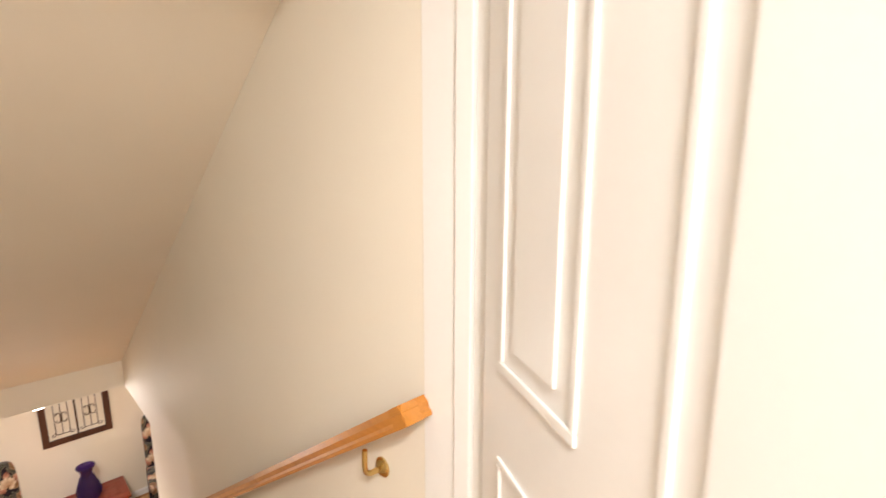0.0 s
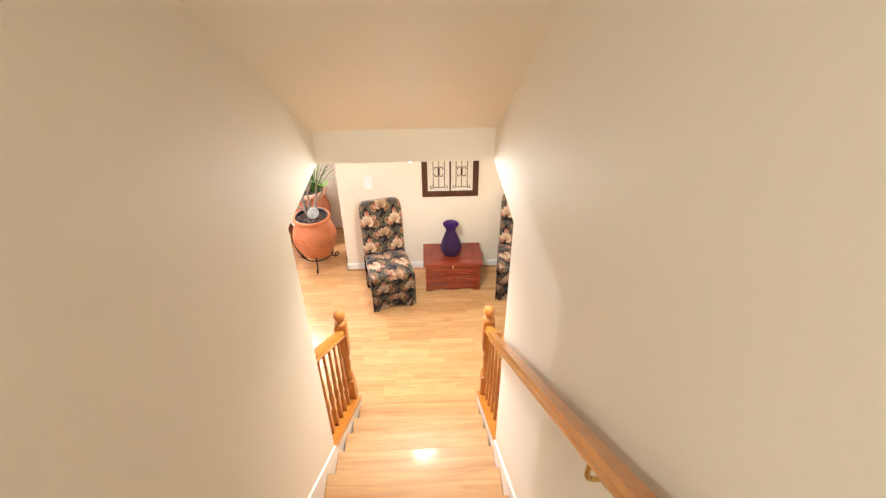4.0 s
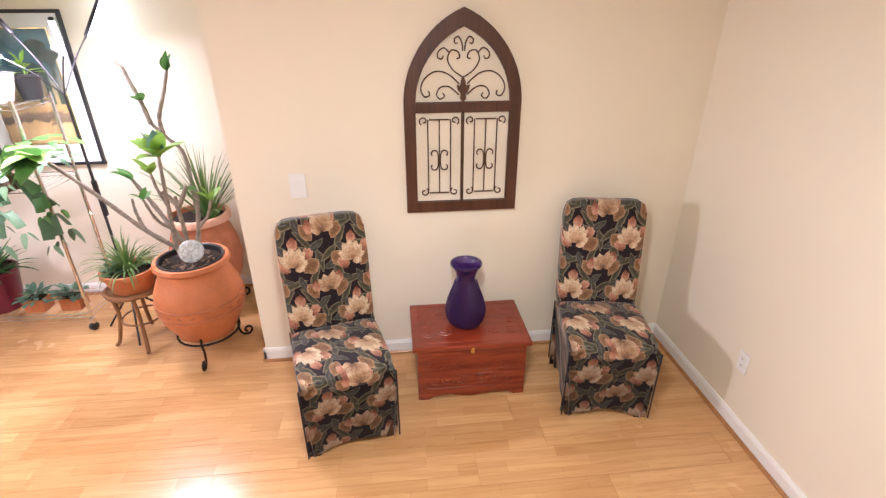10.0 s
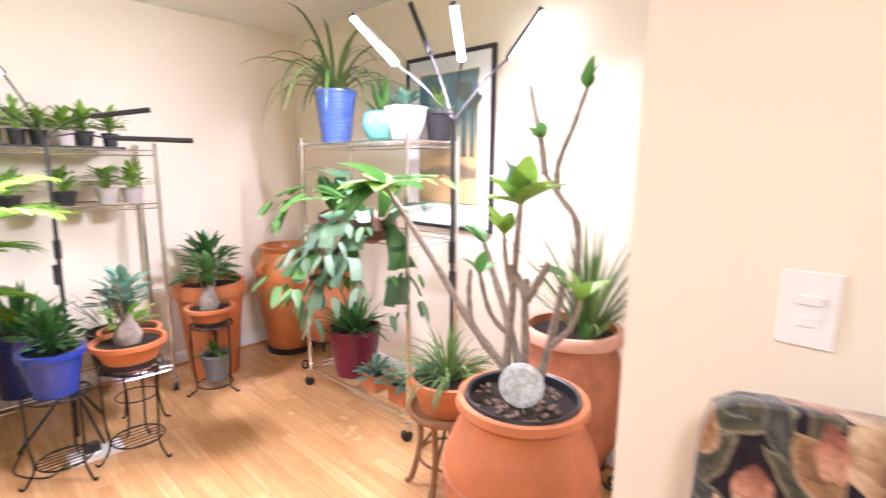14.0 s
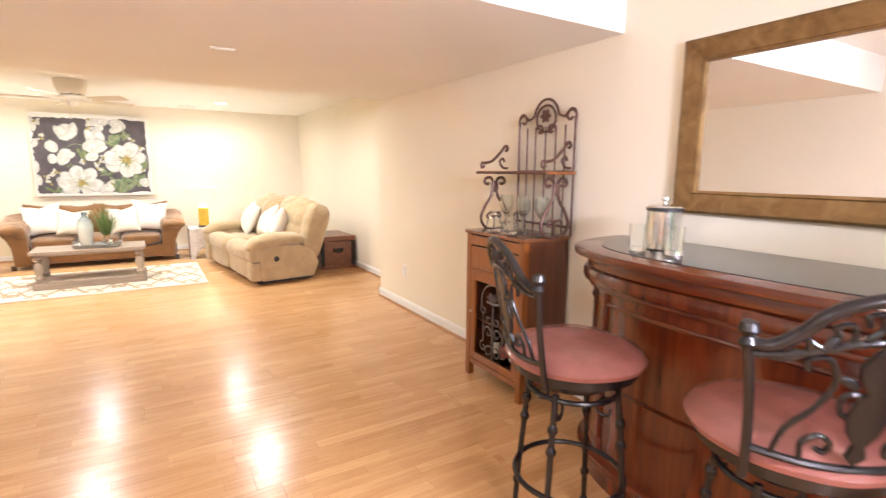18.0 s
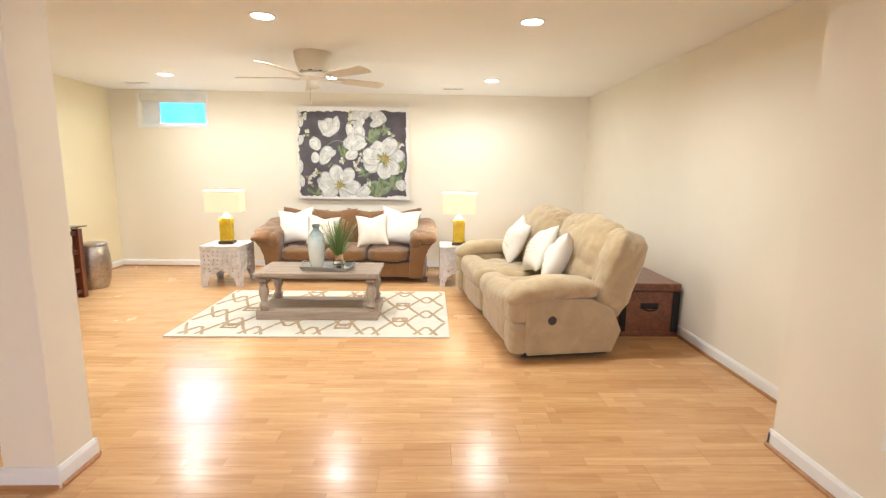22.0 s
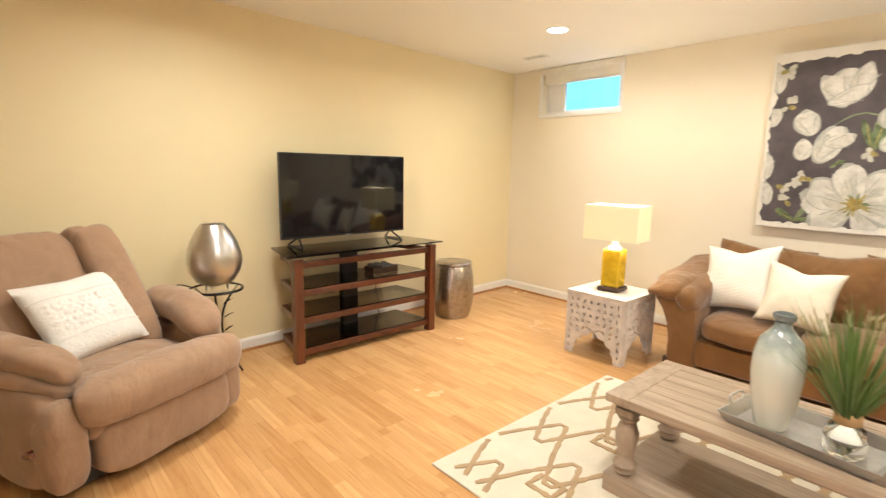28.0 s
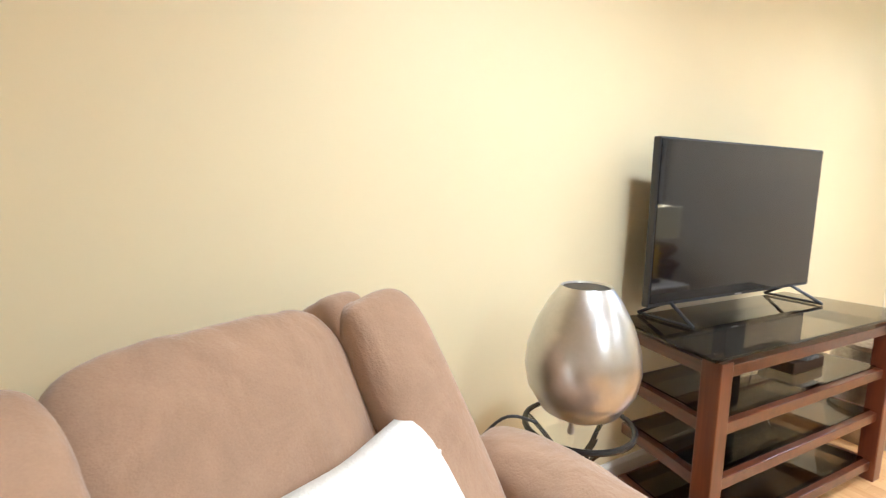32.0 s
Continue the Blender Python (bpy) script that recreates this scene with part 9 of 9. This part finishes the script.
# beige reclining loveseat facing +x
LM = pose(-2.447, -2.67, 0, 0, 0, 8)
lv = thing("reclining_sofa", LM, "beige microfibre reclining loveseat with pillow arms", "recliner sofa")
# local: x to the front, y along the length
for s in (-1, 1):
    y0, y1 = (0.01, 0.88) if s > 0 else (-0.88, -0.01)
    part("seat_cushion", creased(soft(-0.30, 0.44, y0, y1, 0.24, 0.46, 3.6, 26, (0.06, 0, 0.17), 0.020, s * 4.0, None, 6), 0.016, 5, (1, 1, 1), s * 2.0), M_BEIGE, lv, smooth=True)
    ym = (y0 + y1) / 2
    part("seat_roll", bolster([(0.345, y0, 0.37), (0.35, y0 + 0.12, 0.375), (0.355, ym, 0.38), (0.35, y1 - 0.12, 0.375), (0.345, y1, 0.37)], [(0.10, 0.10), (0.125, 0.115), (0.13, 0.118), (0.125, 0.115), (0.10, 0.10)], s * 3.3, 0.012), M_BEIGE, lv, "gathered front roll of the seat", smooth=True, flat_angle=80)
    part("footrest", creased(soft(0.26, 0.445, y0, y1, 0.04, 0.36, 5, 20, (0.10, 0, 0), 0.010, s * 5.0), 0.012, 5, (1, 1, 0.5), s * 3.0), M_BEIGE, lv, smooth=True)
    yb0, yb1 = (0.0, 0.93) if s > 0 else (-0.93, 0.0)
    part("back_cushion", creased(soft(-0.17, 0.17, yb0, yb1, 0.0, 0.70, 3.4, 28, (0.26, 0, 0.05), 0.024, s * 6.0, None, 6.0), 0.030, 4.5, (1, 1.2, 0.8), s * 4.0, 8), M_BEIGE, lv, smooth=True, m=pose(-0.255, 0, 0.37, 0, -19, 0))
    part("back_roll", creased(soft(-0.13, 0.15, yb0 + 0.04, yb1 - 0.04, -0.14, 0.13, 2.8, 26, (0.12, 0, 0.12), 0.024, s * 7.0, None, 7), 0.030, 6, (0.5, 1.5, 0.6), s * 5.0, 8), M_BEIGE, lv, "gathered headrest roll", smooth=True, m=pose(-0.43, 0, 0.90, 0, -19, 0))
    w0, w1 = (0.80, 1.09) if s > 0 else (-1.09, -0.80)
    part("back_wing", creased(soft(-0.15, 0.14, w0, w1, 0.09, 0.73, 4.2, 24, (0.08, 0, 0.03), 0.016, s * 8.6, None, 6), 0.022, 4.5, (1, 1, 1.2), s * 6.0, 8), M_BEIGE, lv, "padded wing of the back", smooth=True, m=pose(-0.26, 0, 0.27, 0, -19, 0))
    # black block standing in for the shadow between wing and arm panel
    part("hinge_cover", boxed(-0.30, -0.17, min(s * 0.90, s * 1.05), max(s * 0.90, s * 1.05), 0.36, 0.50, 0.01), M_BLACK, lv, "black block for the shaded recline mechanism gap", m=pose(-0.06, 0, 0.0))
    part("seat_back_shell", soft(-0.09, 0.05, yb0, yb1, 0.0, 0.72, 6, 8, (0, 0, 0), 0.004, s * 8.0), M_BEIGE, lv, smooth=True, m=pose(-0.39, 0, 0.22, 0, -19, 0))
    ya, yb = (0.865, 1.095) if s > 0 else (-1.095, -0.865)
    bm = extrude_poly([(-0.33, 0.05), (0.34, 0.05), (0.365, 0.10), (0.365, 0.46), (0.30, 0.50), (-0.16, 0.47), (-0.33, 0.38), (-0.40, 0.22)], ya, yb, "xz", None, 0.014)
    part("arm_panel", bm, M_BEIGE, lv, smooth=True)
    part("arm_front", soft(0.34, 0.475, ya + 0.004, yb - 0.004, 0.05, 0.30, 5, 8, (0.1, 0, 0), 0.006, s * 2.2), M_BEIGE, lv, smooth=True)
    part("arm_front_top", soft(0.34, 0.48, ya + 0.002, yb - 0.002, 0.29, 0.50, 4, 8, (0.1, 0, 0), 0.008, s * 2.7), M_BEIGE, lv, smooth=True)
    yc = (ya + yb) / 2
    part("arm_pad", bolster([(-0.22, yc, 0.53), (-0.10, yc, 0.545), (0.10, yc, 0.555), (0.28, yc, 0.54), (0.42, yc, 0.49), (0.475, yc, 0.43)], [(0.10, 0.055), (0.135, 0.08), (0.145, 0.085), (0.145, 0.085), (0.135, 0.075), (0.11, 0.05)], s * 9.0, 0.012, 34), M_BEIGE, lv, "overstuffed pillow arm", smooth=True, flat_angle=80)
part("base", boxed(-0.32, 0.36, -1.05, 1.05, 0.02, 0.12, 0.01), M_BLACK, lv)
part("release_ring", lathe([(0, 0), (0.032, 0), (0.034, 0.004), (0.026, 0.008), (0, 0.003)], 24), M_BLACK, lv, "black recline release", m=pose(0.165, 1.094, 0.32, -90, 0, 0), smooth=True)
for x in (-0.28, 0.32):
    for y in (-0.95, 0.95):
        part("foot", boxed(x - 0.03, x + 0.03, y - 0.03, y + 0.03, 0, 0.045), M_BLACK, lv)
for (lx, ly, rz, tl, ry), sd in (((0.02, -0.62, 80, 26, 8), 5.5), ((0.0, 0.08, 86, 28, -12), 6.6), ((-0.02, 0.47, 60, 24, -6), 7.7)):
    pillow(LM @ pose(lx, ly, 0.475, 0, 0, rz) @ pose(0, 0, 0, -tl, ry, 0), 0.49, 0.48, 0.21, M_CREAM, "cream throw pillow with a tufted band", True, seed=sd, ear=0.10)

# wooden chest
M_TRUNK = wood("chest_wood", (0.10, 0.030, 0.012), (0.27, 0.095, 0.036), 0.35, 1, 0.8, 0.3)
tk = thing("storage_chest", pose(-3.43, -2.50, 0), "dark reddish wooden storage chest against the wall", "chest")
part("body", boxed(-0.25, 0.25, -0.36, 0.36, 0.03, 0.40, 0.004), M_TRUNK, tk)
part("lid", boxed(-0.265, 0.265, -0.375, 0.375, 0.405, 0.475, 0.012), M_TRUNK, tk)
part("plinth", boxed(-0.262, 0.262, -0.372, 0.372, 0, 0.045, 0.006), M_TRUNK, tk)
for s in (-1, 1):
    part("corner_strap", boxed(min(s * 0.20, s * 0.262), max(s * 0.20, s * 0.262), 0.355, 0.368, 0.045, 0.40, 0.002), M_IRON, tk)
part("handle", tube(curve([(-0.06, 0.362, 0.27), (-0.05, 0.385, 0.25), (0, 0.39, 0.24), (0.05, 0.385, 0.25), (0.06, 0.362, 0.27)]), 0.008, 6), M_IRON, tk, smooth=True)
part("handle_plate", boxed(-0.08, 0.08, 0.36, 0.366, 0.25, 0.30, 0.002), M_IRON, tk)

# television on a glass and wood stand
M_SCREEN = plain("tv_screen", (0.006, 0.006, 0.008), 0.055, vary=0.05, relief=0.0)
M_WALNUT = wood("stand_walnut", (0.080, 0.019, 0.006), (0.20, 0.052, 0.016), 0.28, 2, 0.9, 0.35)
M_WALNUTH = wood("stand_walnut_rail", (0.065, 0.015, 0.005), (0.16, 0.042, 0.013), 0.28, 1, 0.9, 0.35)
M_SMOKE = clear("smoked_glass", (0.26, 0.23, 0.19), 0.02)
sd = thing("tv_stand", pose(2.43, -2.73, 0, 0, 0, -90), "dark wood television stand with smoked glass shelves", "tv stand")
# local: x along the width, -y towards the room
for x in (-0.60, 0.60):
    part("front_leg", extrude_poly([(x - 0.032, 0), (x + 0.032, 0), (x + 0.032, 0.745), (x - 0.032, 0.745)], -0.235, -0.165, "xz", None, 0.004), M_WALNUT, sd)
part("back_column", boxed(-0.07, 0.07, 0.10, 0.16, 0.0, 0.74, 0.004), M_BLACK, sd, "black steel back column")
for z, dx in ((0.70, 0.0), (0.50, 0.03), (0.30, 0.03), (0.07, 0.03)):
    part("front_rail", boxed(-0.568, 0.568, -0.215, -0.17, z - 0.02, z + 0.022, 0.003), M_WALNUTH, sd)
    for s in (-1, 1):
        bm = extrude_poly([(s * 0.60, -0.165), (s * 0.568, -0.165), (s * 0.50, 0.21), (s * 0.54, 0.21)], z - 0.02, z + 0.022, "xy")
        part("side_rail", bm, M_WALNUTH, sd)
    part("back_rail", boxed(-0.50, 0.50, 0.17, 0.21, z - 0.02, z + 0.022, 0.003), M_WALNUTH, sd)
    if z < 0.65:
        part("glass_shelf", extrude_poly([(-0.565, -0.19), (0.565, -0.19), (0.51, 0.19), (-0.51, 0.19)], z + 0.0225, z + 0.0285, "xy"), M_SMOKE, sd, "smoked glass shelf")
for x in (-0.60, 0.60):
    part("standoff", lathe([(0, 0.745), (0.016, 0.745), (0.016, 0.762), (0, 0.762)], 14), M_CHROME, sd, m=pose(x, -0.20, 0))
part("glass_top", extrude_poly([(-0.69, -0.25), (0.69, -0.25), (0.60, 0.23), (-0.60, 0.23)], 0.762, 0.772, "xy", None, 0.002), M_SMOKE, sd, "smoked glass top")
tv = thing("television", pose(2.535, -2.717, 0.773, 0, 0, -90), "black flat-screen television switched off", "television")
part("panel", boxed(-0.5575, 0.5575, 0.0, 0.03, 0.065, 0.70, 0.004), M_BLACK, tv)
part("screen", boxed(-0.550, 0.550, -0.003, 0.0005, 0.080, 0.692), M_SCREEN, tv, "glossy dark screen")
part("back_housing", soft(-0.35, 0.35, 0.03, 0.065, 0.08, 0.45, 8, 5), M_BLACK, tv)
part("brand_strip", boxed(-0.02, 0.02, -0.004, -0.0005, 0.069, 0.074), M_STEEL, tv)
for s in (-1, 1):
    bm = bmesh.new()
    for y in (-0.12, 0.13):
        tube([(s * 0.42, 0.012, 0.075), (s * (0.42 + 0.03), y, 0.006)], 0.007, 6, bm)
    tube([(s * 0.45, -0.12, 0.006), (s * 0.45, 0.13, 0.006)], 0.006, 6, bm)
    part("foot", bm, M_BLACK, tv)
bx = thing("media_box", sd.matrix_basis @ pose(0.22, -0.02, 0.5285), "small dark brown box with remotes on it", "media player")
part("box", boxed(-0.12, 0.12, -0.07, 0.07, 0, 0.05, 0.004), M_DKBASE, bx)
for k in range(3):
    part("remote", boxed(-0.02, 0.02, -0.08, 0.08, 0.05, 0.068, 0.005), M_GREYPOT, bx, m=pose(-0.05 + 0.05 * k, 0, 0, 0, 0, 20 - 18 * k))
part("power_cord", tube(curve([(0.30, 0.08, 0.56), (0.33, 0.18, 0.45), (0.30, 0.20, 0.25), (0.36, 0.22, 0.08), (0.30, 0.24, 0.01)]), 0.004, 6), M_BLACK, sd, smooth=True)
part("white_cord", tube(curve([(0.34, 0.06, 0.55), (0.44, 0.16, 0.50), (0.46, 0.22, 0.30), (0.40, 0.24, 0.01)]), 0.003, 6), M_WHITEPL, sd, smooth=True)

# hammered drum stool
M_HAMMER = plain("hammered_nickel", (0.42, 0.37, 0.32), 0.32, 1.0, vary=0.2, scale=30, grain=45, relief=0.5, dist=0.006)
ds = thing("drum_stool", pose(2.42, -3.78, 0), "hammered bronze-toned metal drum stool", "stool")
part("drum", lathe([(0, 0.0), (0.155, 0.0), (0.16, 0.02), (0.185, 0.12), (0.197, 0.25), (0.19, 0.38), (0.17, 0.48), (0.165, 0.49)], 44), M_HAMMER, ds, smooth=True)
part("lid", lathe([(0.165, 0.49), (0.172, 0.498), (0.172, 0.515), (0.16, 0.525), (0, 0.53)], 44), M_HAMMER, ds, smooth=True)

# urn lamp on a wire table
us = thing("wire_side_table", pose(2.312, -1.625, 0), "round black wire side table with leaf motif", "side table")
part("top_ring", tube(ring_pts(0.155, 0.60, 36), 0.009, 8, None, True), M_IRON, us, smooth=True)
part("glass_disc", lathe([(0, 0.597), (0.148, 0.597), (0.148, 0.603), (0, 0.603)], 36), M_CLEAR, us, "clear glass disc")
for k in range(3):
    c, s = math.cos(radians(120 * k + 40)), math.sin(radians(120 * k + 40))
    part("leg", tube(curve([(c * 0.15, s * 0.15, 0.60), (c * 0.06, s * 0.06, 0.50), (c * 0.025, s * 0.025, 0.36), (c * 0.06, s * 0.06, 0.18), (c * 0.15, s * 0.15, 0.006)]), 0.007, 7), M_IRON, us, smooth=True)
    for j in range(4):
        bm = bmesh.new()
        leaf(bm, (c * 0.04, s * 0.04, 0.22 + 0.09 * j), (c * (1 if j % 2 else -0.4), s, 0.5), 0.07, 0.012, 0.3, 4)
        part("leaf_ornament", bm, M_IRON, us)
ur = thing("urn_lamp", pose(2.312, -1.625, 0.604) @ Matrix.Diagonal((1.12, 1.12, 1.06, 1)), "brushed silver egg-shaped metal urn lamp", "lamp")
part("body", lathe([(0, 0.025), (0.06, 0.026), (0.10, 0.05), (0.135, 0.11), (0.145, 0.165), (0.14, 0.22), (0.118, 0.29), (0.09, 0.345), (0.065, 0.383), (0.062, 0.386), (0.058, 0.382), (0.08, 0.34), (0, 0.2)], 48), M_STEEL, ur, smooth=True)
part("mesh_cap", lathe([(0, 0.381), (0.059, 0.381)], 32), M_BLACK, ur)
for k in range(3):
    a = radians(120 * k)
    part("foot", lathe([(0, 0), (0.008, 0.001), (0.010, 0.010), (0.007, 0.02), (0.006, 0.05), (0, 0.05)], 10), M_STEEL, ur, m=pose(0.065 * math.cos(a), 0.065 * math.sin(a), 0), smooth=True)
part("cord", tube(curve([(0.02, 0.12, 0.02), (0.06, 0.20, 0.03), (0.10, 0.30, -0.10), (0.14, 0.42, -0.30), (0.16, 0.46, -0.58)]), 0.004, 6), M_BLACK, ur, smooth=True)

# taupe recliner, the sitter looking along local +y
RM = pose(REC[0], REC[1], 0, 0, 0, REC[2])
rc = thing("recliner_chair", RM, "overstuffed taupe microfibre recliner chair", "recliner")
part("seat", creased(soft(-0.345, 0.345, -0.28, 0.42, 0.25, 0.455, 3.6, 24, (0, 0.03, 0.16), 0.010, 1.5, None, 5), 0.008, 4, (1, 1, 1), 2.0), M_TAN, rc, smooth=True)
part("seat_roll", creased(bolster([(-0.40, 0.36, 0.385), (-0.36, 0.385, 0.39), (-0.15, 0.405, 0.395), (0.13, 0.405, 0.395), (0.28, 0.385, 0.39), (0.315, 0.36, 0.385)], [(0.085, 0.08), (0.115, 0.10), (0.125, 0.108), (0.125, 0.108), (0.115, 0.10), (0.085, 0.08)], 2.9, 0.008, 32), 0.007, 5, (1, 1, 1), 5.0), M_TAN, rc, "rounded front roll of the seat", smooth=True, flat_angle=80)
part("seat_ear", creased(soft(0.22, 0.345, 0.29, 0.425, 0.23, 0.36, 3.0, 8, (0, 0.1, 0), 0.006, 4.4), 0.006, 9), M_TAN, rc, "tucked corner of the seat", smooth=True)
part("footrest", creased(soft(-0.37, 0.30, 0.30, 0.465, 0.045, 0.315, 5, 18, (0, 0.05, 0), 0.006, 2.5), 0.006, 4, (1, 1, 0.5), 3.0), M_TAN, rc, smooth=True)
part("base", boxed(-0.42, 0.42, -0.34, 0.34, 0.02, 0.12, 0.01), M_BLACK, rc)
BM = pose(0.075, -0.13, 0.37, 29, 0, -3) @ pose(0, 0, 0, 0, 3, 0)
part("back_panel", creased(soft(-0.225, 0.335, -0.16, 0.10, 0.0, 0.715, 6.0, 26, (0, 0.22, 0.03), 0.010, 3.1, None, 4), 0.009, 3.2, (1.6, 1, 0.5), 1.0), M_TAN, rc, smooth=True, m=BM)
part("back_pleat", creased(soft(-0.33, -0.195, -0.16, 0.105, 0.02, 0.715, 5.0, 16, (0, 0.12, 0.02), 0.008, 3.7, None, 5), 0.006, 5, (1, 1, 0.5), 2.0), M_TAN, rc, smooth=True, m=BM)
for s in (-1, 1):
    bm = bmesh.new()
    rounded_box(bm, -0.108, 0.108, -0.17, 0.155, -0.02, 0.715, 5.2, 20, (0.05, 0.10, 0.03), 0.012, s * 4.1, None, 5)
    for v in bm.verts:
        k = max(0.0, (0.40 - v.co.z) / 0.40)
        v.co.x *= 1 - 0.25 * k
        v.co.y += 0.03 * k
    creased(bm, 0.007, 3.5, (1, 1, 0.6), s * 2.0)
    part("back_wing", bm, M_TAN, rc, "padded wing of the back", smooth=True, m=BM @ pose(0.375 if s > 0 else -0.338, 0.03, -0.02 if s > 0 else -0.035, 0, 3.0 if s > 0 else 2.0, s * 9))
    x = s * 0.40
    part("arm_panel", creased(soft(x - 0.085, x + 0.085, -0.34, 0.36, 0.04, 0.49, 4.5, 20, (0.08, 0.04, 0), 0.008, s * 7.1), 0.007, 4, (1, 1, 0.6), s * 3.0), M_TAN, rc, smooth=True)
    part("arm_front", creased(soft(x - 0.085, x + 0.075, 0.26, 0.425, 0.05, 0.43, 3.6, 16, (0.04, 0.10, 0.02), 0.008, s * 6.1), 0.007, 5, (1, 1, 0.6), s * 4.0), M_TAN, rc, "rounded front of the arm", smooth=True)
    for nm, lift, out, r, lab, sd in (("arm_roll", -0.075, 0.045, 0.72, "second fold of the arm", 8.1), ("arm_pad", 0.0, 0.0, 1.0, "overstuffed arm pad", 9.1)):
        path = [(x + s * (0.03 + out), -0.20, 0.60 + lift), (x + s * (0.02 + out), -0.08, 0.605 + lift), (x + s * (0.005 + out), 0.06, 0.595 + lift), (x - s * 0.025 + s * out * 0.8, 0.19, 0.575 + lift), (x - s * 0.06 + s * out * 0.5, 0.29, 0.54 + lift), (x - s * 0.075, 0.33, 0.475 + lift * 0.6)]
        sizes = [(0.07 * r, 0.040 * r), (0.085 * r, 0.058 * r), (0.088 * r, 0.062 * r), (0.086 * r, 0.058 * r), (0.076 * r, 0.052 * r), (0.048 * r, 0.040 * r)] if s > 0 else [(0.08 * r, 0.06 * r), (0.10 * r, 0.085 * r), (0.105 * r, 0.09 * r), (0.105 * r, 0.09 * r), (0.098 * r, 0.08 * r), (0.07 * r, 0.06 * r)]
        part(nm, creased(bolster(path, sizes, s * sd, 0.008, 32), 0.010, 6, (1, 0.6, 1), s * sd), M_TAN, rc, lab, smooth=True, flat_angle=80)
part("back_shell", soft(-0.42, 0.46, -0.22, -0.10, 0.0, 0.62, 6, 8, (0, 0, 0), 0.004, 6.1), M_TAN, rc, smooth=True, m=BM)
part("lever", tube(curve([(0.475, 0.30, 0.25), (0.51, 0.32, 0.255), (0.52, 0.40, 0.285)]), 0.010, 8), M_WALNUT, rc, "wooden recline lever", smooth=True)
pillow(RM @ pose(0.015, 0.07, 0.468, 0, 0, 184) @ pose(0, 0, 0, -37, -2, 0), 0.47, 0.43, 0.16, M_WHITEK, "white tufted lumbar pillow on the recliner", True, seed=8.8, chop=0.015, ear=0.06)
# ---------------------------------------------------------------- laminate floor boards
floor = tagged(thing("floor", pose(0, 0, 0), "light maple laminate plank floor with a satin sheen", "floor"), kind="structure")
bw, bl = 0.1965, 1.285
me = bpy.data.meshes.new("plank")
bm = boxed(0.0003, bl - 0.0003, 0.0003, bw - 0.0003, -0.009, 0.0, 0.0005, 1)
bm.to_mesh(me)
bm.free()
me.materials.append(M_FLOOR)
rest = bmesh.new()
offs = random.Random(3)
count = 0
for j in range(int((YP + 0.1 - YB + 0.2) / bw) + 1):
    y = YB - 0.1 + j * bw
    x = XF - 0.1 - offs.uniform(0, bl)
    while x < 2.95:
        cx, cy = x + bl / 2, y + bw / 2
        under_stairs = 0.3 < cx < 2.3 and 1.2 < cy < 3.4
        near = not under_stairs and ((-3.3 < cx < 2.3 and -2.4 < cy < 6.6))
        a, b = max(x, XF - 0.08), min(x + bl, 2.98 if cy < 0.9 else XR + 0.10)
        if b - a < 0.01:
            x += bl
            continue
        if near and count < 300 and b - a > bl - 0.001:
            o = new("plank", me)
            o.parent, o.location = floor, (x, y, 0)
            count += 1
        else:
            box(rest, a + 0.0004, b - 0.0004, y + 0.0004, y + bw - 0.0004, -0.009, 0.0)
        x += bl
tagged(part("outlying_planks", rest, M_FLOOR, floor), kind="stuff")
lamp("hall_lamp", "AREA", pose(0.3, -0.4, 5.0), 62, SOFT, 0.4)
